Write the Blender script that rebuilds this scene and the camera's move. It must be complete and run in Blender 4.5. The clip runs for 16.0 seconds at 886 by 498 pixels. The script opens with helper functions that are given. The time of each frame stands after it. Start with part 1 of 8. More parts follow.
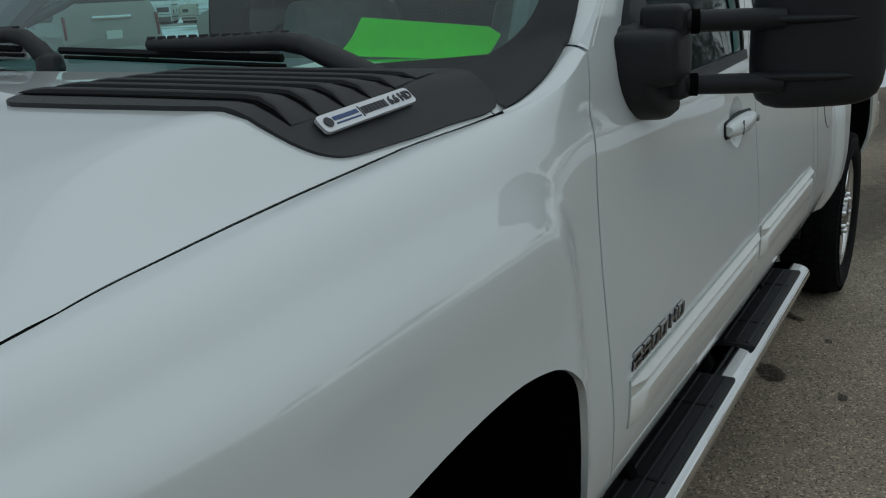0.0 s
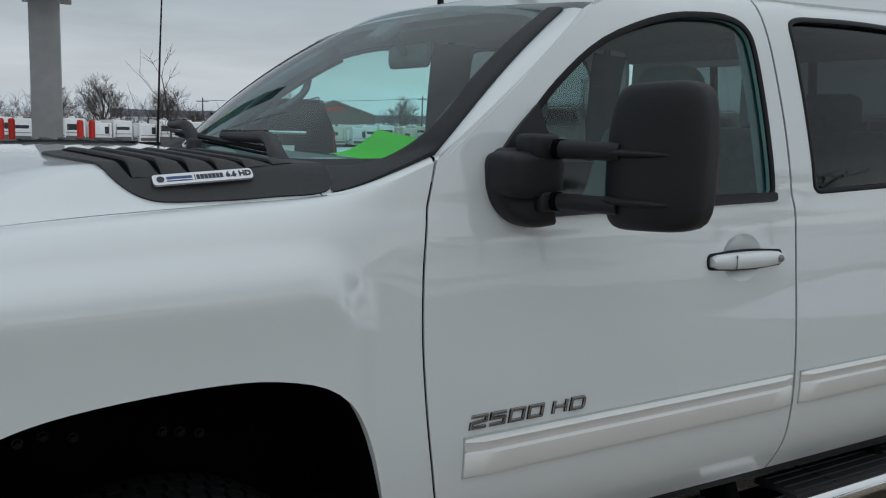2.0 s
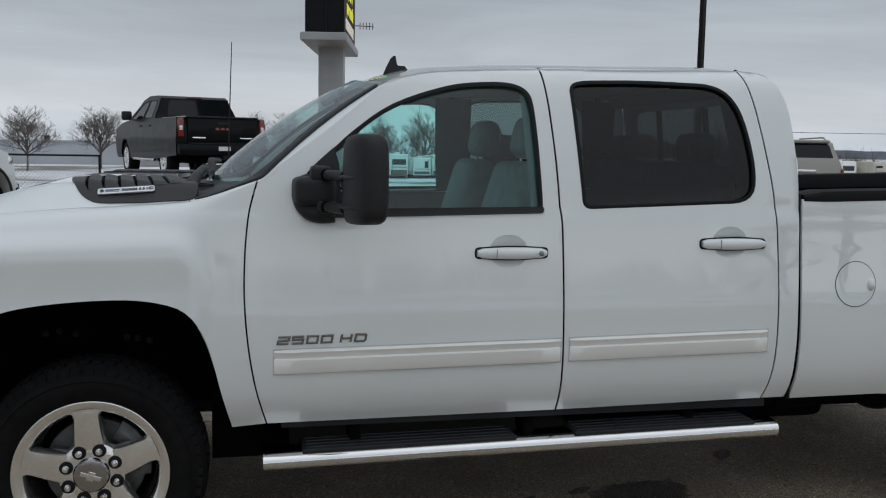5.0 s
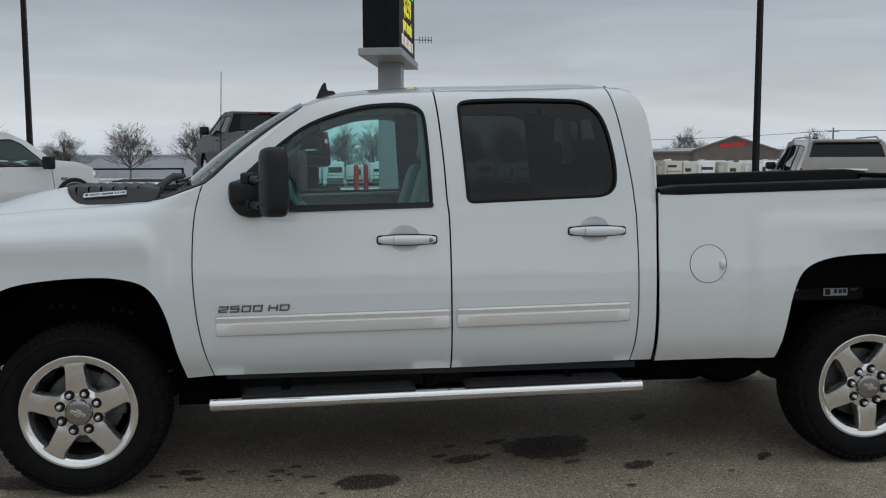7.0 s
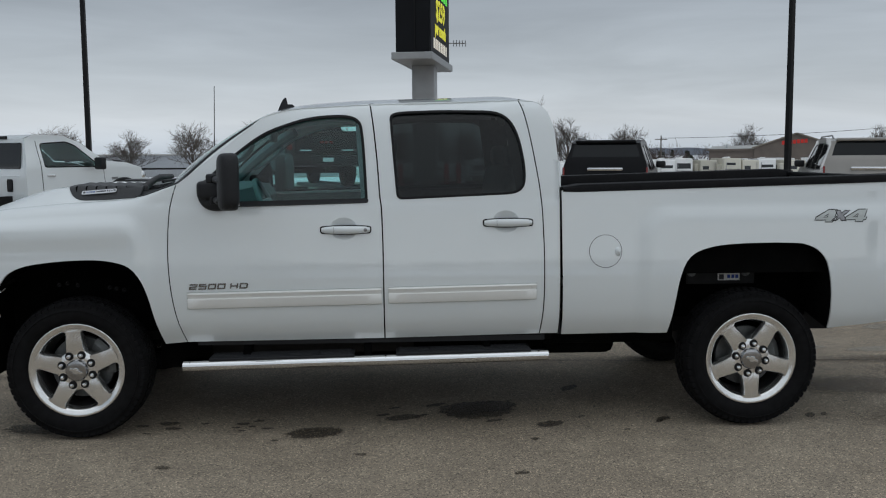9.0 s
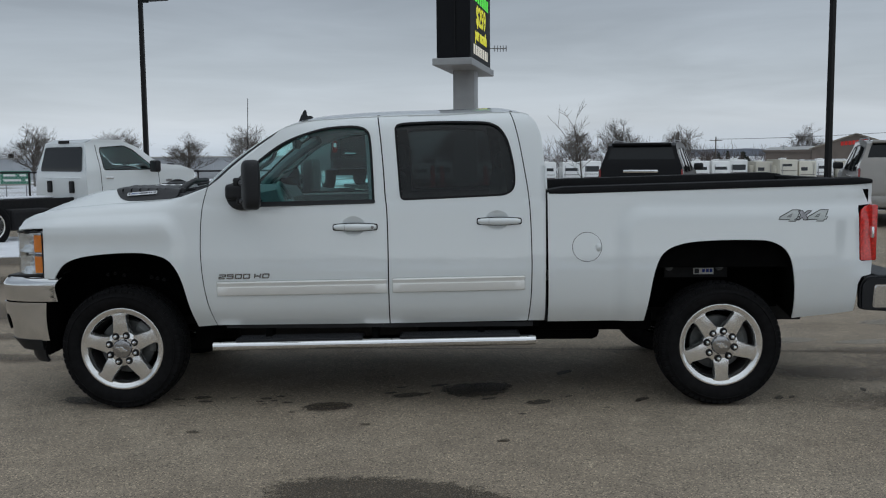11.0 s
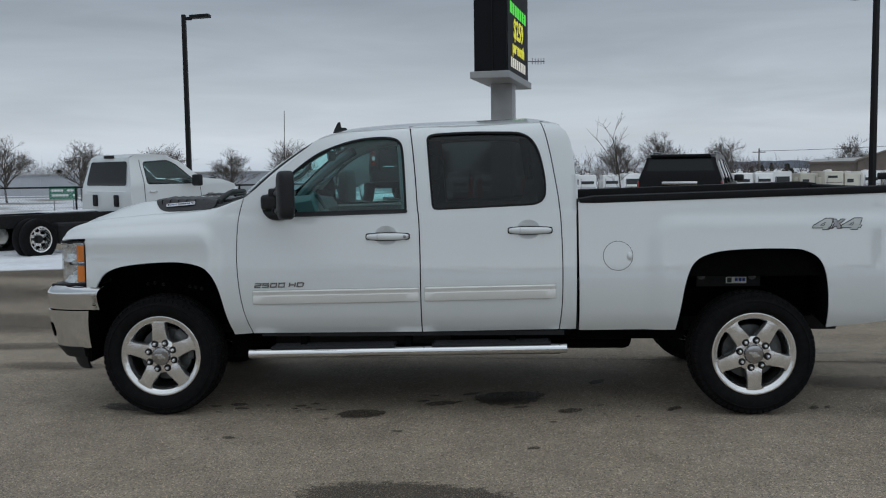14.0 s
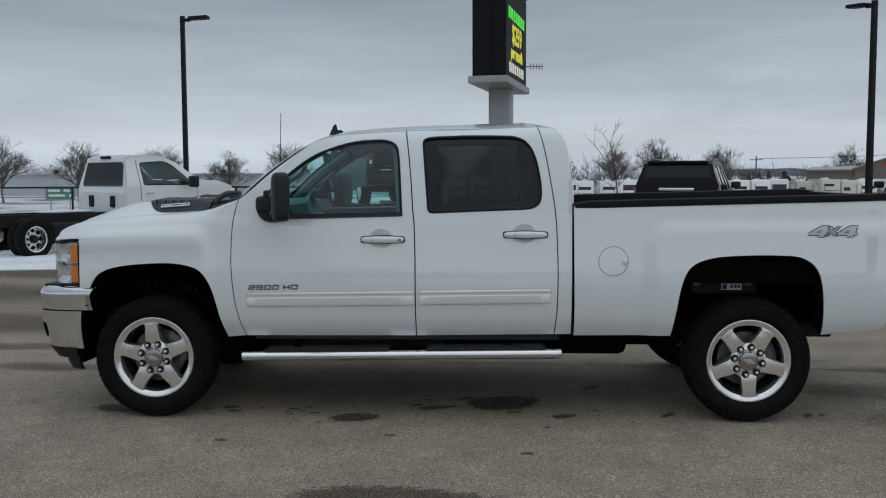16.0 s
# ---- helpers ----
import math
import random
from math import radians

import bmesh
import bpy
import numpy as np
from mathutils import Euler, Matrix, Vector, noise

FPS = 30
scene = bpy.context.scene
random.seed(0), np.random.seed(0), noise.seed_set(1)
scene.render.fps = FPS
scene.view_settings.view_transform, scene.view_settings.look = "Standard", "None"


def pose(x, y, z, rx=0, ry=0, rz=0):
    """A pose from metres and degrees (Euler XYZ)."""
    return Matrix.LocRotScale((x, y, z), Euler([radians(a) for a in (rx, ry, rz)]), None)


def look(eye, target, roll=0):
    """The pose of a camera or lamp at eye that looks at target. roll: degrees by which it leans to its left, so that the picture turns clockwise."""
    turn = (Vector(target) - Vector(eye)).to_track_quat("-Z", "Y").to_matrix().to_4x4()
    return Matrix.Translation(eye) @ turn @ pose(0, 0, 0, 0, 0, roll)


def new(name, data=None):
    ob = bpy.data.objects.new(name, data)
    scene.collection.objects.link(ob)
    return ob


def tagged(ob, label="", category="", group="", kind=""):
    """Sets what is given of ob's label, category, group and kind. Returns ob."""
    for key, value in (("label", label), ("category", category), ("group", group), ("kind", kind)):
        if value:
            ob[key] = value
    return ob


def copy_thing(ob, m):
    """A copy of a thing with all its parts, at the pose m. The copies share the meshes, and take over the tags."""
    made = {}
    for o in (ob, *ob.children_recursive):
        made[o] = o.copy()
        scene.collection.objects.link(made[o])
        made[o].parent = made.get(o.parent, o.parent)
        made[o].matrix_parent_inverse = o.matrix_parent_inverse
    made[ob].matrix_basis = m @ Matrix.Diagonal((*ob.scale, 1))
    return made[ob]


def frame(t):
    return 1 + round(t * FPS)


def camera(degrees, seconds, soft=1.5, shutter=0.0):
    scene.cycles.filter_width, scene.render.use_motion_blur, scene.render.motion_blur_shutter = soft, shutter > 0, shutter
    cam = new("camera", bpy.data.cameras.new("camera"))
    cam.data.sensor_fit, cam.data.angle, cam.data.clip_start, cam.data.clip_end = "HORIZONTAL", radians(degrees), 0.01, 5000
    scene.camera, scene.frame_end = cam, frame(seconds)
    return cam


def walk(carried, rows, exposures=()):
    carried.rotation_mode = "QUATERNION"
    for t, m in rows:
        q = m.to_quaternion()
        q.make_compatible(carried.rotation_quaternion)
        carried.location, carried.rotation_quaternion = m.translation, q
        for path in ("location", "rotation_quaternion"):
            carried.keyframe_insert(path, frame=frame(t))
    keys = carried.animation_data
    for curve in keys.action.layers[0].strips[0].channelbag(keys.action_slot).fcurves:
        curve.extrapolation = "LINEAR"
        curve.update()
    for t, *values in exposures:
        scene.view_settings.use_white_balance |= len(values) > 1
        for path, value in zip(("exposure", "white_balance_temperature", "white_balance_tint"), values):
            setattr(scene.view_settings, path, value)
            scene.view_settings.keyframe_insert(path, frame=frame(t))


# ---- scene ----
from mathutils.geometry import delaunay_2d_cdt

cam = camera(51.0, 16.0, soft=1.15)
PATH = [
    (0, (-0.893, -1.497, 1.564), (0.764, -0.52, 1.017), -2.7),
    (0.5, (-0.803, -1.754, 1.551), (0.771, -0.602, 1.112), -2.9),
    (1, (-0.749, -2.018, 1.541), (0.708, -0.689, 1.203), -1.7),
    (1.5, (-0.639, -2.301, 1.541), (0.595, -0.755, 1.243), 0.3),
    (2, (-0.448, -2.629, 1.532), (0.594, -0.943, 1.261), 1.5),
    (2.5, (-0.311, -2.956, 1.545), (0.596, -1.193, 1.283), 1.1),
    (3, (-0.174, -3.243, 1.56), (0.616, -1.422, 1.317), 1.0),
    (3.5, (0.029, -3.529, 1.552), (0.716, -1.664, 1.328), 1.0),
    (4, (0.198, -3.796, 1.563), (0.795, -1.9, 1.345), 1.3),
    (6.5, (1.031, -5.14, 1.584), (1.279, -3.166, 1.38), -0.2),
    (7, (1.205, -5.355, 1.586), (1.432, -3.378, 1.386), -0.2),
    (7.5, (1.418, -5.585, 1.599), (1.614, -3.606, 1.384), -0.1),
    (8, (1.572, -5.809, 1.597), (1.735, -3.826, 1.389), -0.1),
    (8.5, (1.714, -6.031, 1.602), (1.844, -4.046, 1.398), -0.2),
    (9, (1.833, -6.247, 1.612), (1.93, -4.26, 1.409), -0.4),
    (11.5, (2.188, -6.99, 1.642), (2.149, -5.0, 1.446), -0.3),
    (12, (2.198, -7.006, 1.644), (2.143, -5.016, 1.458), -0.1),
    (12.5, (2.213, -6.999, 1.626), (2.143, -5.008, 1.447), -0.2),
    (13, (2.215, -6.99, 1.617), (2.129, -5.0, 1.441), -0.5),
    (13.5, (2.221, -6.99, 1.619), (2.124, -5.0, 1.446), -0.7),
    (14, (2.217, -6.987, 1.615), (2.112, -4.997, 1.446), -0.8),
    (14.5, (2.223, -6.981, 1.609), (2.12, -4.991, 1.445), -0.8),
    (15, (2.228, -6.984, 1.614), (2.126, -4.993, 1.452), -0.7),
    (15.5, (2.236, -6.98, 1.614), (2.136, -4.989, 1.453), -0.6),
    (16, (2.227, -6.969, 1.61), (2.129, -4.978, 1.45), -0.2),
]
walk(cam, [(t, look(eye, target, roll)) for t, eye, target, roll in PATH],
     [(0, -0.56, 6500, 2), (0.5, -0.36, 6500, 3), (1.0, -0.24, 6500, 5), (2.0, -0.20, 6550, 8), (3.5, -0.13, 6660, 11), (7.0, -0.13, 6660, 10), (11.5, -0.19, 6420, 9), (16, -0.19, 6380, 9)])

# ---- world and light ----
SUN_ELEVATION, SUN_TURN = 56.0, 152.0
world = bpy.data.worlds.new("overcast_world")
scene.world = world
world.use_nodes = True
wn, wl = world.node_tree.nodes, world.node_tree.links
wn.clear()


def wnode(kind, **values):
    n = wn.new(kind)
    for key, value in values.items():
        n.inputs[key].default_value = value
    return n


w_out = wn.new("ShaderNodeOutputWorld")
w_bg = wn.new("ShaderNodeBackground")
w_co = wn.new("ShaderNodeTexCoord")
w_sep = wn.new("ShaderNodeSeparateXYZ")
wl.new(w_co.outputs["Generated"], w_sep.inputs[0])
# cloud deck: bright at the horizon, dimmer above it, bright again towards the zenith
w_ramp = wn.new("ShaderNodeValToRGB")
wl.new(w_sep.outputs["Z"], w_ramp.inputs["Fac"])
els = w_ramp.color_ramp.elements
els[0].position, els[0].color = 0.0, (0.55, 0.62, 0.71, 1)
els[1].position, els[1].color = 1.0, (0.70, 0.77, 0.845, 1)
for pos, col in ((0.035, (0.60, 0.65, 0.71)), (0.085, (0.49, 0.54, 0.595)), (0.20, (0.30, 0.34, 0.39)), (0.34, (0.31, 0.355, 0.40)), (0.60, (0.46, 0.51, 0.56))):
    e = els.new(pos)
    e.color = (*col, 1)
# long streaks of cloud lying along the horizon
w_map = wn.new("ShaderNodeMapping")
w_map.inputs["Scale"].default_value = (1.6, 1.6, 13.0)
wl.new(w_co.outputs["Generated"], w_map.inputs["Vector"])
w_noise = wnode("ShaderNodeTexNoise", Scale=1.7, Detail=6.0, Roughness=0.55, Distortion=0.4)
wl.new(w_map.outputs[0], w_noise.inputs["Vector"])
w_range = wnode("ShaderNodeMapRange")
w_range.inputs["From Min"].default_value, w_range.inputs["From Max"].default_value = 0.3, 0.7
w_range.inputs["To Min"].default_value, w_range.inputs["To Max"].default_value = 0.87, 1.12
wl.new(w_noise.outputs["Fac"], w_range.inputs["Value"])
w_mul = wn.new("ShaderNodeVectorMath")
w_mul.operation = "SCALE"
wl.new(w_ramp.outputs["Color"], w_mul.inputs[0])
wl.new(w_range.outputs[0], w_mul.inputs["Scale"])
w_sky = wn.new("ShaderNodeTexSky")
w_sky.sky_type, w_sky.sun_disc = "NISHITA", False
w_sky.sun_elevation, w_sky.sun_rotation = radians(SUN_ELEVATION), radians(SUN_TURN)
w_dim = wn.new("ShaderNodeVectorMath")
w_dim.operation = "SCALE"
w_dim.inputs["Scale"].default_value = 0.008
wl.new(w_sky.outputs[0], w_dim.inputs[0])
w_add = wn.new("ShaderNodeVectorMath")
w_add.operation = "ADD"
wl.new(w_mul.outputs[0], w_add.inputs[0])
wl.new(w_dim.outputs[0], w_add.inputs[1])
wl.new(w_add.outputs[0], w_bg.inputs["Color"])
w_bg.inputs["Strength"].default_value = 1.0
wl.new(w_bg.outputs[0], w_out.inputs[0])

sun = new("sun", bpy.data.lights.new("sun", "SUN"))
sun.data.energy, sun.data.angle, sun.data.color = 0.62, radians(120), (0.96, 0.985, 1.0)
sun.matrix_world = look((0, 0, 30), (30 * math.cos(radians(SUN_ELEVATION)) * math.sin(radians(SUN_TURN)) * -1,
                                     30 * math.cos(radians(SUN_ELEVATION)) * math.cos(radians(SUN_TURN)) * -1,
                                     30 - 30 * math.sin(radians(SUN_ELEVATION))))

# ---- materials ----
def material(name, color, rough=0.5, metal=0.0, coat=0.0, coat_rough=0.05, grain=0.0, grain_scale=40.0, bump=0.0, bump_scale=200.0,
             stain=0.0, stain_scale=3.0, spec=0.5, emit=None, vary=0.0, coat_ior=1.5):
    m = bpy.data.materials.new(name)
    m.use_nodes = True
    n, l = m.node_tree.nodes, m.node_tree.links
    b = n["Principled BSDF"]
    b.inputs["Base Color"].default_value = (*color, 1)
    b.inputs["Roughness"].default_value, b.inputs["Metallic"].default_value = rough, metal
    b.inputs["Coat Weight"].default_value, b.inputs["Coat Roughness"].default_value = coat, coat_rough
    b.inputs["Specular IOR Level"].default_value = spec
    b.inputs["Coat IOR"].default_value = coat_ior
    co = n.new("ShaderNodeTexCoord")
    out = None
    for amount, scale, detail in ((grain, grain_scale, 4.0), (stain, stain_scale, 5.0)):
        if not amount:
            continue
        t = n.new("ShaderNodeTexNoise")
        t.inputs["Scale"].default_value, t.inputs["Detail"].default_value = scale, detail
        l.new(co.outputs["Object"], t.inputs["Vector"])
        r = n.new("ShaderNodeMapRange")
        r.inputs["From Min"].default_value, r.inputs["From Max"].default_value = 0.3, 0.7
        r.inputs["To Min"].default_value, r.inputs["To Max"].default_value = 1 - amount, 1 + amount
        l.new(t.outputs["Fac"], r.inputs["Value"])
        s = n.new("ShaderNodeVectorMath")
        s.operation = "SCALE"
        if out:
            l.new(out, s.inputs[0])
        else:
            s.inputs[0].default_value = color
        l.new(r.outputs[0], s.inputs["Scale"])
        out = s.outputs[0]
        if scale == stain_scale:
            q = n.new("ShaderNodeMapRange")
            q.inputs["To Min"].default_value, q.inputs["To Max"].default_value = max(0.02, rough - 0.08), min(1, rough + 0.08)
            l.new(t.outputs["Fac"], q.inputs["Value"])
            l.new(q.outputs[0], b.inputs["Roughness"])
    if vary:
        info = n.new("ShaderNodeObjectInfo")
        r = n.new("ShaderNodeMapRange")
        r.inputs["To Min"].default_value, r.inputs["To Max"].default_value = 1 - vary, 1 + vary
        l.new(info.outputs["Random"], r.inputs["Value"])
        s = n.new("ShaderNodeVectorMath")
        s.operation = "SCALE"
        if out:
            l.new(out, s.inputs[0])
        else:
            s.inputs[0].default_value = color
        l.new(r.outputs[0], s.inputs["Scale"])
        out = s.outputs[0]
    if out:
        l.new(out, b.inputs["Base Color"])
    if bump:
        t = n.new("ShaderNodeTexNoise")
        t.inputs["Scale"].default_value, t.inputs["Detail"].default_value = bump_scale, 3.0
        l.new(co.outputs["Object"], t.inputs["Vector"])
        k = n.new("ShaderNodeBump")
        k.inputs["Strength"].default_value, k.inputs["Distance"].default_value = bump, 0.002
        l.new(t.outputs["Fac"], k.inputs["Height"])
        l.new(k.outputs[0], b.inputs["Normal"])
    if emit:
        b.inputs["Emission Color"].default_value = (*color, 1)
        b.inputs["Emission Strength"].default_value = emit
    return m


def glass(name, tint, gloss_rough=0.0, strength=1.0, low=0.085):
    """A thin pane: tinted see-through with a clear reflection by Fresnel."""
    m = bpy.data.materials.new(name)
    m.use_nodes = True
    n, l = m.node_tree.nodes, m.node_tree.links
    n.clear()
    o = n.new("ShaderNodeOutputMaterial")
    mix = n.new("ShaderNodeMixShader")
    tr = n.new("ShaderNodeBsdfTransparent")
    gl = n.new("ShaderNodeBsdfGlossy")
    fr = n.new("ShaderNodeMapRange")
    lw = n.new("ShaderNodeLayerWeight")
    pw = n.new("ShaderNodeMath")
    pw.operation = "POWER"
    lw.inputs["Blend"].default_value = 0.5
    l.new(lw.outputs["Facing"], pw.inputs[0])
    pw.inputs[1].default_value = 4.0
    l.new(pw.outputs[0], fr.inputs["Value"])
    fr.inputs["To Min"].default_value, fr.inputs["To Max"].default_value = low, 0.75
    tr.inputs["Color"].default_value = (*tint, 1)
    gl.inputs["Roughness"].default_value = gloss_rough
    gl.inputs["Color"].default_value = (strength, strength, strength, 1)
    l.new(fr.outputs[0], mix.inputs[0])
    l.new(tr.outputs[0], mix.inputs[1])
    l.new(gl.outputs[0], mix.inputs[2])
    l.new(mix.outputs[0], o.inputs[0])
    return m


WHITE = material("white_paint", (0.735, 0.775, 0.786), 0.4, spec=0.2, coat=1.0, coat_rough=0.012, coat_ior=1.92, stain=0.012, stain_scale=2.0)
# pressed panels are never quite flat: faint waves in the clear coat
_n, _l = WHITE.node_tree.nodes, WHITE.node_tree.links
_co, _t, _k = _n.new("ShaderNodeTexCoord"), _n.new("ShaderNodeTexNoise"), _n.new("ShaderNodeBump")
_t.inputs["Scale"].default_value, _t.inputs["Detail"].default_value = 3.2, 1.5
_k.inputs["Strength"].default_value, _k.inputs["Distance"].default_value = 0.45, 0.002
_l.new(_co.outputs["Object"], _t.inputs["Vector"])
_l.new(_t.outputs["Fac"], _k.inputs["Height"])
_l.new(_k.outputs[0], _n["Principled BSDF"].inputs["Coat Normal"])
IVORY = material("pearl_trim", (0.80, 0.80, 0.775), 0.3, coat=0.45, coat_rough=0.08, stain=0.015, stain_scale=4.0)
BLACK_PLASTIC = material("black_plastic", (0.0125, 0.0135, 0.016), 0.5, spec=0.36, grain=0.1, grain_scale=60, bump=0.35, bump_scale=900, stain=0.12, stain_scale=7)
GREY_PLASTIC = material("dark_grey_plastic", (0.026, 0.0265, 0.029), 0.5, spec=0.4, bump=0.3, bump_scale=700, grain=0.1, grain_scale=70, stain=0.14, stain_scale=6)
SEAL = material("rubber_seal", (0.006, 0.006, 0.007), 0.55, spec=0.25, grain=0.1, grain_scale=50)
GLOSS_BLACK = material("black_frit", (0.005, 0.005, 0.006), 0.3, spec=0.2)
FRIT = material("windshield_frit", (0.02, 0.02, 0.021), 0.35, bump=0.15, bump_scale=400, grain=0.15, grain_scale=90)
CHROME = material("chrome", (0.78, 0.79, 0.80), 0.07, 1.0, stain=0.03, stain_scale=8)
ALLOY = material("machined_alloy", (0.86, 0.86, 0.85), 0.20, 0.94, grain=0.02, grain_scale=120, stain=0.05, stain_scale=9)
ALLOY_DARK = material("alloy_pocket", (0.36, 0.36, 0.36), 0.38, 1.0, grain=0.1, grain_scale=80)
STEEL = material("dull_steel", (0.30, 0.30, 0.31), 0.4, 1.0, grain=0.2, grain_scale=40)
BRAKE = material("brake_iron", (0.12, 0.125, 0.125), 0.5, 0.7, grain=0.25, grain_scale=30)
RUBBER = material("tyre_rubber", (0.0072, 0.0072, 0.0078), 0.8, spec=0.12, grain=0.25, grain_scale=25, bump=0.3, bump_scale=300, stain=0.25, stain_scale=6)
# near-black: shade of underside, slots and recesses is put into this colour
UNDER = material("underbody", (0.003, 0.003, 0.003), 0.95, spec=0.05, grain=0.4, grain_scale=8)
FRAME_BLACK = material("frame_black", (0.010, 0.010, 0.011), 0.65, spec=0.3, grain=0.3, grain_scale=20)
AMBER = material("amber_lens", (0.90, 0.24, 0.01), 0.22, coat=0.5, grain=0.12, grain_scale=90)
LAMP_SILVER = material("lamp_reflector", (0.88, 0.89, 0.90), 0.15, 0.8, grain=0.1, grain_scale=30)
RED_LENS = material("red_lens", (0.62, 0.022, 0.015), 0.14, coat=1.0, grain=0.3, grain_scale=60)
CLEAR = glass("clear_lens", (0.93, 0.95, 0.96))
GLASS_GREEN = glass("green_tinted_glass", (0.63, 0.91, 0.89), low=0.050)
GLASS_SHIELD = glass("windshield_glass", (0.78, 0.99, 0.96), low=0.050)
GLASS_DARK = glass("privacy_glass", (0.155, 0.185, 0.185), low=0.030)
GLASS_BLACK = material("dark_car_glass", (0.008, 0.010, 0.012), 0.05, spec=0.3)
RAIL_CAP = material("bed_cap_plastic", (0.008, 0.008, 0.009), 0.6, spec=0.12, bump=0.3, bump_scale=500, grain=0.2, grain_scale=60, stain=0.2, stain_scale=5)
DECAL_GREY = material("decal_silver", (0.50, 0.53, 0.52), 0.4, 0.1, grain=0.06, grain_scale=60)
METAL_BROWN = material("brown_sheet_metal", (0.15, 0.12, 0.10), 0.55, stain=0.12, stain_scale=0.8)
SIGN_GREEN = material("road_sign_green", (0.010, 0.16, 0.09), 0.45, stain=0.08, stain_scale=2)
INTERIOR = material("dark_interior", (0.115, 0.148, 0.155), 0.7, grain=0.15, grain_scale=30, bump=0.2, bump_scale=500)
SEAT = material("dark_leather", (0.18, 0.24, 0.25), 0.5, grain=0.15, grain_scale=25, bump=0.3, bump_scale=250)
HEADLINER = material("grey_headliner", (0.40, 0.46, 0.47), 0.9, grain=0.08, grain_scale=60)
GREEN_SHEET = material("green_card", (0.10, 0.95, 0.035), 0.6, grain=0.03, grain_scale=20)
PAPER = material("white_paper", (0.75, 0.76, 0.74), 0.7, grain=0.03, grain_scale=20)
PLATE = material("badge_plate", (0.72, 0.74, 0.78), 0.25, 0.3, coat=0.5)
INK = material("badge_ink", (0.02, 0.022, 0.03), 0.4)
INK_BLUE = material("badge_blue", (0.03, 0.07, 0.20), 0.4)
BADGE_DARK = material("badge_dark", (0.010, 0.010, 0.011), 0.3, coat=0.2)
DARK_RED = material("dark_red_lens", (0.20, 0.012, 0.010), 0.18, coat=0.8, grain=0.3, grain_scale=60)
DARK_CHROME = material("dark_chrome", (0.40, 0.40, 0.41), 0.16, 1.0)
LAMP_GREY = material("lamp_bezel", (0.66, 0.67, 0.69), 0.25, 0.7, grain=0.15, grain_scale=40)
BLUE = material("label_blue", (0.02, 0.06, 0.35), 0.5)
BLACK_PAINT = material("black_paint", (0.006, 0.0065, 0.008), 0.35, spec=0.08, coat=0.14, coat_rough=0.03, stain=0.1, stain_scale=3)
TAN_PAINT = material("champagne_paint", (0.30, 0.285, 0.265), 0.35, 0.2, coat=0.9, coat_rough=0.04, stain=0.04, stain_scale=3)
SIGN_GREY = material("painted_steel_grey", (0.34, 0.35, 0.36), 0.5, grain=0.05, grain_scale=6, stain=0.07, stain_scale=1.2)
SIGN_BLACK = material("sign_panel_black", (0.007, 0.008, 0.010), 0.6, spec=0.15, stain=0.2, stain_scale=2)
POST_BLACK = material("lamp_post_black", (0.006, 0.006, 0.007), 0.55, spec=0.25, grain=0.15, grain_scale=10)
LED_YELLOW = material("led_yellow", (0.72, 0.68, 0.03), 0.5, emit=0.55)
LED_WHITE = material("led_white", (0.75, 0.70, 0.60), 0.5, emit=0.45)
LED_GREEN = material("led_green", (0.08, 0.80, 0.04), 0.5, emit=0.55)
RED_PAINT = material("red_paint", (0.70, 0.03, 0.02), 0.45, grain=0.06, grain_scale=10)
RV_WHITE = material("camper_white", (0.82, 0.82, 0.81), 0.45, stain=0.06, stain_scale=1.0, grain=0.03, grain_scale=20, vary=0.08)
RV_TAN = material("camper_tan", (0.56, 0.53, 0.45), 0.5, stain=0.06, stain_scale=1.0, grain=0.03, grain_scale=20, vary=0.1)
RV_DARK = material("camper_window", (0.03, 0.032, 0.036), 0.2)
RV_STRIPE = material("camper_stripe", (0.12, 0.10, 0.09), 0.5)
METAL_GREY = material("grey_metal_siding", (0.42, 0.44, 0.47), 0.5, stain=0.06, stain_scale=0.3, grain=0.04, grain_scale=3)
METAL_TAN = material("brown_metal_siding", (0.25, 0.215, 0.17), 0.55, stain=0.08, stain_scale=0.3, grain=0.05, grain_scale=4)
ROOF_GREY = material("grey_roof", (0.40, 0.40, 0.39), 0.6, stain=0.1, stain_scale=0.3)
BARK = material("bare_bark", (0.105, 0.090, 0.078), 0.9, grain=0.3, grain_scale=6, stain=0.15, stain_scale=0.7)
BRUSH = material("winter_brush", (0.11, 0.085, 0.075), 0.95, grain=0.35, grain_scale=2)
CONIFER = material("conifer_needles", (0.030, 0.042, 0.028), 0.9, grain=0.35, grain_scale=4)
FENCE = material("galvanised_wire", (0.45, 0.46, 0.47), 0.45, 0.8, grain=0.1, grain_scale=20)
RAIL_DARK = material("dark_ramp_steel", (0.035, 0.034, 0.034), 0.55, grain=0.3, grain_scale=12)
WOOD_POLE = material("weathered_pole", (0.11, 0.095, 0.08), 0.85, grain=0.25, grain_scale=10)

# ---- building tools ----
def link(name, bm, mat, smooth=False, sharp=35):
    me = bpy.data.meshes.new(name)
    bm.normal_update()
    if smooth:
        for f in bm.faces:
            f.smooth = True
        for e in bm.edges:
            e.smooth = len(e.link_faces) == 2 and e.calc_face_angle(0) < radians(sharp)
    bm.to_mesh(me)
    bm.free()
    me.materials.append(mat)
    return new(name, me)


def part(name, bm, mat, parent, label="", smooth=False, sharp=35):
    ob = link(name, bm, mat, smooth, sharp)
    ob.parent = parent
    if label:
        tagged(ob, label)
    return ob


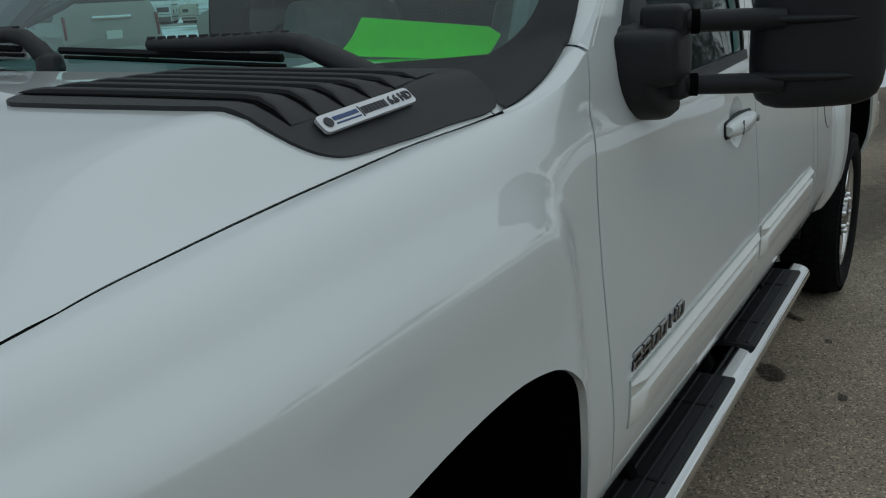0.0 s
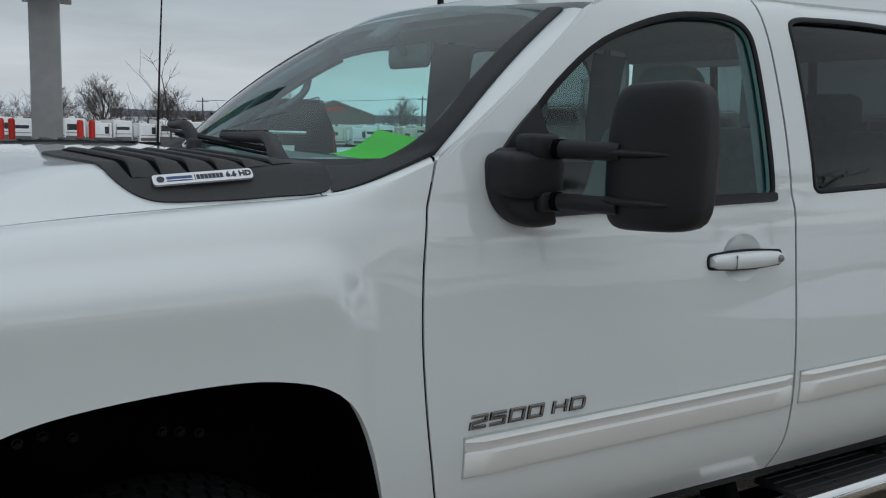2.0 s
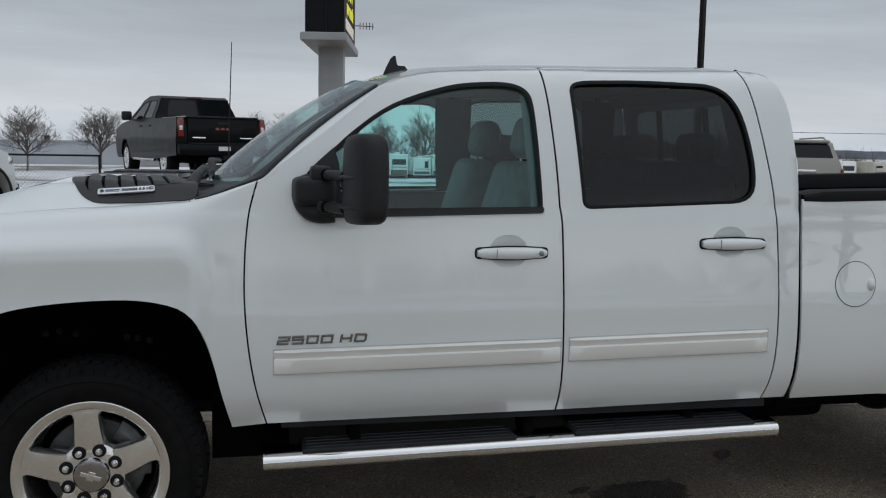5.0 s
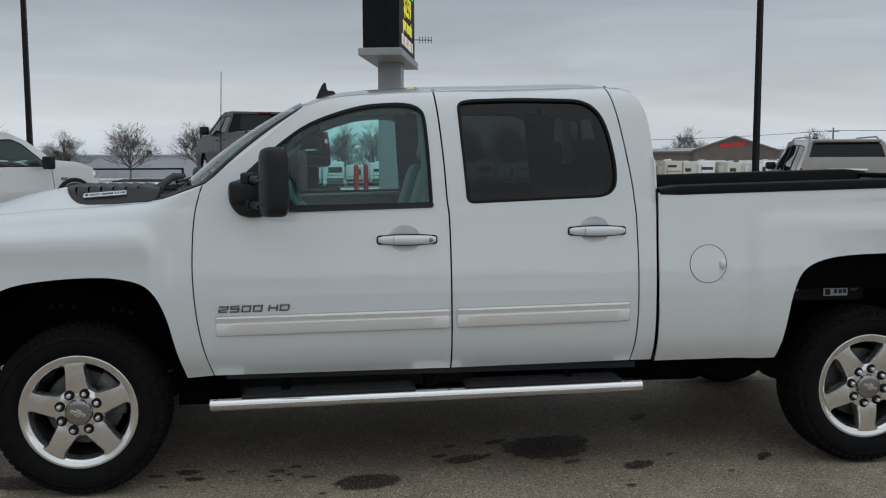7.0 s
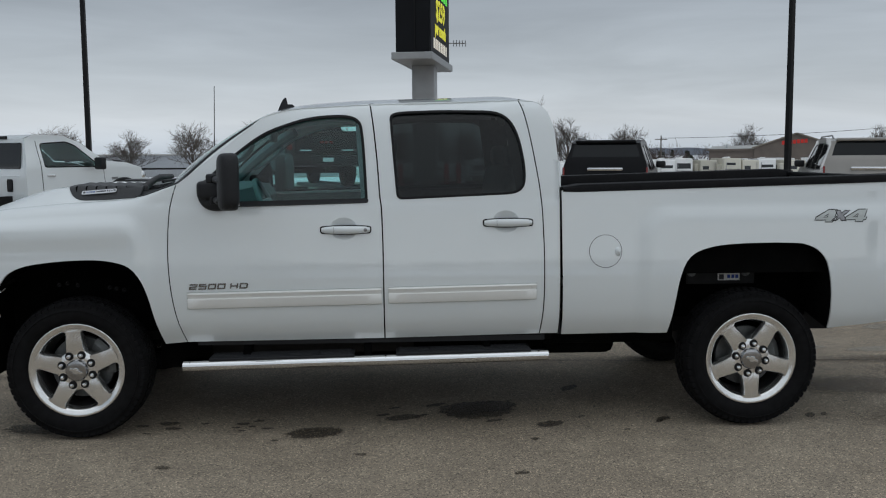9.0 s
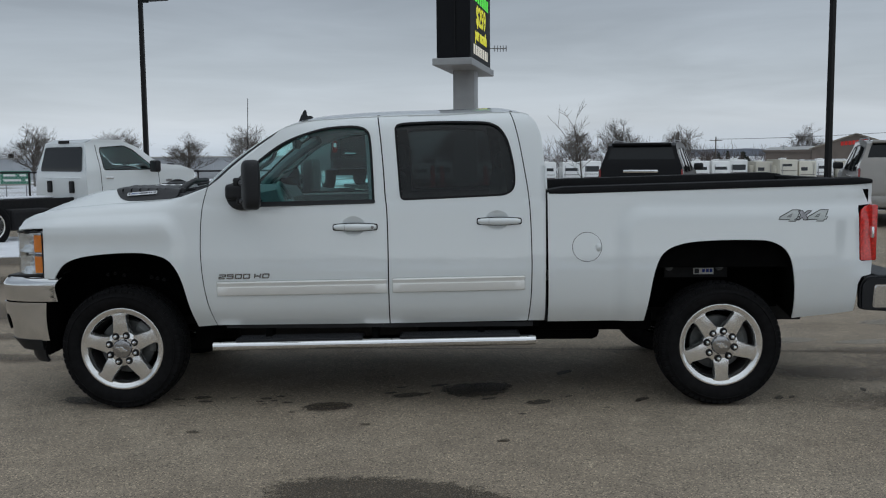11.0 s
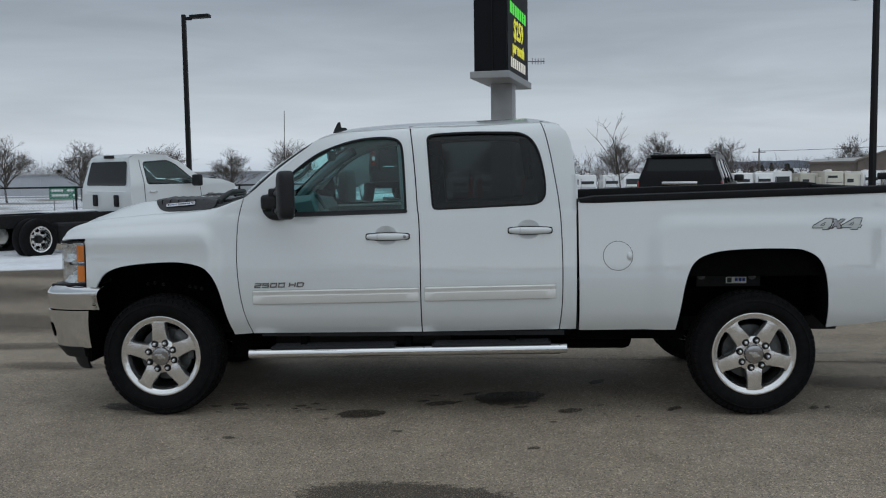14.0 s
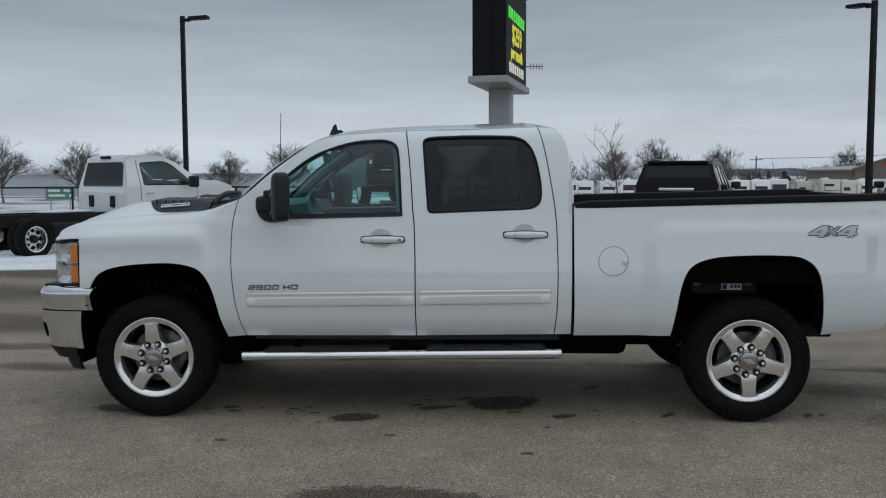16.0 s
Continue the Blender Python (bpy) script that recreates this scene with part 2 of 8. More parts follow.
def thing(name, label, category, m=None, group="", kind=""):
    ob = new(name)
    ob.empty_display_size = 0.2
    if m is not None:
        ob.matrix_world = m
    return tagged(ob, label, category, group, kind)


def box(size, at=(0, 0, 0), bevel=0.0, seg=2, bm=None, rot=None):
    own = bm is None
    bm = bmesh.new() if own else bm
    m = Matrix.Translation(at)
    if rot is not None:
        m = m @ Euler([radians(a) for a in rot]).to_matrix().to_4x4()
    made = bmesh.ops.create_cube(bm, size=1, matrix=m @ Matrix.Diagonal((*size, 1)))
    if bevel:
        edges = {e for v in made["verts"] for e in v.link_edges}
        bmesh.ops.bevel(bm, geom=list(edges), offset=bevel, segments=seg, affect="EDGES", profile=0.5)
    return bm


def tube(points, radius, sides=8, bm=None, cap=True, radii=None):
    bm = bm or bmesh.new()
    pts = [Vector(p) for p in points]
    rings = []
    up = Vector((0, 0, 1))
    for i, p in enumerate(pts):
        d = (pts[min(i + 1, len(pts) - 1)] - pts[max(i - 1, 0)]).normalized()
        a = d.cross(up if abs(d.z) < 0.95 else Vector((1, 0, 0))).normalized()
        b = d.cross(a)
        r = radii[i] if radii else radius
        rings.append([bm.verts.new(p + (a * math.cos(k * math.tau / sides) + b * math.sin(k * math.tau / sides)) * r) for k in range(sides)])
    for u, v in zip(rings, rings[1:]):
        for k in range(sides):
            bm.faces.new((u[k], u[(k + 1) % sides], v[(k + 1) % sides], v[k]))
    if cap:
        bm.faces.new(rings[0][::-1])
        bm.faces.new(rings[-1])
    bmesh.ops.recalc_face_normals(bm, faces=bm.faces)
    return bm


def lathe_y(profile, steps=64, bm=None):
    """Turn (radius, y) pairs about the y axis."""
    bm = bm or bmesh.new()
    rings = [[bm.verts.new((r * math.cos(k * math.tau / steps), y, r * math.sin(k * math.tau / steps))) for k in range(steps)] for r, y in profile]
    for a, b in zip(rings, rings[1:]):
        for k in range(steps):
            bm.faces.new((a[k], a[(k + 1) % steps], b[(k + 1) % steps], b[k]))
    bmesh.ops.recalc_face_normals(bm, faces=bm.faces)
    return bm


def prism(outline, y0, y1, bm=None, bevel=0.0):
    """A slab whose outline is (x, z) pairs, from y0 to y1."""
    bm = bm or bmesh.new()
    a = [bm.verts.new((x, y0, z)) for x, z in outline]
    b = [bm.verts.new((x, y1, z)) for x, z in outline]
    n = len(a)
    faces = [bm.faces.new(a), bm.faces.new(b[::-1])]
    for k in range(n):
        faces.append(bm.faces.new((a[k], b[k], b[(k + 1) % n], a[(k + 1) % n])))
    bmesh.ops.recalc_face_normals(bm, faces=faces)
    if bevel:
        edges = [e for f in faces[:2] for e in f.edges]
        bmesh.ops.bevel(bm, geom=edges, offset=bevel, segments=2, affect="EDGES")
    return bm


def hermite(points):
    """A smooth curve through (t, value) pairs, as a function."""
    t, v = np.array([p[0] for p in points]), np.array([p[1] for p in points])
    d = np.diff(v) / np.diff(t)
    m = np.concatenate(([d[0]], (d[1:] + d[:-1]) / 2, [d[-1]]))
    for k in range(1, len(m) - 1):
        m[k] = 0 if d[k - 1] * d[k] <= 0 else math.copysign(min(abs(m[k]), 2 * min(abs(d[k - 1]), abs(d[k]))), m[k])

    def f(x):
        x = min(max(x, t[0]), t[-1])
        k = min(int(np.searchsorted(t, x, "right")) - 1, len(t) - 2)
        h = t[k + 1] - t[k]
        s = (x - t[k]) / h
        return ((1 + 2 * s) * (1 - s) ** 2 * v[k] + s * (1 - s) ** 2 * h * m[k] + s * s * (3 - 2 * s) * v[k + 1] + s * s * (s - 1) * h * m[k + 1])
    return f


def smoothstep(a, b, x):
    u = min(max((x - a) / (b - a), 0), 1)
    return u * u * (3 - 2 * u)


def rounded(points, default=0.0, steps=5):
    """A closed outline with its corners rounded: points are (x, z) or (x, z, radius)."""
    out, n = [], len(points)
    for k, p in enumerate(points):
        r = p[2] if len(p) > 2 else default
        v, a, b = Vector(p[:2]), Vector(points[k - 1][:2]), Vector(points[(k + 1) % n][:2])
        if r <= 0:
            out.append(tuple(v))
            continue
        da, db = (a - v), (b - v)
        ra, rb = min(r, da.length * 0.49), min(r, db.length * 0.49)
        s, e = v + da.normalized() * ra, v + db.normalized() * rb
        for i in range(steps + 1):
            u = i / steps
            out.append(tuple(s * (1 - u) ** 2 + v * 2 * u * (1 - u) + e * u * u))
    return out


def curve_loop(points, per=6):
    """An open smooth run through (x, z) points."""
    pts = [Vector(p) for p in points]
    out = []
    for k in range(len(pts) - 1):
        p0, p1, p2, p3 = pts[max(k - 1, 0)], pts[k], pts[k + 1], pts[min(k + 2, len(pts) - 1)]
        for i in range(per):
            t = i / per
            out.append(tuple(0.5 * (2 * p1 + (p2 - p0) * t + (2 * p0 - 5 * p1 + 4 * p2 - p3) * t * t + (3 * p1 - p0 - 3 * p2 + p3) * t ** 3)))
    out.append(tuple(pts[-1]))
    return out


def dense(loop, step):
    out, n = [], len(loop)
    for k in range(n):
        a, b = Vector(loop[k]), Vector(loop[(k + 1) % n])
        m = max(1, math.ceil((b - a).length / step))
        for i in range(m):
            q = a.lerp(b, i / m)
            if not out or (Vector(out[-1]) - q).length > 1e-4:
                out.append(tuple(q))
    return out


def inside(px, py, loops):
    odd = np.zeros(len(px), bool)
    for loop in loops:
        p = np.array(loop)
        for (x0, y0), (x1, y1) in zip(p, np.roll(p, -1, axis=0)):
            if y0 == y1:
                continue
            odd ^= ((y0 > py) != (y1 > py)) & (px < (x1 - x0) * (py - y0) / (y1 - y0) + x0)
    return odd


def sheet(name, loops, place, mat, parent, outward, step=0.05, edge=0.03, flange=0.022, label=""):
    """A curved panel: the region between 2D loops, laid onto the surface place(u, v), with its edges turned in."""
    loops = [dense(lp, edge) for lp in loops]
    allp = np.array([p for lp in loops for p in lp])
    lo, hi = allp.min(0), allp.max(0)
    gx, gy = np.meshgrid(np.arange(lo[0] + step / 2, hi[0], step), np.arange(lo[1] + step / 2, hi[1], step))
    gx, gy = gx.ravel(), gy.ravel()
    ok = inside(gx, gy, loops)
    gx, gy = gx[ok], gy[ok]
    far = np.array([np.min((allp[:, 0] - x) ** 2 + (allp[:, 1] - y) ** 2) > (0.45 * step) ** 2 for x, y in zip(gx, gy)], bool) if len(gx) else np.zeros(0, bool)
    pts = [Vector(p) for p in allp] + [Vector((x, y)) for x, y in zip(gx[far], gy[far])]
    edges, start = [], 0
    for lp in loops:
        edges += [(start + k, start + (k + 1) % len(lp)) for k in range(len(lp))]
        start += len(lp)
    verts, _, faces, *_ = delaunay_2d_cdt(pts, edges, [], 0, 1e-6)
    c = np.array([np.mean([verts[i][:] for i in f], axis=0) for f in faces])
    faces = [f for f, ok in zip(faces, inside(c[:, 0], c[:, 1], loops)) if ok]
    outward = Vector(outward)

    def normal(u, v):
        h = 0.004
        n = (Vector(place(u + h, v)) - Vector(place(u - h, v))).cross(Vector(place(u, v + h)) - Vector(place(u, v - h)))
        if n.length < 1e-12:
            return outward.normalized()
        n.normalize()
        return n if n.dot(outward) >= 0 else -n
    co = [Vector(place(*v)) for v in verts]
    nv = [normal(*v) for v in verts]
    polys, norms = [], []
    for f in faces:
        f = list(f)
        g = (co[f[1]] - co[f[0]]).cross(co[f[2]] - co[f[0]])
        if g.dot(nv[f[0]]) < 0:
            f.reverse()
        polys.append(f)
        norms += [nv[i] for i in f]
    if flange:
        for lp in loops:
            ring = [(Vector(place(*p)), normal(*p)) for p in lp]
            base = len(co)
            for p, n in ring:
                co += [p, p - n * flange]
            m = len(ring)
            for k in range(m):
                a, b = base + 2 * k, base + 2 * ((k + 1) % m)
                f = [a, b, b + 1, a + 1]
                g = (co[b] - co[a]).cross(co[a + 1] - co[a])
                polys.append(f)
                norms += [g.normalized() if g.length > 1e-12 else Vector((0, 0, 1))] * 4
    me = bpy.data.meshes.new(name)
    me.from_pydata([tuple(p) for p in co], [], polys)
    me.polygons.foreach_set("use_smooth", [True] * len(polys))
    me.normals_split_custom_set([tuple(n) for n in norms])
    me.materials.append(mat)
    ob = new(name, me)
    ob.parent = parent
    if label:
        tagged(ob, label)
    return ob


def ribbon(name, loop, place, width, height, mat, parent, outward, closed=True, label=""):
    """A rounded strip that follows a 2D loop on the surface place(u, v)."""
    pts = dense(loop, 0.03) if closed else loop
    bm = bmesh.new()
    rings, n = [], len(pts)
    for k, p in enumerate(pts):
        a = Vector(pts[k - 1] if closed or k else pts[0])
        b = Vector(pts[(k + 1) % n] if closed or k < n - 1 else pts[-1])
        t = (b - a).normalized()
        side = Vector((-t.y, t.x)) * width / 2
        ring = []
        for s, h in ((-1, -0.004), (-1, height * 0.6), (-0.5, height), (0.5, height), (1, height * 0.6), (1, -0.004)):
            q = Vector(p) + side * s
            u = Vector(place(*q))
            e = 0.004
            nn = (Vector(place(q.x + e, q.y)) - u).cross(Vector(place(q.x, q.y + e)) - u).normalized()
            if nn.dot(Vector(outward)) < 0:
                nn = -nn
            ring.append(bm.verts.new(u + nn * h))
        rings.append(ring)
    pairs = list(zip(rings, rings[1:])) + ([(rings[-1], rings[0])] if closed else [])
    for a, b in pairs:
        for k in range(5):
            bm.faces.new((a[k], a[k + 1], b[k + 1], b[k]))
    if not closed:
        bm.faces.new(rings[0])
        bm.faces.new(rings[-1])
    bmesh.ops.recalc_face_normals(bm, faces=bm.faces)
    return part(name, bm, mat, parent, label, smooth=True, sharp=50)


def lettering(name, words, size, m, mat, parent, depth=0.002, stretch=1.0, shear=0.0, bold=0.0, label=""):
    """Raised letters in the built-in font, as a mesh."""
    cu = bpy.data.curves.new(name, "FONT")
    cu.body, cu.size, cu.extrude, cu.shear, cu.offset = words, size, depth, shear, bold
    cu.align_x, cu.align_y = "CENTER", "CENTER"
    cu.resolution_u = 3
    tmp = bpy.data.objects.new("tmp_text", cu)
    scene.collection.objects.link(tmp)
    me = bpy.data.meshes.new_from_object(tmp.evaluated_get(bpy.context.evaluated_depsgraph_get()))
    bpy.data.objects.remove(tmp)
    bpy.data.curves.remove(cu)
    me.name = name
    me.transform(m @ Matrix.Diagonal((stretch, 1, 1, 1)))
    me.materials.clear()
    me.materials.append(mat)
    ob = new(name, me)
    ob.parent = parent
    if label:
        tagged(ob, label)
    return ob


# faces that look towards -y with words running along +x
FACING_NEAR = Matrix.Rotation(radians(90), 4, "X")

# ---- ground ----
def ground_height(x, y):
    d = y - 24.0
    low = smoothstep(0, 24, d)
    return -2.5 * low + 0.02 * noise.noise((x * 0.05, y * 0.05, 0)) * smoothstep(0, 10, d)


def ground_material():
    m = bpy.data.materials.new("worn_asphalt")
    m.use_nodes = True
    n, l = m.node_tree.nodes, m.node_tree.links
    b = n["Principled BSDF"]
    co = n.new("ShaderNodeNewGeometry")

    def tex(scale, detail, rough=0.5, vec=None):
        t = n.new("ShaderNodeTexNoise")
        t.inputs["Scale"].default_value, t.inputs["Detail"].default_value, t.inputs["Roughness"].default_value = scale, detail, rough
        l.new(vec or co.outputs["Position"], t.inputs["Vector"])
        return t.outputs["Fac"]

    def ramp(fac, *stops):
        r = n.new("ShaderNodeValToRGB")
        e = r.color_ramp.elements
        e[0].position, e[0].color = stops[0][0], (*stops[0][1], 1)
        e[1].position, e[1].color = stops[-1][0], (*stops[-1][1], 1)
        for p, c in stops[1:-1]:
            e.new(p).color = (*c, 1)
        l.new(fac, r.inputs[0])
        return r.outputs[0]

    def mix(a, c, fac, mode="MULTIPLY"):
        k = n.new("ShaderNodeMix")
        k.data_type, k.blend_type = "RGBA", mode
        if isinstance(fac, float):
            k.inputs["Factor"].default_value = fac
        else:
            l.new(fac, k.inputs["Factor"])
        l.new(a, k.inputs["A"])
        if isinstance(c, tuple):
            k.inputs["B"].default_value = (*c, 1)
        else:
            l.new(c, k.inputs["B"])
        return k.outputs["Result"]
    big = ramp(tex(0.35, 5), (0.32, (0.238, 0.194, 0.146)), (0.52, (0.284, 0.234, 0.178)), (0.70, (0.328, 0.275, 0.213)))
    mid = ramp(tex(3.0, 6, 0.65), (0.3, (0.80, 0.80, 0.80)), (0.7, (1.14, 1.14, 1.13)))
    colour = mix(big, mid, 1.0)
    # stones in the surface
    v = n.new("ShaderNodeTexVoronoi")
    v.inputs["Scale"].default_value = 150.0
    l.new(co.outputs["Position"], v.inputs["Vector"])
    sep = n.new("ShaderNodeSeparateColor")
    l.new(v.outputs["Color"], sep.inputs[0])
    stones = ramp(sep.outputs[0], (0.0, (0.25, 0.25, 0.26)), (0.12, (0.50, 0.50, 0.50)), (0.20, (0.90, 0.90, 0.89)), (0.82, (1.0, 1.0, 0.99)), (0.90, (1.45, 1.43, 1.38)), (1.0, (2.3, 2.22, 2.1)))
    colour = mix(colour, stones, 0.95)
    fine = ramp(tex(260.0, 3, 0.7), (0.3, (0.72, 0.72, 0.72)), (0.7, (1.25, 1.25, 1.25)))
    colour = mix(colour, fine, 0.4)
    # far meadow and snow beyond the lot
    spot = n.new("ShaderNodeSeparateXYZ")
    l.new(co.outputs["Position"], spot.inputs[0])
    edge = n.new("ShaderNodeMapRange")
    edge.inputs["From Min"].default_value, edge.inputs["From Max"].default_value = 26.0, 32.0
    l.new(spot.outputs["Y"], edge.inputs["Value"])
    snow = ramp(tex(0.045, 6, 0.6), (0.42, (0.20, 0.185, 0.15)), (0.50, (0.72, 0.74, 0.78)), (0.6, (0.80, 0.82, 0.86)))
    colour = mix(colour, snow, edge.outputs[0], "MIX")
    verge = n.new("ShaderNodeMapRange")
    verge.inputs["From Min"].default_value, verge.inputs["From Max"].default_value = -22.0, -27.0
    l.new(spot.outputs["Y"], verge.inputs["Value"])
    colour = mix(colour, snow, verge.outputs[0], "MIX")
    l.new(colour, b.inputs["Base Color"])
    wet = n.new("ShaderNodeMapRange")
    wet.inputs["From Min"].default_value, wet.inputs["From Max"].default_value = 0.3, 0.7
    wet.inputs["To Min"].default_value, wet.inputs["To Max"].default_value = 0.72, 0.92
    l.new(tex(0.9, 4), wet.inputs["Value"])
    l.new(wet.outputs[0], b.inputs["Roughness"])
    bump = n.new("ShaderNodeBump")
    bump.inputs["Strength"].default_value, bump.inputs["Distance"].default_value = 0.6, 0.004
    l.new(sep.outputs[0], bump.inputs["Height"])
    l.new(bump.outputs[0], b.inputs["Normal"])
    return m


xs = sorted(set([round(v, 2) for v in np.arange(-60, 60.1, 4)] + [-3000, -1500, -700, -350, -200, -130, -90, 90, 130, 200, 350, 700, 1500, 3000]))
ys = sorted(set([round(v, 2) for v in np.arange(-40, 80.1, 3)] + [-3000, -1200, -500, -200, -90, 110, 160, 250, 400, 700, 1200, 2000, 3500]))
gv = [(x, y, ground_height(x, y)) for y in ys for x in xs]
gf = [(j * len(xs) + i, j * len(xs) + i + 1, (j + 1) * len(xs) + i + 1, (j + 1) * len(xs) + i) for j in range(len(ys) - 1) for i in range(len(xs) - 1)]
me = bpy.data.meshes.new("ground")
me.from_pydata(gv, [], gf)
me.polygons.foreach_set("use_smooth", [True] * len(gf))
me.materials.append(ground_material())
tagged(new("ground", me), "weathered grey-brown asphalt lot falling away to a snowy field", "ground", kind="structure")

# distant wooded ridges along the horizon
# the blue of distance haze is mixed into the ridge colour
RIDGE = material("far_ridge", (0.10, 0.115, 0.145), 0.95, grain=0.2, grain_scale=0.02)
for far, low, high, tone in ((1500.0, 3.0, 9.0, 3.1), (2600.0, 9.0, 20.0, 9.7)):
    pts = []
    n = 240
    for k in range(n):
        a = radians(12 + 78 * k / (n - 1))
        h = low + (high - low) * (0.5 + 0.5 * noise.noise((a * 5, tone, 0))) + 2.5 * noise.noise((a * 60, tone, 3))
        pts.append((far * math.sin(a), far * math.cos(a), h))
    bm = bmesh.new()
    top = [bm.verts.new(p) for p in pts]
    bot = [bm.verts.new((p[0] * 0.93, p[1] * 0.93, -4)) for p in pts]
    for k in range(n - 1):
        bm.faces.new((bot[k], bot[k + 1], top[k + 1], top[k]))
    tagged(link("backdrop", bm, RIDGE, smooth=True), "far blue-grey wooded ridge on the horizon", "ridge", kind="structure")


# snow lying in flat drifts
SNOW = material("old_snow", (0.78, 0.80, 0.84), 0.7, grain=0.05, grain_scale=8, bump=0.5, bump_scale=30, stain=0.10, stain_scale=1.3)


def drift(cx, cy, rx, ry, h, seed, turn=0):
    bm = bmesh.new()
    rings = []
    for i in range(9):
        r = 1 - i / 8
        ring = []
        for k in range(40):
            a = k * math.tau / 40
            wob = 1 + 0.22 * noise.noise((math.cos(a) * 1.6 + seed, math.sin(a) * 1.6, seed)) + 0.09 * noise.noise((math.cos(a) * 5 + seed, math.sin(a) * 5, seed))
            x, y = rx * r * wob * math.cos(a), ry * r * wob * math.sin(a)
            z = h * (1 - r ** 2.2) ** 0.7 * (0.8 + 0.5 * noise.noise((x * 0.9 + seed, y * 0.9, 1)))
            ring.append(bm.verts.new((x, y, max(z, 0.0 if i else -0.01))))
        rings.append(ring)
    for a, b in zip(rings[:-1], rings[1:-1]):
        for k in range(40):
            bm.faces.new((a[k], a[(k + 1) % 40], b[(k + 1) % 40], b[k]))
    bm.faces.new(rings[-2])
    bmesh.ops.recalc_face_normals(bm, faces=bm.faces)
    bmesh.ops.delete(bm, geom=[v for v in bm.verts if not v.link_faces], context="VERTS")
    ob = link("snow_drift", bm, SNOW, smooth=True, sharp=80)
    ob.matrix_world = pose(cx, cy, 0.002, 0, 0, turn)
    tagged(ob, "low drift of old ploughed snow on the asphalt", "snow", group="snow drifts")


for args in ((16.0, 1.2, 4.2, 2.6, 0.5, 12, 5), (15.0, -8.0, 4.8, 3.4, 0.6, 13, -12), (24.0, -6.0, 5.0, 6.0, 0.8, 14, 0), (-8.7, 10.3, 4.3, 2.2, 0.13, 1, -4), (-14.5, 12.5, 5.5, 2.6, 0.35, 2, 0), (-2.5, 16.5, 4.0, 1.2, 0.2, 3, 5), (12.5, 21.0, 6.0, 1.2, 0.3, 4, -4), (4.0, 22.0, 5.0, 1.0, 0.25, 5, 3),
             (6.0, -24.0, 9.0, 1.6, 0.7, 9, 3), (-14.0, -23.0, 8.0, 1.5, 0.6, 10, -4), (27.0, -21.0, 9.0, 2.0, 0.9, 11, 12), (26.0, 8.5, 1.8, 6.0, 0.6, 6, 0), (24.0, 16.5, 4.0, 2.5, 0.5, 7, 20), (-12.0, 20.5, 8.0, 1.5, 0.3, 8, 2)):
    drift(*args)


# dark damp patches, some with shade painted in, cracks and worn paint on the asphalt
def stain_material(name, colour, rough, alpha, inner=1.22, outer=1.36):
    m = bpy.data.materials.new(name)
    m.use_nodes = True
    n, l = m.node_tree.nodes, m.node_tree.links
    b = n["Principled BSDF"]
    co = n.new("ShaderNodeTexCoord")
    ln = n.new("ShaderNodeVectorMath")
    ln.operation = "LENGTH"
    l.new(co.outputs["UV"], ln.inputs[0])
    t = n.new("ShaderNodeTexNoise")
    t.inputs["Scale"].default_value, t.inputs["Detail"].default_value, t.inputs["Roughness"].default_value = 17.0, 8.0, 0.72
    geo = n.new("ShaderNodeNewGeometry")
    l.new(geo.outputs["Position"], t.inputs["Vector"])
    t2 = n.new("ShaderNodeTexNoise")
    t2.inputs["Scale"].default_value, t2.inputs["Detail"].default_value = 110.0, 3.0
    l.new(geo.outputs["Position"], t2.inputs["Vector"])
    a = n.new("ShaderNodeMath")
    a.operation = "MULTIPLY_ADD"
    l.new(t.outputs["Fac"], a.inputs[0])
    a.inputs[1].default_value = 1.0
    l.new(ln.outputs["Value"], a.inputs[2])
    r = n.new("ShaderNodeMapRange")
    r.interpolation_type = "SMOOTHSTEP"
    r.inputs["From Min"].default_value, r.inputs["From Max"].default_value = inner, outer
    r.inputs["To Min"].default_value, r.inputs["To Max"].default_value = alpha, 0.0
    l.new(a.outputs[0], r.inputs["Value"])
    g = n.new("ShaderNodeMapRange")
    g.inputs["From Min"].default_value, g.inputs["From Max"].default_value = 0.44, 0.60
    g.inputs["To Min"].default_value, g.inputs["To Max"].default_value = 1.0, 0.30
    l.new(t2.outputs["Fac"], g.inputs["Value"])
    f = n.new("ShaderNodeMath")
    f.operation = "MULTIPLY"
    l.new(r.outputs[0], f.inputs[0])
    l.new(g.outputs[0], f.inputs[1])
    l.new(f.outputs[0], b.inputs["Alpha"])
    b.inputs["Base Color"].default_value, b.inputs["Roughness"].default_value = (*colour, 1), rough
    return m


OIL = stain_material("damp_oil_stain", (0.036, 0.027, 0.017), 0.6, 0.95)
FAINT = stain_material("faint_damp_stain", (0.058, 0.046, 0.032), 0.65, 0.80)
WORN = stain_material("pale_worn_patch", (0.36, 0.33, 0.28), 0.85, 0.7)
DAMP_SHADE = stain_material("damp_and_shade_brown", (0.085, 0.062, 0.041), 0.6, 0.72, 0.85, 1.50)


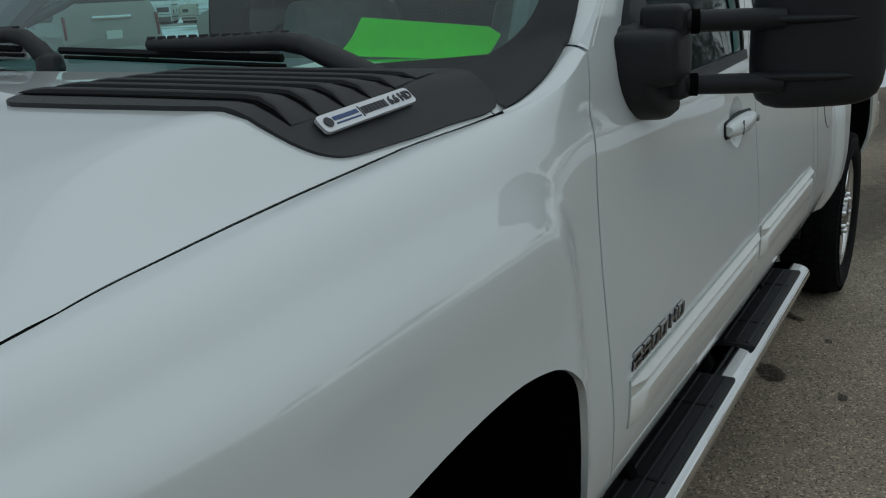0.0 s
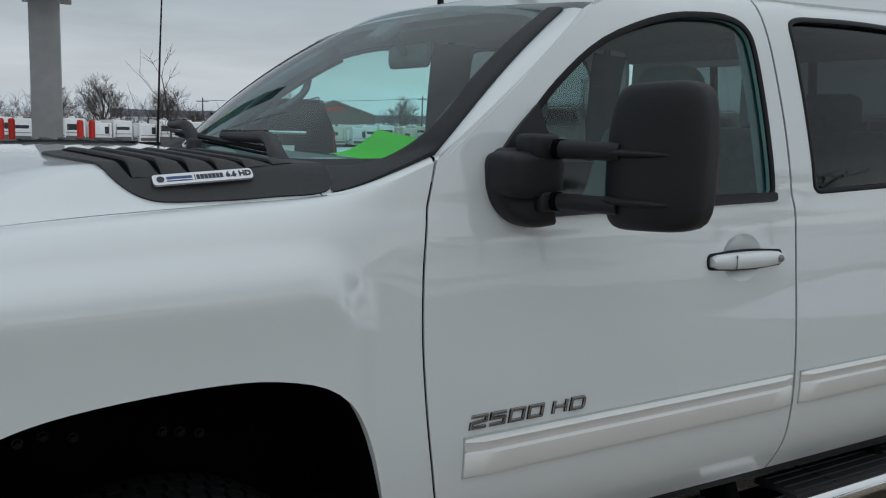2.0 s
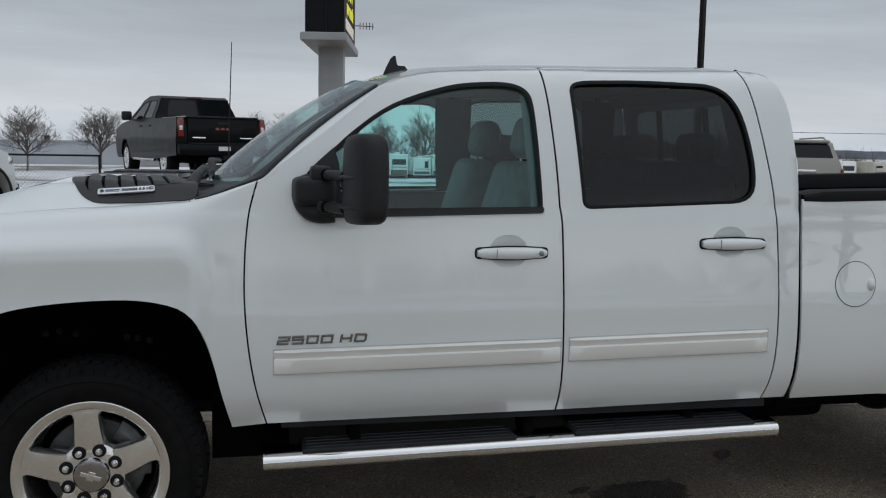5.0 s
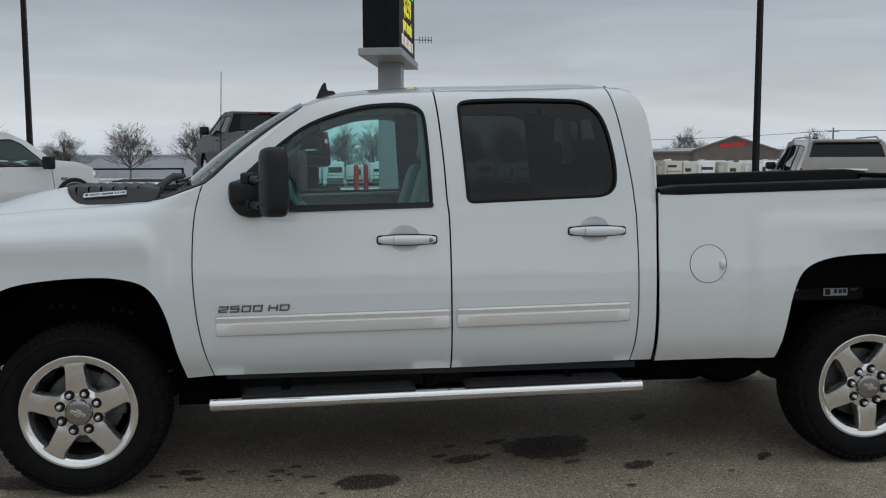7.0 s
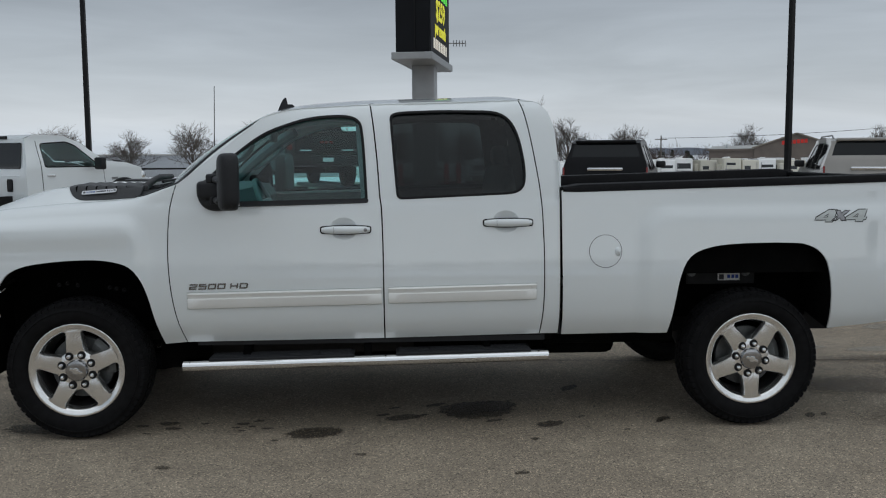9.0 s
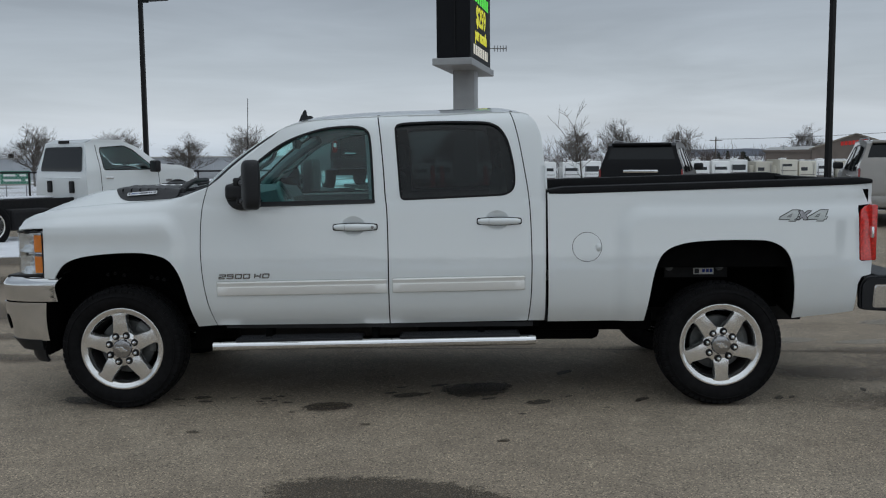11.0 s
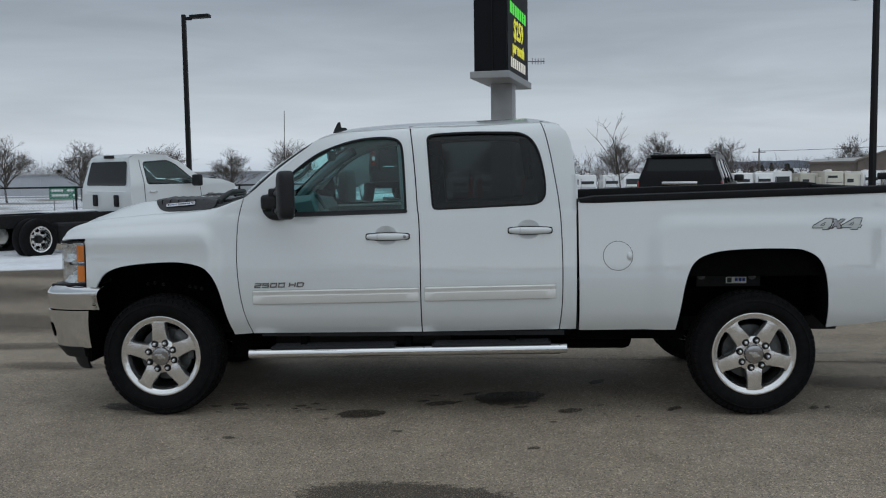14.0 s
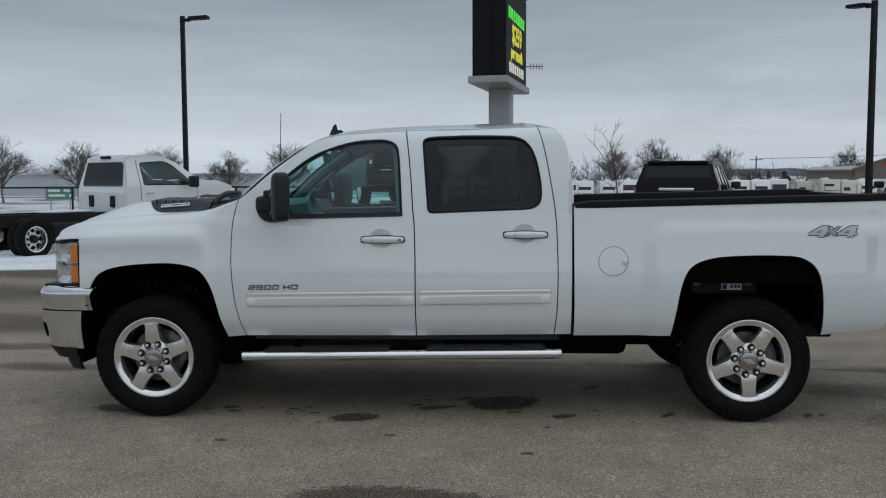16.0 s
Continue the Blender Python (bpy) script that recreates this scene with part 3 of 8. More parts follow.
def stain(x, y, rx, ry, mat, turn=0, height=0.004, label="dark damp oil stain on the asphalt"):
    me = bpy.data.meshes.new("oil_stain")
    n = 32
    pts = [(rx * math.cos(k * math.tau / n), ry * math.sin(k * math.tau / n), 0) for k in range(n)] + [(0, 0, 0)]
    me.from_pydata(pts, [], [(k, (k + 1) % n, n) for k in range(n)])
    uv = me.uv_layers.new(name="UVMap")
    for lp in me.loops:
        p = pts[lp.vertex_index]
        uv.data[lp.index].uv = (p[0] / rx, p[1] / ry)
    me.materials.append(mat)
    ob = new("oil_stain", me)
    ob.matrix_world = pose(x, y, height, 0, 0, turn)
    tagged(ob, label, "stain", group="stains on the asphalt")


for x, y, rx, ry, mat in ((1.335, -0.948, 0.205, 0.125, OIL), (2.34, -0.53, 0.30, 0.22, OIL), (2.25, -0.50, 0.22, 0.18, OIL), (2.42, -0.46, 0.20, 0.14, OIL), (2.06, -0.40, 0.09, 0.035, OIL), (1.73, -0.60, 0.06, 0.03, OIL), (1.80, -0.45, 0.05, 0.02, OIL), (1.98, -0.62, 0.045, 0.02, OIL), (2.40, -0.78, 0.07, 0.03, OIL), (0.98, -0.68, 0.04, 0.025, OIL), (0.90, -0.88, 0.03, 0.016, OIL), (1.05, -0.84, 0.045, 0.02, OIL), (0.66, -0.72, 0.03, 0.018, OIL), (0.30, -0.74, 0.05, 0.025, OIL), (0.36, -0.90, 0.035, 0.018, OIL), (1.12, -1.08, 0.03, 0.018, OIL), (1.62, -1.36, 0.045, 0.022, OIL), (2.60, -1.15, 0.035, 0.02, OIL), (2.95, -0.72, 0.04, 0.02, OIL), (3.16, -1.02, 0.03, 0.018, OIL), (2.731, -0.865, 0.115, 0.068, OIL), (1.857, -0.672, 0.145, 0.075, OIL),
                          (0.446, -0.705, 0.085, 0.05, OIL), (0.49, -0.80, 0.06, 0.035, OIL), (0.893, -0.74, 0.05, 0.032, OIL), (0.86, -0.81, 0.035, 0.022, OIL), (0.955, -0.80, 0.03, 0.02, OIL),
                          (3.437, -0.80, 0.075, 0.04, OIL), (3.395, -0.86, 0.04, 0.022, OIL), (4.345, -0.80, 0.07, 0.035, OIL), (4.44, -0.78, 0.05, 0.022, OIL), (-0.32, -0.76, 0.24, 0.12, OIL),
                          (1.86, -2.62, 0.78, 0.36, FAINT), (3.0, -0.02, 0.12, 0.05, OIL),                           (2.45, -1.7, 0.05, 0.03, OIL), (0.6, -1.5, 0.06, 0.03, FAINT), (5.0, -0.6, 0.07, 0.025, OIL)):
    stain(x, y, rx, ry, mat, turn=17 * (x + y), height=0.004 + 0.0004 * ((x * 37) % 9))
# damp patches; those behind the truck's tail also paint in its shade
for x, y, rx, ry, turn in ((5.2, -0.12, 1.1, 0.34, -6), (6.3, 0.20, 1.4, 0.42, -4), (5.9, 0.66, 1.1, 0.20, -3), (5.6, -0.85, 1.2, 0.36, 5), (6.6, -1.7, 2.2, 1.2, 4), (8.8, -2.7, 3.0, 1.5, -3), (10.2, -0.4, 3.0, 1.0, 2), (7.6, 1.9, 1.6, 0.4, -4), (-3.4, 2.9, 2.3, 0.9, -8), (-5.4, 5.4, 2.8, 1.4, -8), (-3.0, 5.6, 1.6, 0.7, 6),
                           (-4.7, 7.9, 2.4, 0.9, -6), (-2.2, 1.5, 0.9, 0.22, 4), (-1.5, 0.6, 0.7, 0.20, -5)):
    stain(x, y, rx, ry, DAMP_SHADE, turn=turn, height=0.0085 + 0.0003 * ((x * 37) % 9), label="broad brown patch of damp and painted shade on the asphalt")
for x, y, rx, ry in ((5.13, 1.15, 0.30, 0.14), (5.80, 1.06, 0.42, 0.12), (6.5, 2.0, 0.5, 0.2)):
    stain(x, y, rx, ry, WORN, turn=8, label="pale worn patch on the asphalt")
CRACK = material("crack_dark", (0.03, 0.027, 0.024), 0.9)


def crack(x0, y0, x1, y1, width, seed):
    bm = bmesh.new()
    n = 60
    rows = []
    for k in range(n + 1):
        u = k / n
        x, y = x0 + (x1 - x0) * u, y0 + (y1 - y0) * u
        j = 0.05 * noise.noise((u * 9 + seed, seed, 0)) + 0.015 * noise.noise((u * 40 + seed, seed, 5))
        w = width * (0.5 + 0.6 * abs(noise.noise((u * 25, seed, 9))))
        rows.append((bm.verts.new((x, y + j - w, 0.0042)), bm.verts.new((x, y + j + w, 0.0042))))
    for a, b in zip(rows, rows[1:]):
        bm.faces.new((a[0], b[0], b[1], a[1]))
    tagged(link("pavement_crack", bm, CRACK), "thin dark crack running across the asphalt", "crack", group="cracks in the asphalt")


crack(-1.5, 1.10, 14.0, 0.15, 0.010, 2.0)
crack(-9.0, 4.0, -1.0, 2.2, 0.012, 7.0)
crack(3.0, 3.0, 12.0, 2.4, 0.010, 4.0)

# ---- the white pickup ----
truck = thing("pickup_truck", "white four-door heavy-duty pickup truck with chrome step bars", "truck")

side_width = hermite([(0.48, 0.868), (0.55, 0.905), (0.60, 0.936), (0.66, 0.962), (0.75, 0.977), (0.83, 0.981), (0.92, 0.9785), (1.00, 0.9735), (1.10, 0.965), (1.22, 0.955),
                      (1.305, 0.948), (1.335, 0.942), (1.350, 0.937), (1.40, 0.932), (1.52, 0.911), (1.66, 0.880), (1.80, 0.842), (1.86, 0.815),
                      (1.89, 0.790), (1.91, 0.755), (1.93, 0.70)])
top_line = hermite([(-0.80, 1.15), (-0.72, 1.21), (-0.60, 1.272), (-0.41, 1.314), (-0.28, 1.328), (-0.11, 1.342), (0.12, 1.357), (0.37, 1.379), (0.45, 1.400), (0.52, 1.425), (0.62, 1.462)])
top_width = hermite([(-0.80, 0.74), (-0.60, 0.815), (-0.40, 0.84), (0.10, 0.84), (0.34, 0.872), (0.43, 0.892), (0.52, 0.904), (0.62, 0.908)])


def flare(x, z, x0, x1, ztop, amount, soft=0.09, r=0.16):
    cx, cz, hx, hz = (x0 + x1) / 2, ztop / 2 - 0.5, (x1 - x0) / 2, ztop / 2 + 0.5
    qx, qz = abs(x - cx) - hx + r, abs(z - cz) - hz + r
    d = math.hypot(max(qx, 0), max(qz, 0)) + min(max(qx, qz), 0) - r
    return amount * (1 - smoothstep(-soft, soft, d))


def rake(x, z):
    return 0.018 * (x - 1.5) * smoothstep(1.25, 1.5, z)


def body_side(x, z):
    """Half width of cab and bed at x and height z."""
    w = side_width(z - rake(x, z))
    if x > 2.765:
        zb = min(z, 1.36)
        w = side_width(min(zb, 1.30)) - 0.25 * max(0, z - 1.30) ** 1.5
        w += flare(x, z, 3.26, 6.5, 1.28, 0.027, soft=0.062)
        w -= 0.05 * max(0, (x - 4.55) / 0.33) ** 2
    return w


def left(x, z):
    return (x, -body_side(x, z), z)


def right(x, z):
    return (x, body_side(x, z), z)


def fender_point(x, s):
    w = side_width(min(s, 1.15))
    t, yt = top_line(x), top_width(x)
    w -= 0.115 * (max(0, -0.22 - x) / 0.5) ** 2
    yt = min(yt, w - 0.03)
    u = min(max((s - 1.15) / 0.30, 0), 1)
    z = s if s < 1.15 else 1.15 + max(t - 1.15, 0.01) * math.sin(u * math.pi / 2)
    y = w - (w - yt) * (1 - math.cos(u * math.pi / 2))
    y += (body_side(x, z) - y) * smoothstep(0.30, 0.55, x)
    y += flare(x, s, -1.6, 0.395, 1.252, 0.031, soft=0.048, r=0.15) * (1 - u * 0.55)
    y -= 0.011 * smoothstep(1.235, 1.03, s) * smoothstep(-0.75, -0.35, x) * (1 - smoothstep(0.28, 0.44, x))
    return y, z


def fender_left(x, s):
    y, z = fender_point(x, s)
    return (x, -y, z)


def fender_right(x, s):
    y, z = fender_point(x, s)
    return (x, y, z)


OUT_L, OUT_R = (0, -1, 0.25), (0, 1, 0.25)
front_arch = curve_loop([(0.490, 0.535), (0.453, 0.680), (0.402, 0.877), (0.330, 0.986), (0.203, 1.028), (0.049, 1.035), (-0.141, 1.022), (-0.268, 0.999), (-0.350, 0.960), (-0.395, 0.902), (-0.412, 0.868)], 4)
rear_arch = curve_loop([(3.404, 0.561), (3.428, 0.72), (3.460, 0.890), (3.515, 1.008), (3.625, 1.064), (3.800, 1.086), (4.081, 1.089), (4.220, 1.072), (4.312, 1.000), (4.350, 0.850), (4.362, 0.574)], 4)
fender_gap = curve_loop([(0.580, 1.448), (0.553, 1.35), (0.540, 1.25), (0.534, 1.15), (0.533, 1.02), (0.545, 0.86), (0.571, 0.70), (0.612, 0.545)], 4)
front_door_gap = [(x + 0.0062, z) for x, z in fender_gap]
b_gap = curve_loop([(1.752, 0.550), (1.750, 0.84), (1.748, 1.10), (1.742, 1.30), (1.733, 1.38), (1.722, 1.55), (1.703, 1.75), (1.682, 1.905)], 4)
c_gap = curve_loop([(2.655, 0.564), (2.672, 0.75), (2.676, 1.00), (2.668, 1.25), (2.655, 1.40), (2.632, 1.55), (2.602, 1.72), (2.572, 1.850), (2.545, 1.925)], 4)
def lifted(x, z):
    """The fender's own height parameter for a point of the door gap."""
    if z <= 1.15:
        return (x, z)
    return (x, 1.15 + 0.30 * math.asin(min(1, (z - 1.15) / (top_line(x) - 1.15))) * 2 / math.pi)


fender_loop = ([lifted(*p) for p in fender_gap[::-1]] + [(0.45, 1.45), (0.2, 1.45), (-0.1, 1.45), (-0.4, 1.45), (-0.60, 1.45), (-0.66, 1.38), (-0.675, 1.22), (-0.485, 1.205), (-0.482, 0.872), (-0.42, 0.869)] + front_arch[::-1])
front_door_loop = (front_door_gap[::-1] + [(0.602, 1.462), (0.72, 1.553), (0.85, 1.652), (0.96, 1.742), (1.03, 1.802)]
                   + curve_loop([(1.05, 1.818), (1.12, 1.850), (1.22, 1.872), (1.45, 1.890), (1.676, 1.905)], 3) + [(x - 0.004, z) for x, z in b_gap[::-1]][1:])
rear_door_loop = [(x + 0.004, z) for x, z in b_gap] + [(1.95, 1.912), (2.25, 1.918), (2.538, 1.925)] + [(x - 0.004, z) for x, z in c_gap[::-1]][1:]
corner_loop = ([(x + 0.003, z) for x, z in c_gap] + [(2.60, 1.922), (2.66, 1.902)] + curve_loop([(2.705, 1.862), (2.738, 1.78), (2.756, 1.65), (2.763, 1.50), (2.765, 1.30), (2.765, 1.0), (2.762, 0.565)], 4))
front_window = curve_loop([(0.738, 1.408), (0.772, 1.462), (0.836, 1.536), (0.936, 1.632), (1.092, 1.739), (1.302, 1.812), (1.465, 1.832), (1.560, 1.828), (1.612, 1.803), (1.632, 1.750), (1.645, 1.600), (1.657, 1.37)], 4) + [(1.645, 1.350), (0.84, 1.333), (0.752, 1.352)]
rear_window = rounded([(1.836, 1.362, 0.03), (1.800, 1.815, 0.0), (1.806, 1.838, 0.02), (1.850, 1.851, 0.04), (2.10, 1.860, 0.1), (2.44, 1.853, 0.09), (2.525, 1.755, 0.10), (2.572, 1.52, 0.1), (2.555, 1.390, 0.09)])
bed_loop = ([(2.784, 0.556), (2.778, 1.400), (3.4, 1.413), (4.2, 1.433), (4.76, 1.447), (4.86, 1.447), (4.872, 1.31)] + [(4.775, 1.302), (4.768, 1.28), (4.772, 0.955), (4.79, 0.945)]
            + [(4.862, 0.95), (4.855, 0.86), (4.79, 0.845), (4.765, 0.80), (4.752, 0.618)] + [(4.52, 0.592)] + rear_arch[::-1])

def pocket(hx, hz):
    return [(hx - 0.012 + 0.078 * math.cos(a), hz + 0.006 + 0.064 * math.sin(a)) for a in np.linspace(0, math.tau, 37)[:-1]]


HANDLES = ((1.538, 1.188), (2.466, 1.219))
PAINTED = (("left", fender_left, left, OUT_L), ("right", fender_right, right, OUT_R))
for which, fend, side, out in PAINTED:
    sheet("fender", [fender_loop], fend, WHITE, truck, out, step=0.025, edge=0.015, flange=0.012)
    fdoor = sheet("front_door", [front_door_loop, front_window, pocket(*HANDLES[0])], side, WHITE, truck, out, step=0.05, edge=0.025)
    rdoor = sheet("rear_door", [rear_door_loop, rear_window, pocket(*HANDLES[1])], side, WHITE, truck, out, step=0.05, edge=0.025)
    sheet("cab_corner", [corner_loop], side, WHITE, truck, out, step=0.04, edge=0.025)
    bed_side = sheet("bed_side", [bed_loop], side, WHITE, truck, out, step=0.03, edge=0.02, flange=0.012)
    s = -1 if which == "left" else 1

    def set_in(x, z, side=side, s=s):
        p = side(x, z)
        return (p[0], p[1] - s * 0.012, p[2])
    sheet("side_window", [front_window], set_in, GLASS_GREEN, fdoor, out, step=0.08, edge=0.04, flange=0)
    sheet("side_window", [rear_window], set_in, GLASS_DARK, rdoor, out, step=0.08, edge=0.04, flange=0, label="dark privacy glass")
    ribbon("window_seal", front_window, side, 0.016, 0.004, SEAL, fdoor, out)
    ribbon("window_seal", rear_window, side, 0.014, 0.003, GLOSS_BLACK, rdoor, out)
    # broad black strip along the foot of the front window
    sheet("belt_strip", [rounded([(0.80, 1.322, 0.004), (1.668, 1.342, 0.012), (1.668, 1.366, 0.012), (0.80, 1.352, 0.004)])],
          lambda x, z, side=side, s=s: (x, side(x, z)[1] + s * 0.009, z), BLACK_PLASTIC, fdoor, out, step=0.05, edge=0.04, flange=0.012)
    # white seams where panels meet: dark rubber behind the gaps, set shallow to paint their shade
    for gap in (fender_gap, b_gap, c_gap):
        ribbon("gap_seal", [p for p in gap if gap is not fender_gap or p[1] < 1.42], lambda x, z, side=side, s=s: (x, side(x, z)[1] - s * 0.008, z), 0.03, 0.003, UNDER, truck, out, closed=False)
    # body side mouldings
    for door, x0, x1, za, zb in ((fdoor, 0.640, 1.738, 0.748, 0.762), (rdoor, 1.776, 2.628, 0.764, 0.777)):
        bm = bmesh.new()
        rows = []
        n = 24
        for k in range(n + 1):
            x = x0 + (x1 - x0) * k / n
            zc = za + (zb - za) * k / n
            end = min(1, min(k, n - k) * 0.9 + 0.25)
            rows.append([bm.verts.new((x, s * (body_side(x, zc + h) + d * end), zc + h)) for h, d in
                         ((0.0, 0.0), (0.002, 0.010), (0.010, 0.014), (0.054, 0.015), (0.060, 0.008), (0.066, 0.009), (0.084, 0.018), (0.090, 0.012), (0.092, 0.0))])
        for a, b in zip(rows, rows[1:]):
            for k in range(8):
                bm.faces.new((a[k], a[k + 1], b[k + 1], b[k]))
        bm.faces.new(rows[0])
        bm.faces.new(rows[-1])
        bmesh.ops.recalc_face_normals(bm, faces=bm.faces)
        # grey rim painting the soft shadow round the moulding
        edge_band = [(x0 - 0.003, za - 0.0015), (x1 + 0.003, zb - 0.0015), (x1 + 0.003, zb + 0.0965), (x0 - 0.003, za + 0.0965)]
        sheet("moulding_gasket", [edge_band], lambda x, z, side=side, s=s: (x, side(x, z)[1] + s * 0.003, z), DECAL_GREY, door, out, step=0.08, edge=0.06, flange=0.003)
        part("side_moulding", bm, IVORY, door, "pearl white rubbing strip", smooth=True, sharp=40)
    # door handles: a dished pocket and a pull bar with its dark outline
    for door, hx, hz, lock in ((fdoor, 1.538, 1.188, True), (rdoor, 2.466, 1.219, False)):
        yb = s * body_side(hx, hz)

        def dish(x, z, hx=hx, hz=hz, s=s):
            r2 = ((x - hx + 0.012) / 0.078) ** 2 + ((z - hz - 0.006) / 0.064) ** 2
            return (x, s * (body_side(x, z) - 0.018 * max(0, 1 - r2) ** 0.7), z)
        sheet("handle_pocket", [pocket(hx, hz)], dish, WHITE, door, out, step=0.012, edge=0.012, flange=0)
        bm = bmesh.new()
        rows = []
        for k in range(15):
            u = -0.137 + 0.274 * k / 14
            hh = 0.0165 + 0.006 * (1 - (u / 0.137) ** 2)
            hh *= min(1, (0.137 - abs(u)) / 0.012 * 0.35 + 0.65)
            dd = 0.020 + 0.013 * (1 - (u / 0.137) ** 2)
            rows.append([bm.verts.new((hx + u, s * (body_side(hx, hz) + d * dd), hz + v * hh)) for v, d in
                         ((-1, 0.05), (-1, 0.5), (-0.8, 0.85), (-0.35, 1.0), (0.35, 1.0), (0.8, 0.85), (1, 0.5), (1, 0.05))])
        for a, b in zip(rows, rows[1:]):
            for k in range(7):
                bm.faces.new((a[k], a[k + 1], b[k + 1], b[k]))
        bm.faces.new(rows[0])
        bm.faces.new(rows[-1])
        bmesh.ops.recalc_face_normals(bm, faces=bm.faces)
        handle = part("door_handle", bm, WHITE, door, "white painted pull handle", smooth=True, sharp=50)
        rim = rounded([(hx - 0.142, hz - 0.0175, 0.012), (hx, hz - 0.0265, 0.1), (hx + 0.142, hz - 0.0175, 0.012), (hx + 0.142, hz + 0.0175, 0.012), (hx, hz + 0.0265, 0.1), (hx - 0.142, hz + 0.0175, 0.012)])
        ribbon("handle_outline", rim, side, 0.0075, 0.004, SEAL, door, out)
        bm = box((0.0022, 0.004, 0.036), (hx - 0.066, yb + s * 0.0298, hz))
        part("handle_seam", bm, STEEL, door)
        if lock:
            bm = lathe_y([(0.0, -0.003), (0.006, -0.003), (0.0095, -0.002), (0.0105, 0.004)], 20)
            bm.transform(Matrix.Translation((hx + 0.112, yb + s * 0.0275, hz)) @ Matrix.Diagonal((1, -s, 1, 1)))
            part("key_lock", bm, STEEL, door, smooth=True)

# fuel door on the near bed side, badges
def near_bed(x, z):
    return (x, -body_side(x, z) - 0.001, z)


ring = [(3.030 + 0.094 * math.cos(a), 1.049 + 0.094 * math.sin(a)) for a in np.linspace(0, math.tau, 49)[:-1]]
fuel_door = sheet("fuel_door", [ring], lambda x, z: (x, -body_side(x, z) - 0.0016, z), WHITE, truck, OUT_L, step=0.03, edge=0.012, flange=0.004)
ribbon("fuel_door_gap", ring, near_bed, 0.0032, 0.0008, SEAL, fuel_door, OUT_L)
bm = lathe_y([(0.0, -0.016), (0.012, -0.014), (0.020, -0.008), (0.024, 0.002)], 20)
bm.transform(Matrix.Translation((3.103, -body_side(3.103, 1.046) - 0.001, 1.046)) @ Matrix.Diagonal((0.8, 1, 1.2, 1)))
part("finger_tab", bm, WHITE, fuel_door, smooth=True)

# hood
crown = hermite([(-0.78, 1.06), (-0.715, 1.150), (-0.665, 1.225), (-0.59, 1.283), (-0.45, 1.346), (-0.30, 1.392), (-0.13, 1.426), (0.0, 1.430), (0.20, 1.429), (0.45, 1.432)])
flank = hermite([(-0.80, 0.42), (-0.45, 0.42), (-0.20, 0.75), (-0.05, 0.92), (0.5, 0.92)])
blend = hermite([(-0.80, 0.07), (-0.40, 0.06), (-0.10, 0.022), (0.5, 0.018)])


def hood_height(x, y):
    """A flat crown that falls off along the sides by a slanting flank."""
    t, yt = top_line(x), top_width(x) - 0.004
    u = min(1, abs(y) / yt)
    top = crown(x) + 0.014 * (1 - u * u) * smoothstep(-0.6, -0.2, x)
    low = t - 0.0015 + flank(x) * max(0, yt - abs(y))
    k = blend(x)
    h = max(k - abs(top - low), 0) / k
    return min(top, low) - h * h * k * 0.25


def hood_front(y):
    return -0.705 + 0.10 * (abs(y) / 0.8) ** 2.6


def hood_rear(y):
    return 0.25 + 0.115 * (y / 0.85) ** 2


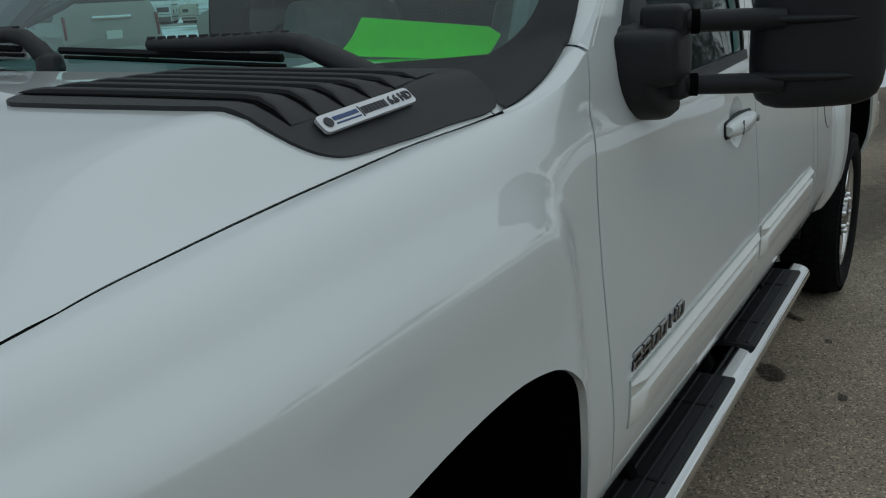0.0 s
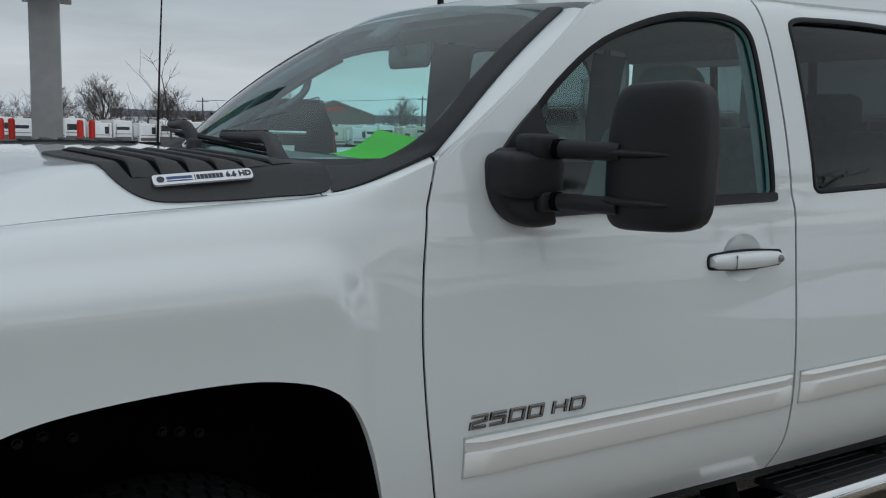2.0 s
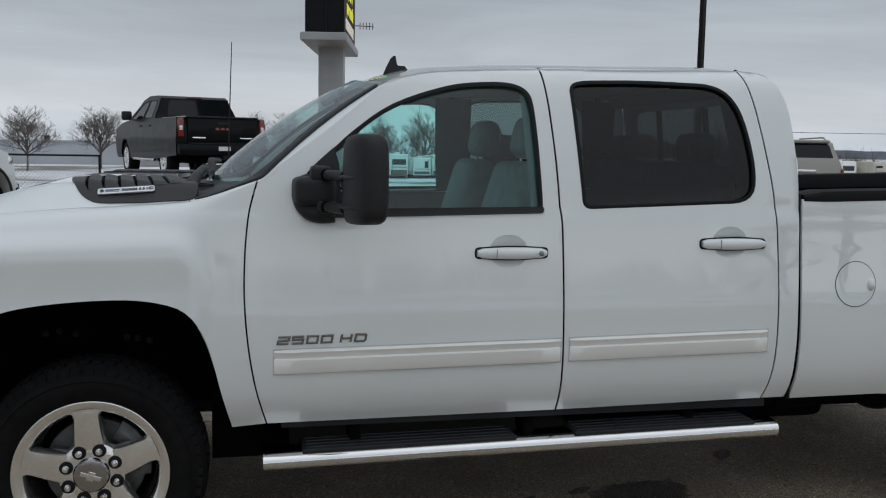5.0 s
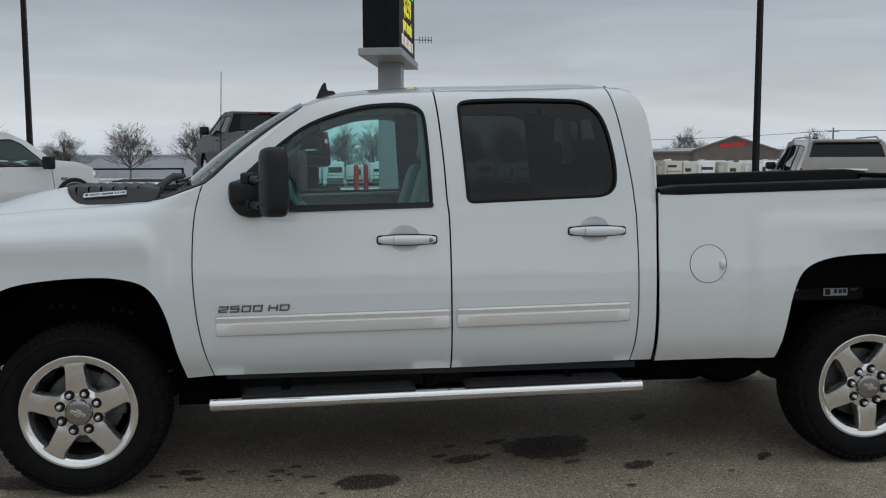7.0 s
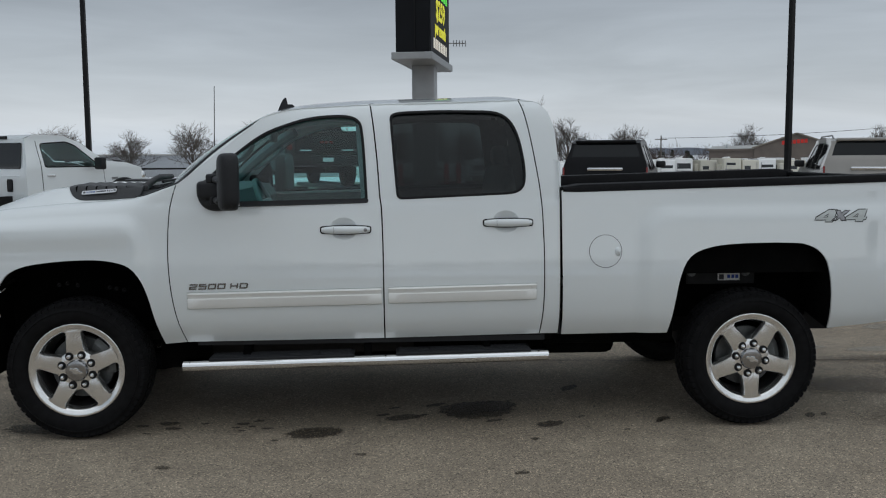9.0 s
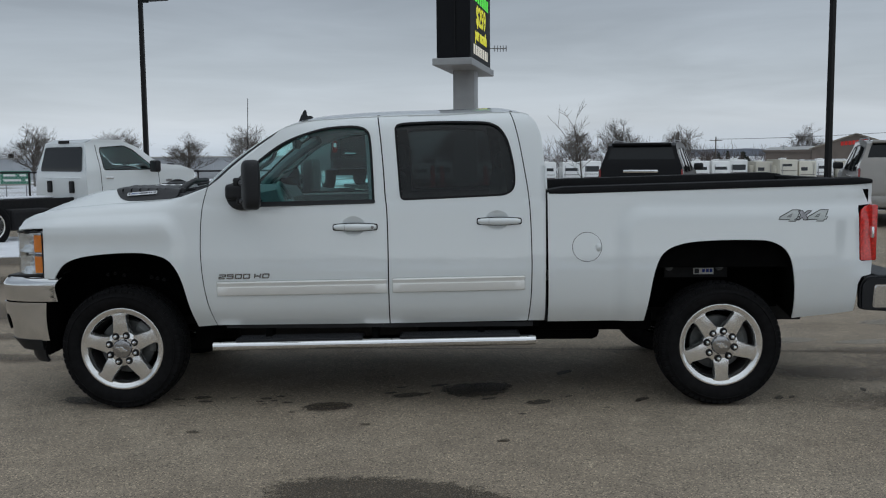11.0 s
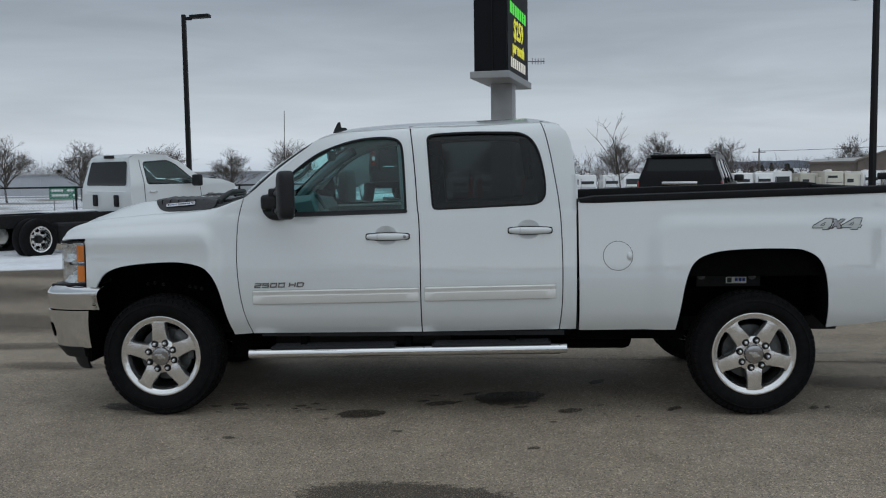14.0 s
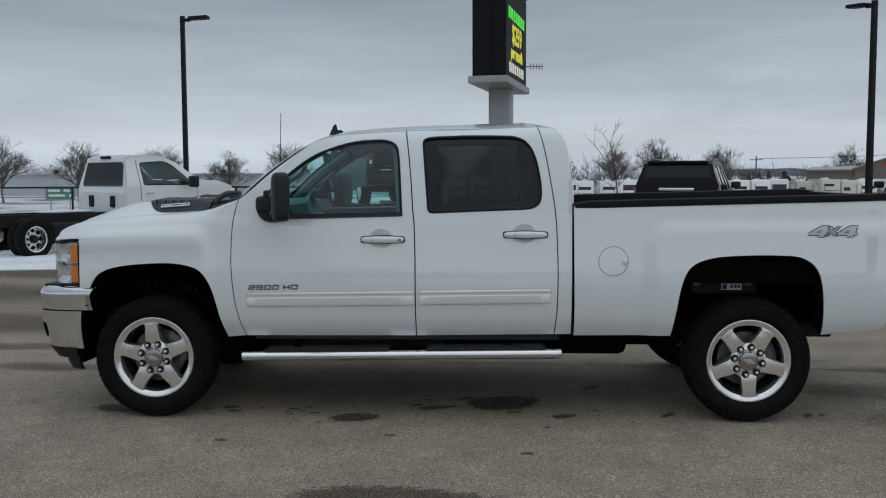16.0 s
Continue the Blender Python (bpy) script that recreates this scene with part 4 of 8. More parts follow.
hood_loop = [(hood_front(y), y) for y in np.linspace(-0.80, 0.80, 33)] + [(x, top_width(x) - 0.0062) for x in np.linspace(-0.58, 0.38, 20)] + [(hood_rear(y), y) for y in np.linspace(0.86, -0.86, 25)] + [(x, -top_width(x) + 0.0062) for x in np.linspace(0.38, -0.58, 20)]
hood = sheet("hood", [hood_loop], lambda x, y: (x, y, hood_height(x, y)), WHITE, truck, (0, 0, 1), step=0.028, edge=0.02, flange=0.03)
for s in (-1, 1):
    # dark rubber under the gap between hood and fender, set high to paint the gap's shade
    bm = bmesh.new()
    rows = [[bm.verts.new((x, s * (top_width(x) + d), top_line(x) - 0.0014)) for d in (-0.009, 0.004)] for x in np.linspace(-0.58, 0.352, 24)]
    for a, b in zip(rows, rows[1:]):
        bm.faces.new((a[0], a[1], b[1], b[0]))
    part("hood_seal", bm, UNDER, truck, smooth=True)
    # dark louvred panel let into the hood
    panel = [(-0.128, 0.390), (-0.114, 0.52), (-0.090, 0.66), (-0.064, 0.758), (-0.030, 0.800), (0.005, 0.819), (0.04, 0.826), (0.12, 0.830), (0.25, 0.846), (0.335, 0.8655), (0.372, 0.866), (0.372, 0.80), (0.325, 0.60), (0.285, 0.44), (0.255, 0.352), (0.05, 0.342), (-0.08, 0.352)]
    loop = rounded([(x, s * y, 0.03) for x, y in panel], steps=3)
    vent = sheet("hood_vent_panel", [loop], lambda x, y: (x, y, hood_height(x, y) + 0.006), GREY_PLASTIC, truck, (0, 0, 1), step=0.02, edge=0.015, flange=0.010, label="dark grey louvred vent panel")
    for k in range(6):
        # a louvre: a near-black strip painting its slot's shade, and behind it a raised lip that runs down to the next
        # slot
        y_in, y_out = 0.346, 0.776 + 0.001 * k
        spine = lambda v, k=k: -0.016 + 0.0572 * k - 0.052 * (1 - v)
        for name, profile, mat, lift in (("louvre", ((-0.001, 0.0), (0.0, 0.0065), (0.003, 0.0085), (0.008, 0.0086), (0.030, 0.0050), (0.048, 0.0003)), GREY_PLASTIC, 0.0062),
                                         ("louvre_slot_shade", ((-0.013, 0.0), (-0.001, 0.0)), UNDER, 0.0075)):
            bm = bmesh.new()
            rows = []
            for i in range(21):
                v = i / 20
                y = y_in + (y_out - y_in) * v
                fade = min(1, (v + 0.01) / 0.10, (1.0 - v + 0.003) / 0.07) ** 0.6
                xx = spine(v)
                if name == "louvre":
                    rows.append([bm.verts.new((xx + dx, s * y, hood_height(xx + dx, s * y) + lift + h * fade)) for dx, h in profile])
                else:
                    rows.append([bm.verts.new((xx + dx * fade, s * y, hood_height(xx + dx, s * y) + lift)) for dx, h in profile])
            for p, q in zip(rows, rows[1:]):
                for j in range(len(profile) - 1):
                    bm.faces.new((p[j], p[j + 1], q[j + 1], q[j]))
            bmesh.ops.recalc_face_normals(bm, faces=bm.faces)
            if sum(f.normal.z for f in bm.faces) < 0:
                bmesh.ops.reverse_faces(bm, faces=bm.faces)
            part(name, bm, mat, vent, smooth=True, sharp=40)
    # engine badge on the outer flank
    a = Vector((0.022, s * 0.791, hood_height(0.022, s * 0.791) + 0.011))
    b = Vector((0.214, s * 0.799, hood_height(0.214, s * 0.799) + 0.011))
    along = (b - a).normalized()
    up = (Vector((0.12, s * 0.783, hood_height(0.12, s * 0.783))) - Vector((0.12, s * 0.817, hood_height(0.12, s * 0.817)))).normalized()
    nrm = along.cross(up)
    up = nrm.cross(along).normalized()
    nrm.normalize()
    if s > 0:
        along, nrm = -along, (-along).cross(up)
    m = Matrix((( along.x, up.x, nrm.x, 0), (along.y, up.y, nrm.y, 0), (along.z, up.z, nrm.z, 0), (0, 0, 0, 1)))
    m.translation = (a + b) / 2
    bm = bmesh.new()
    loop = rounded([(-0.100, -0.0135, 0.008), (0.100, -0.0135, 0.008), (0.100, 0.0135, 0.008), (-0.100, 0.0135, 0.008)])
    f = bm.faces.new([bm.verts.new((x, y, 0.0)) for x, y in loop])
    ext = bmesh.ops.extrude_face_region(bm, geom=[f])
    bmesh.ops.translate(bm, verts=[v for v in ext["geom"] if isinstance(v, bmesh.types.BMVert)], vec=(0, 0, 0.005))
    bmesh.ops.recalc_face_normals(bm, faces=bm.faces)
    bm.transform(m)
    plate = part("engine_badge", bm, PLATE, truck, "silver badge plate with engine lettering")
    lettering("badge_letters", "6.6 HD", 0.0185, m @ pose(0.071, 0, 0.006), INK, plate, 0.0006, 0.95, bold=0.0006)
    for name, w, h, x, y, mat in (("badge_bar", 0.050, 0.0060, -0.048, 0.0025, INK_BLUE), ("badge_bar", 0.050, 0.0020, -0.048, -0.0055, INK_BLUE), ("badge_rule", 0.0012, 0.018, -0.0175, 0, INK)):
        bm = box((w, h, 0.001), (x, y, 0.0056))
        bm.transform(m)
        part(name, bm, mat, plate)
    for k in range(7):
        bm = box((0.0066, 0.0118, 0.001), (-0.0110 + 0.0078 * k, 0, 0.0056))
        bm.transform(m)
        part("badge_bar", bm, INK, plate)
    bm = bmesh.new()
    bmesh.ops.create_cone(bm, segments=20, radius1=0.0075, radius2=0.0075, depth=0.001, cap_ends=True, matrix=Matrix.Translation((-0.085, 0, 0.0062)))
    bm.transform(m)
    part("badge_disc", bm, INK, plate)

# cowl and windshield
def shield(u, v):
    """The windshield: u from -1 to 1 across, v from 0 at the cowl to 1 at the roof."""
    u2 = u * u
    xb, yb, zb = 0.36 + 0.235 * u2, 0.885 * u, 1.415 + 0.030 * u2
    xt, yt, zt = 1.015 + 0.045 * u2, 0.720 * u, 1.880 - 0.062 * u2
    k = 4 * v * (1 - v)
    return (xb + (xt - xb) * v - 0.030 * k * (1 - 0.5 * u2), yb + (yt - yb) * v + 0.012 * k * u, zb + (zt - zb) * v + 0.020 * k)


full = rounded([(-1, 0, 0.05), (1, 0, 0.05), (1, 1, 0.05), (-1, 1, 0.05)])
clear_zone = rounded([(-0.965, 0.004, 0.18), (-0.45, 0.010, 0.1), (0.45, 0.010, 0.1), (0.965, 0.004, 0.18), (0.925, 0.94, 0.08), (-0.925, 0.94, 0.08)], steps=10)
windshield = sheet("windshield", [full], shield, GLASS_SHIELD, truck, (-1, 0, 1), step=0.08, edge=0.06, flange=0, label="green-tinted windshield glass")


def shield_in(u, v, d=-0.004):
    p = Vector(shield(u, v))
    return tuple(p + Vector((-0.55, 0, 0.83)) * d)


sheet("frit_band", [full, clear_zone], shield_in, FRIT, windshield, (-1, 0, 1), step=0.06, edge=0.04, flange=0)
for s in (-1, 1):
    # white pillar skin between the glass edge and the door frame
    loop = [(v, 0.0) for v in np.linspace(0, 1, 24)] + [(v, 1.0) for v in np.linspace(1, 0, 24)]

    def pillar(v, w, s=s):
        g = Vector(shield(s * 0.994, max(v, 0.03)))
        x = 0.602 + (1.05 - 0.602) * v
        z = 1.460 + (1.815 - 1.460) * v
        d = Vector((x + 0.006, s * (body_side(x + 0.006, z - 0.006) + 0.0012), z - 0.006))
        # a gentle swell between the door frame and the glass
        c = (g + d) / 2 + Vector((-0.35, s * 0.45, 0.40)) * 0.5 * (g - d).length * 0.55
        return tuple(g * (1 - w) ** 2 + c * 2 * w * (1 - w) + d * w * w)
    sheet("pillar_skin", [loop], pillar, WHITE, truck, (-0.4, s, 0.6), step=0.07, edge=0.05, flange=0)
# cowl: black plastic tray between hood and glass
def cowl_point(u, w):
    g = Vector(shield(u, 0.02))
    hx = hood_rear(0.885 * u) - 0.03
    h = Vector((hx, 0.875 * u, hood_height(hx, 0.85 * u) - 0.022))
    q = h.lerp(g, w)
    q.z -= 0.020 * math.sin(w * math.pi)
    return tuple(q)


sheet("cowl", [[(u, 0.0) for u in np.linspace(-1, 1, 40)] + [(u, 1.0) for u in np.linspace(1, -1, 40)]], cowl_point, BLACK_PLASTIC, truck, (0, 0, 1), step=0.05, edge=0.05, flange=0.01)


def lip_edge(x, s):
    """Inner edge of the white lip on top of the fender, beside the windshield."""
    return Vector((x, s * (0.8765 + 0.013 * math.sin(math.pi * min(max((x - 0.36) / 0.22, 0), 1))), top_line(x) + 0.003 + 0.006 * smoothstep(0.36, 0.5, x)))


def fender_lip(s):
    """White metal that rolls from the fender's upper edge in to the black surround."""
    bm = bmesh.new()
    for x0, x1, n in ((0.350, 0.5765, 22), (0.5825, 0.612, 5)):
        rows = []
        for k in range(n + 1):
            x = x0 + (x1 - x0) * k / n
            y, z = fender_point(min(x, 0.60), 1.45)
            e, c = Vector((x, s * (y + 0.0006), z - 0.002)), lip_edge(min(x, 0.60), s)
            if x > 0.58:
                c.x = x
                e = Vector((x, s * body_side(x, 1.450), 1.450))
            m = Vector((x, e.y * 0.55 + c.y * 0.45, max(e.z, c.z) + 0.003))
            rows.append([bm.verts.new(e * (1 - w) ** 2 + m * 2 * w * (1 - w) + c * w * w + Vector((0.016 * w * (x - 0.35) / 0.23, 0, 0))) for w in np.linspace(0, 1, 7)])
        for a, b in zip(rows, rows[1:]):
            for k in range(6):
                bm.faces.new((a[k], a[k + 1], b[k + 1], b[k]))
    bmesh.ops.recalc_face_normals(bm, faces=bm.faces)
    for f in bm.faces:
        if f.normal.z < 0:
            f.normal_flip()
    part("fender_lip", bm, WHITE, truck, smooth=True, sharp=50)


def surround(s):
    """The broad black band that runs down the pillar and sweeps round into the cowl."""
    lift = Vector((-0.0022, 0, 0.0034))

    pillar_v = (0.985, 0.8, 0.6, 0.42)

    def pillar_edge(v, w):
        """A point of the white pillar skin, w of the way from the glass to the door frame."""
        g = Vector(shield(s * 0.994, max(v, 0.03)))
        x, z = 0.602 + (1.05 - 0.602) * v, 1.460 + (1.815 - 1.460) * v
        d = Vector((x, s * body_side(x, z), z))
        c = (g + d) / 2 + Vector((-0.35, s * 0.45, 0.40)) * 0.275 * (g - d).length
        return g * (1 - w) ** 2 + c * 2 * w * (1 - w) + d * w * w + Vector((-0.002, s * 0.002, 0.003))
    outer_a = [pillar_edge(v, 0.24) for v in pillar_v]
    inner_a = [Vector(shield(s * (0.940 - 0.007 * (1 - v)), v)) + lift for v in pillar_v]
    outer_b = [outer_a[-1]] + [pillar_edge(v, w) for v, w in ((0.30, 0.24), (0.20, 0.22), (0.12, 0.17), (0.06, 0.08))] + [lip_edge(x, s) + Vector((0, s * 0.003, 0.004)) for x in (0.578, 0.545, 0.50, 0.45, 0.40, 0.362)]
    inner_b = [inner_a[-1]]
    for q in np.linspace(0.08, 1, 8):
        u = (1 - q) ** 2 * 0.936 + 2 * q * (1 - q) * 0.988 + q * q * 0.68
        v = (1 - q) ** 2 * 0.42 + 2 * q * (1 - q) * -0.085 + q * q * -0.015
        inner_b.append(Vector(shield(s * u, v)) + lift)
    inner_b.append(Vector(shield(s * 0.58, -0.01)) + lift)

    def run(points, n):
        """n + 1 evenly spaced points on a smooth curve."""
        c = []
        for k in range(len(points) - 1):
            p0, p1, p2, p3 = points[max(k - 1, 0)], points[k], points[k + 1], points[min(k + 2, len(points) - 1)]
            for i in range(10):
                t = i / 10
                c.append(0.5 * (2 * p1 + (p2 - p0) * t + (2 * p0 - 5 * p1 + 4 * p2 - p3) * t * t + (3 * p1 - p0 - 3 * p2 + p3) * t ** 3))
        c.append(points[-1])
        d = np.concatenate(([0], np.cumsum([(b - a).length for a, b in zip(c, c[1:])])))
        out = []
        for at in np.linspace(0, d[-1], n + 1):
            k = min(max(int(np.searchsorted(d, at)) - 1, 0), len(c) - 2)
            out.append(c[k].lerp(c[k + 1], (at - d[k]) / max(d[k + 1] - d[k], 1e-9)))
        return out
    outer = run(outer_a, 16)[:-1] + run(outer_b, 30)
    inner = run(inner_a, 16)[:-1] + run(inner_b, 30)
    bm = bmesh.new()
    rows = []
    for o, q in zip(outer, inner):
        row = [bm.verts.new(o + Vector((0.003, 0, -0.016)))]
        for w in (0.0, 0.06, 0.2, 0.4, 0.6, 0.8, 0.95, 1.0):
            rise = 0.006 * min(1, w / 0.1) * min(1, (1 - w) / 0.2)
            row.append(bm.verts.new(o.lerp(q, w) + Vector((-0.4, s * 0.2, 0.8)) * rise))
        rows.append(row)
    for a, b in zip(rows, rows[1:]):
        for k in range(len(a) - 1):
            bm.faces.new((a[k], a[k + 1], b[k + 1], b[k]))
    bmesh.ops.recalc_face_normals(bm, faces=bm.faces)
    if sum(f.normal.z * f.calc_area() for f in bm.faces) < 0:
        bmesh.ops.reverse_faces(bm, faces=bm.faces)
    part("windshield_surround", bm, BLACK_PLASTIC, truck, "black surround along pillar and cowl", smooth=True, sharp=50)


for s in (-1, 1):
    fender_lip(s)
    surround(s)
for k in range(14):
    y = -0.62 + 1.0 * k / 13
    u = y / 0.885
    p, q = Vector(cowl_point(u, 0.18)), Vector(cowl_point(u, 0.70))
    part("cowl_slat", box(((q - p).length, 0.012, 0.012), (p + q) / 2 + Vector((0, 0, 0.008)), rot=(0, -math.degrees(math.atan2(q.z - p.z, q.x - p.x)), 0)), BLACK_PLASTIC, truck)


def wiper(piv, elbow, arm_end, blade_end):
    w = new("wiper")
    w.parent = truck
    tagged(w, "black windshield wiper")
    piv, elbow, arm_end, blade_end = (Vector(p) for p in (piv, elbow, arm_end, blade_end))
    pts = [piv + Vector((0.004, -0.01, -0.02)), piv, piv.lerp(elbow, 0.5) + Vector((0, 0, 0.004)), piv.lerp(elbow, 0.86) + Vector((0, 0, 0.003)), elbow + Vector((0, 0.03, 0.002)), elbow.lerp(arm_end, 0.4), elbow.lerp(arm_end, 0.75), arm_end]
    bm = tube(pts, 0.013, 10, radii=[0.024, 0.024, 0.020, 0.018, 0.017, 0.015, 0.013, 0.011])
    part("wiper_arm", bm, GREY_PLASTIC, w, smooth=True, sharp=60)
    part("pivot_cap", tube([piv + Vector((0, 0, -0.03)), piv + Vector((0, 0, 0.010)), piv + Vector((0, 0, 0.020))], 0.028, 16, radii=[0.030, 0.028, 0.018]), GREY_PLASTIC, w, smooth=True, sharp=50)
    first = elbow.lerp(arm_end, 0.12) + Vector((0.012, 0, -0.028))
    blade = [first.lerp(blade_end + Vector((0.004, 0, -0.004)), k / 12) for k in range(13)]
    part("wiper_blade", tube(blade, 0.008, 6), SEAL, w)
    part("blade_edge", tube([p + Vector((0.008, 0, -0.014)) for p in blade], 0.004, 4), SEAL, w)
    n = 13
    for k in range(n):
        p = elbow.lerp(arm_end, 0.06 + 0.92 * k / (n - 1)) + Vector((0, 0, 0.016 - 0.005 * k / n))
        part("arm_tooth", box((0.012, 0.013, 0.008), p, 0.002), GREY_PLASTIC, w)


wiper((0.336, -0.659, 1.425), (0.379, -0.475, 1.482), (0.380, -0.127, 1.480), (0.396, 0.151, 1.474))
wiper((0.400, 0.190, 1.445), (0.387, 0.250, 1.502), (0.420, 0.545, 1.500), (0.492, 0.790, 1.480))

# roof
roof_edge = hermite([(0.98, 1.80), (1.05, 1.826), (1.12, 1.853), (1.22, 1.876), (1.45, 1.893), (1.70, 1.905), (2.10, 1.914), (2.54, 1.926), (2.62, 1.922), (2.69, 1.895)])


def roof_point(x, y):
    e = roof_edge(x)
    half = body_side(min(x, 2.6), e - 0.004) + 0.01
    u = min(1, abs(y) / half)
    rise = 0.050 + 0.012 * smoothstep(1.0, 1.6, x)
    rise *= 1 - 0.55 * smoothstep(2.45, 2.70, x)
    return (x, y, e - 0.004 + rise * (1 - u ** 2.2))


def roof_half(x):
    return body_side(min(x, 2.6), roof_edge(x) - 0.004) + 0.004


roof_loop = [(shield(u, 1.0)[0] - 0.004, shield(u, 1.0)[1]) for u in np.linspace(-0.98, 0.98, 25)] + [(x, roof_half(x)) for x in np.linspace(1.075, 2.67, 40)] + [(x, -roof_half(x)) for x in np.linspace(2.67, 1.075, 40)]
roof = sheet("roof", [roof_loop], roof_point, WHITE, truck, (0, 0, 1), step=0.06, edge=0.04, flange=0.02)
fin_z = roof_point(1.155, -0.452)[2]
bm = prism(rounded([(-0.060, 0.0), (-0.030, 0.045), (0.004, 0.088), (0.022, 0.100), (0.034, 0.097), (0.034, 0.040, 0.010), (0.078, 0.030, 0.010), (0.095, 0.0)]), -0.013, 0.013, bevel=0.004)
bm.transform(Matrix.Translation((1.150, -0.452, fin_z - 0.006)) @ Matrix.Rotation(radians(-11), 4, "Y") @ Matrix.Scale(0.70, 4))
part("roof_antenna", bm, BLACK_PLASTIC, truck, "black shark-fin roof antenna", smooth=True, sharp=40)
# cab back wall with its window, closed below
bm = bmesh.new()
outer = [(-0.90, 0.60), (0.90, 0.60), (0.925, 1.30), (0.86, 1.60), (0.76, 1.875), (-0.76, 1.875), (-0.86, 1.60), (-0.925, 1.30)]


def cab_back(y, z):
    return (2.762 - 0.40 * max(0, z - 1.56) ** 1.5, y, z)


back_window = rounded([(-0.68, 1.42, 0.06), (0.68, 1.42, 0.06), (0.60, 1.80, 0.08), (-0.60, 1.80, 0.08)])
sheet("cab_back", [outer, back_window], cab_back, WHITE, truck, (1, 0, 0), step=0.08, edge=0.06, flange=0)
sheet("rear_glass", [back_window], lambda y, z: (cab_back(y, z)[0] - 0.01, y, z), GLASS_DARK, truck, (1, 0, 0), step=0.1, edge=0.06, flange=0)
for y in (-0.25, 0.25):
    part("slider_bar", box((0.02, 0.025, 0.38), (2.705, y, 1.61), rot=(0, -6, 0)), SEAL, truck)

# bed: inner walls, floor, rail caps, tailgate, tail lamps, rear bumper
for s in (-1, 1):
    part("bed_wall", box((2.06, 0.05, 0.50), (3.815, s * 0.885, 1.155)), UNDER, truck)
    bm = bmesh.new()
    rows = []
    for k in range(22):
        x = 2.786 + (4.872 - 2.786) * k / 21
        z = 1.399 + 0.048 * (x - 2.78) / 2.0
        w = body_side(min(x, 4.75), 1.40) - 0.02 * max(0, (x - 4.7) / 0.17) ** 2
        end = 0.6 if k in (0, 21) else 1.0
        rows.append([bm.verts.new((x, s * yy, z + zz * end)) for yy, zz in ((w + 0.003, -0.012), (w + 0.004, 0.014), (w - 0.006, 0.030), (w - 0.045, 0.037), (w - 0.125, 0.034), (w - 0.135, 0.020), (w - 0.135, -0.05))])
    for a, b in zip(rows, rows[1:]):
        for k in range(6):
            bm.faces.new((a[k], a[k + 1], b[k + 1], b[k]))
    bm.faces.new(rows[0])
    bm.faces.new(rows[-1])
    bmesh.ops.recalc_face_normals(bm, faces=bm.faces)
    part("bed_rail_cap", bm, RAIL_CAP, truck, "black plastic bed rail cap", smooth=True, sharp=40)
    part("bed_corner", box((0.088, 0.010, 0.145), (4.826, s * (body_side(4.83, 1.37) - 0.010), 1.374), 0.003), WHITE, truck)
    # tail lamp
    def lamp_face(x, z, s=s):
        w = body_side(x, z) + 0.006
        return (x, s * w, z)
    lamp_loop = rounded([(4.779, 0.952, 0.015), (4.776, 1.22, 0.06), (4.795, 1.293, 0.05), (4.868, 1.305, 0.01), (4.862, 0.948, 0.02)])
    lamp = sheet("tail_lamp", [lamp_loop], lamp_face, RED_LENS, truck, (0, s, 0), step=0.03, edge=0.02, flange=0.02, label="red tail lamp")
    part("lamp_back", box((0.04, 0.11, 0.36), (4.868, s * (body_side(4.80, 1.1) - 0.050), 1.127), 0.012), RED_LENS, lamp, smooth=True)
    part("reverse_lens", box((0.020, 0.03, 0.075), (4.856, s * (body_side(4.80, 1.1) - 0.002), 1.13), 0.008), LAMP_SILVER, lamp, "clear reversing lens", smooth=True)
    # bumper corner
    bm = prism(rounded([(4.80, 0.625, 0.03), (4.795, 0.80, 0.06), (4.85, 0.842, 0.03), (5.16, 0.842, 0.02), (5.16, 0.60, 0.03)]), s * 0.90, s * 0.955, bevel=0.012)
    part("bumper_end", bm, BLACK_PLASTIC, truck, smooth=True)
    bm = prism(rounded([(4.875, 0.640, 0.02), (4.885, 0.79, 0.02), (5.175, 0.79, 0.02), (5.175, 0.64, 0.02)]), s * 0.945, s * 0.968, bevel=0.008)
    part("bumper_wrap", bm, CHROME, truck, smooth=True)
part("rear_bumper", box((0.16, 1.84, 0.20), (5.09, 0, 0.72), 0.03), CHROME, truck, "chrome rear step bumper", smooth=True)
part("bumper_pad", box((0.24, 1.86, 0.03), (5.04, 0, 0.832), 0.01), BLACK_PLASTIC, truck)
part("tailgate", box((0.06, 1.56, 0.52), (4.86, 0, 1.17), 0.02), WHITE, truck, smooth=True)
part("tailgate_cap", box((0.07, 1.56, 0.03), (4.86, 0, 1.446), 0.008), RAIL_CAP, truck)
part("bed_floor", box((2.06, 1.72, 0.04), (3.815, 0, 0.92)), UNDER, truck)
part("bed_front_wall", box((0.05, 1.80, 0.52), (2.812, 0, 1.15)), UNDER, truck)
# black slab filling the open cab-to-bed gap, painting its shade
part("bed_gap_shade", box((0.008, 1.87, 0.86), (2.772, 0, 0.99)), SEAL, truck)

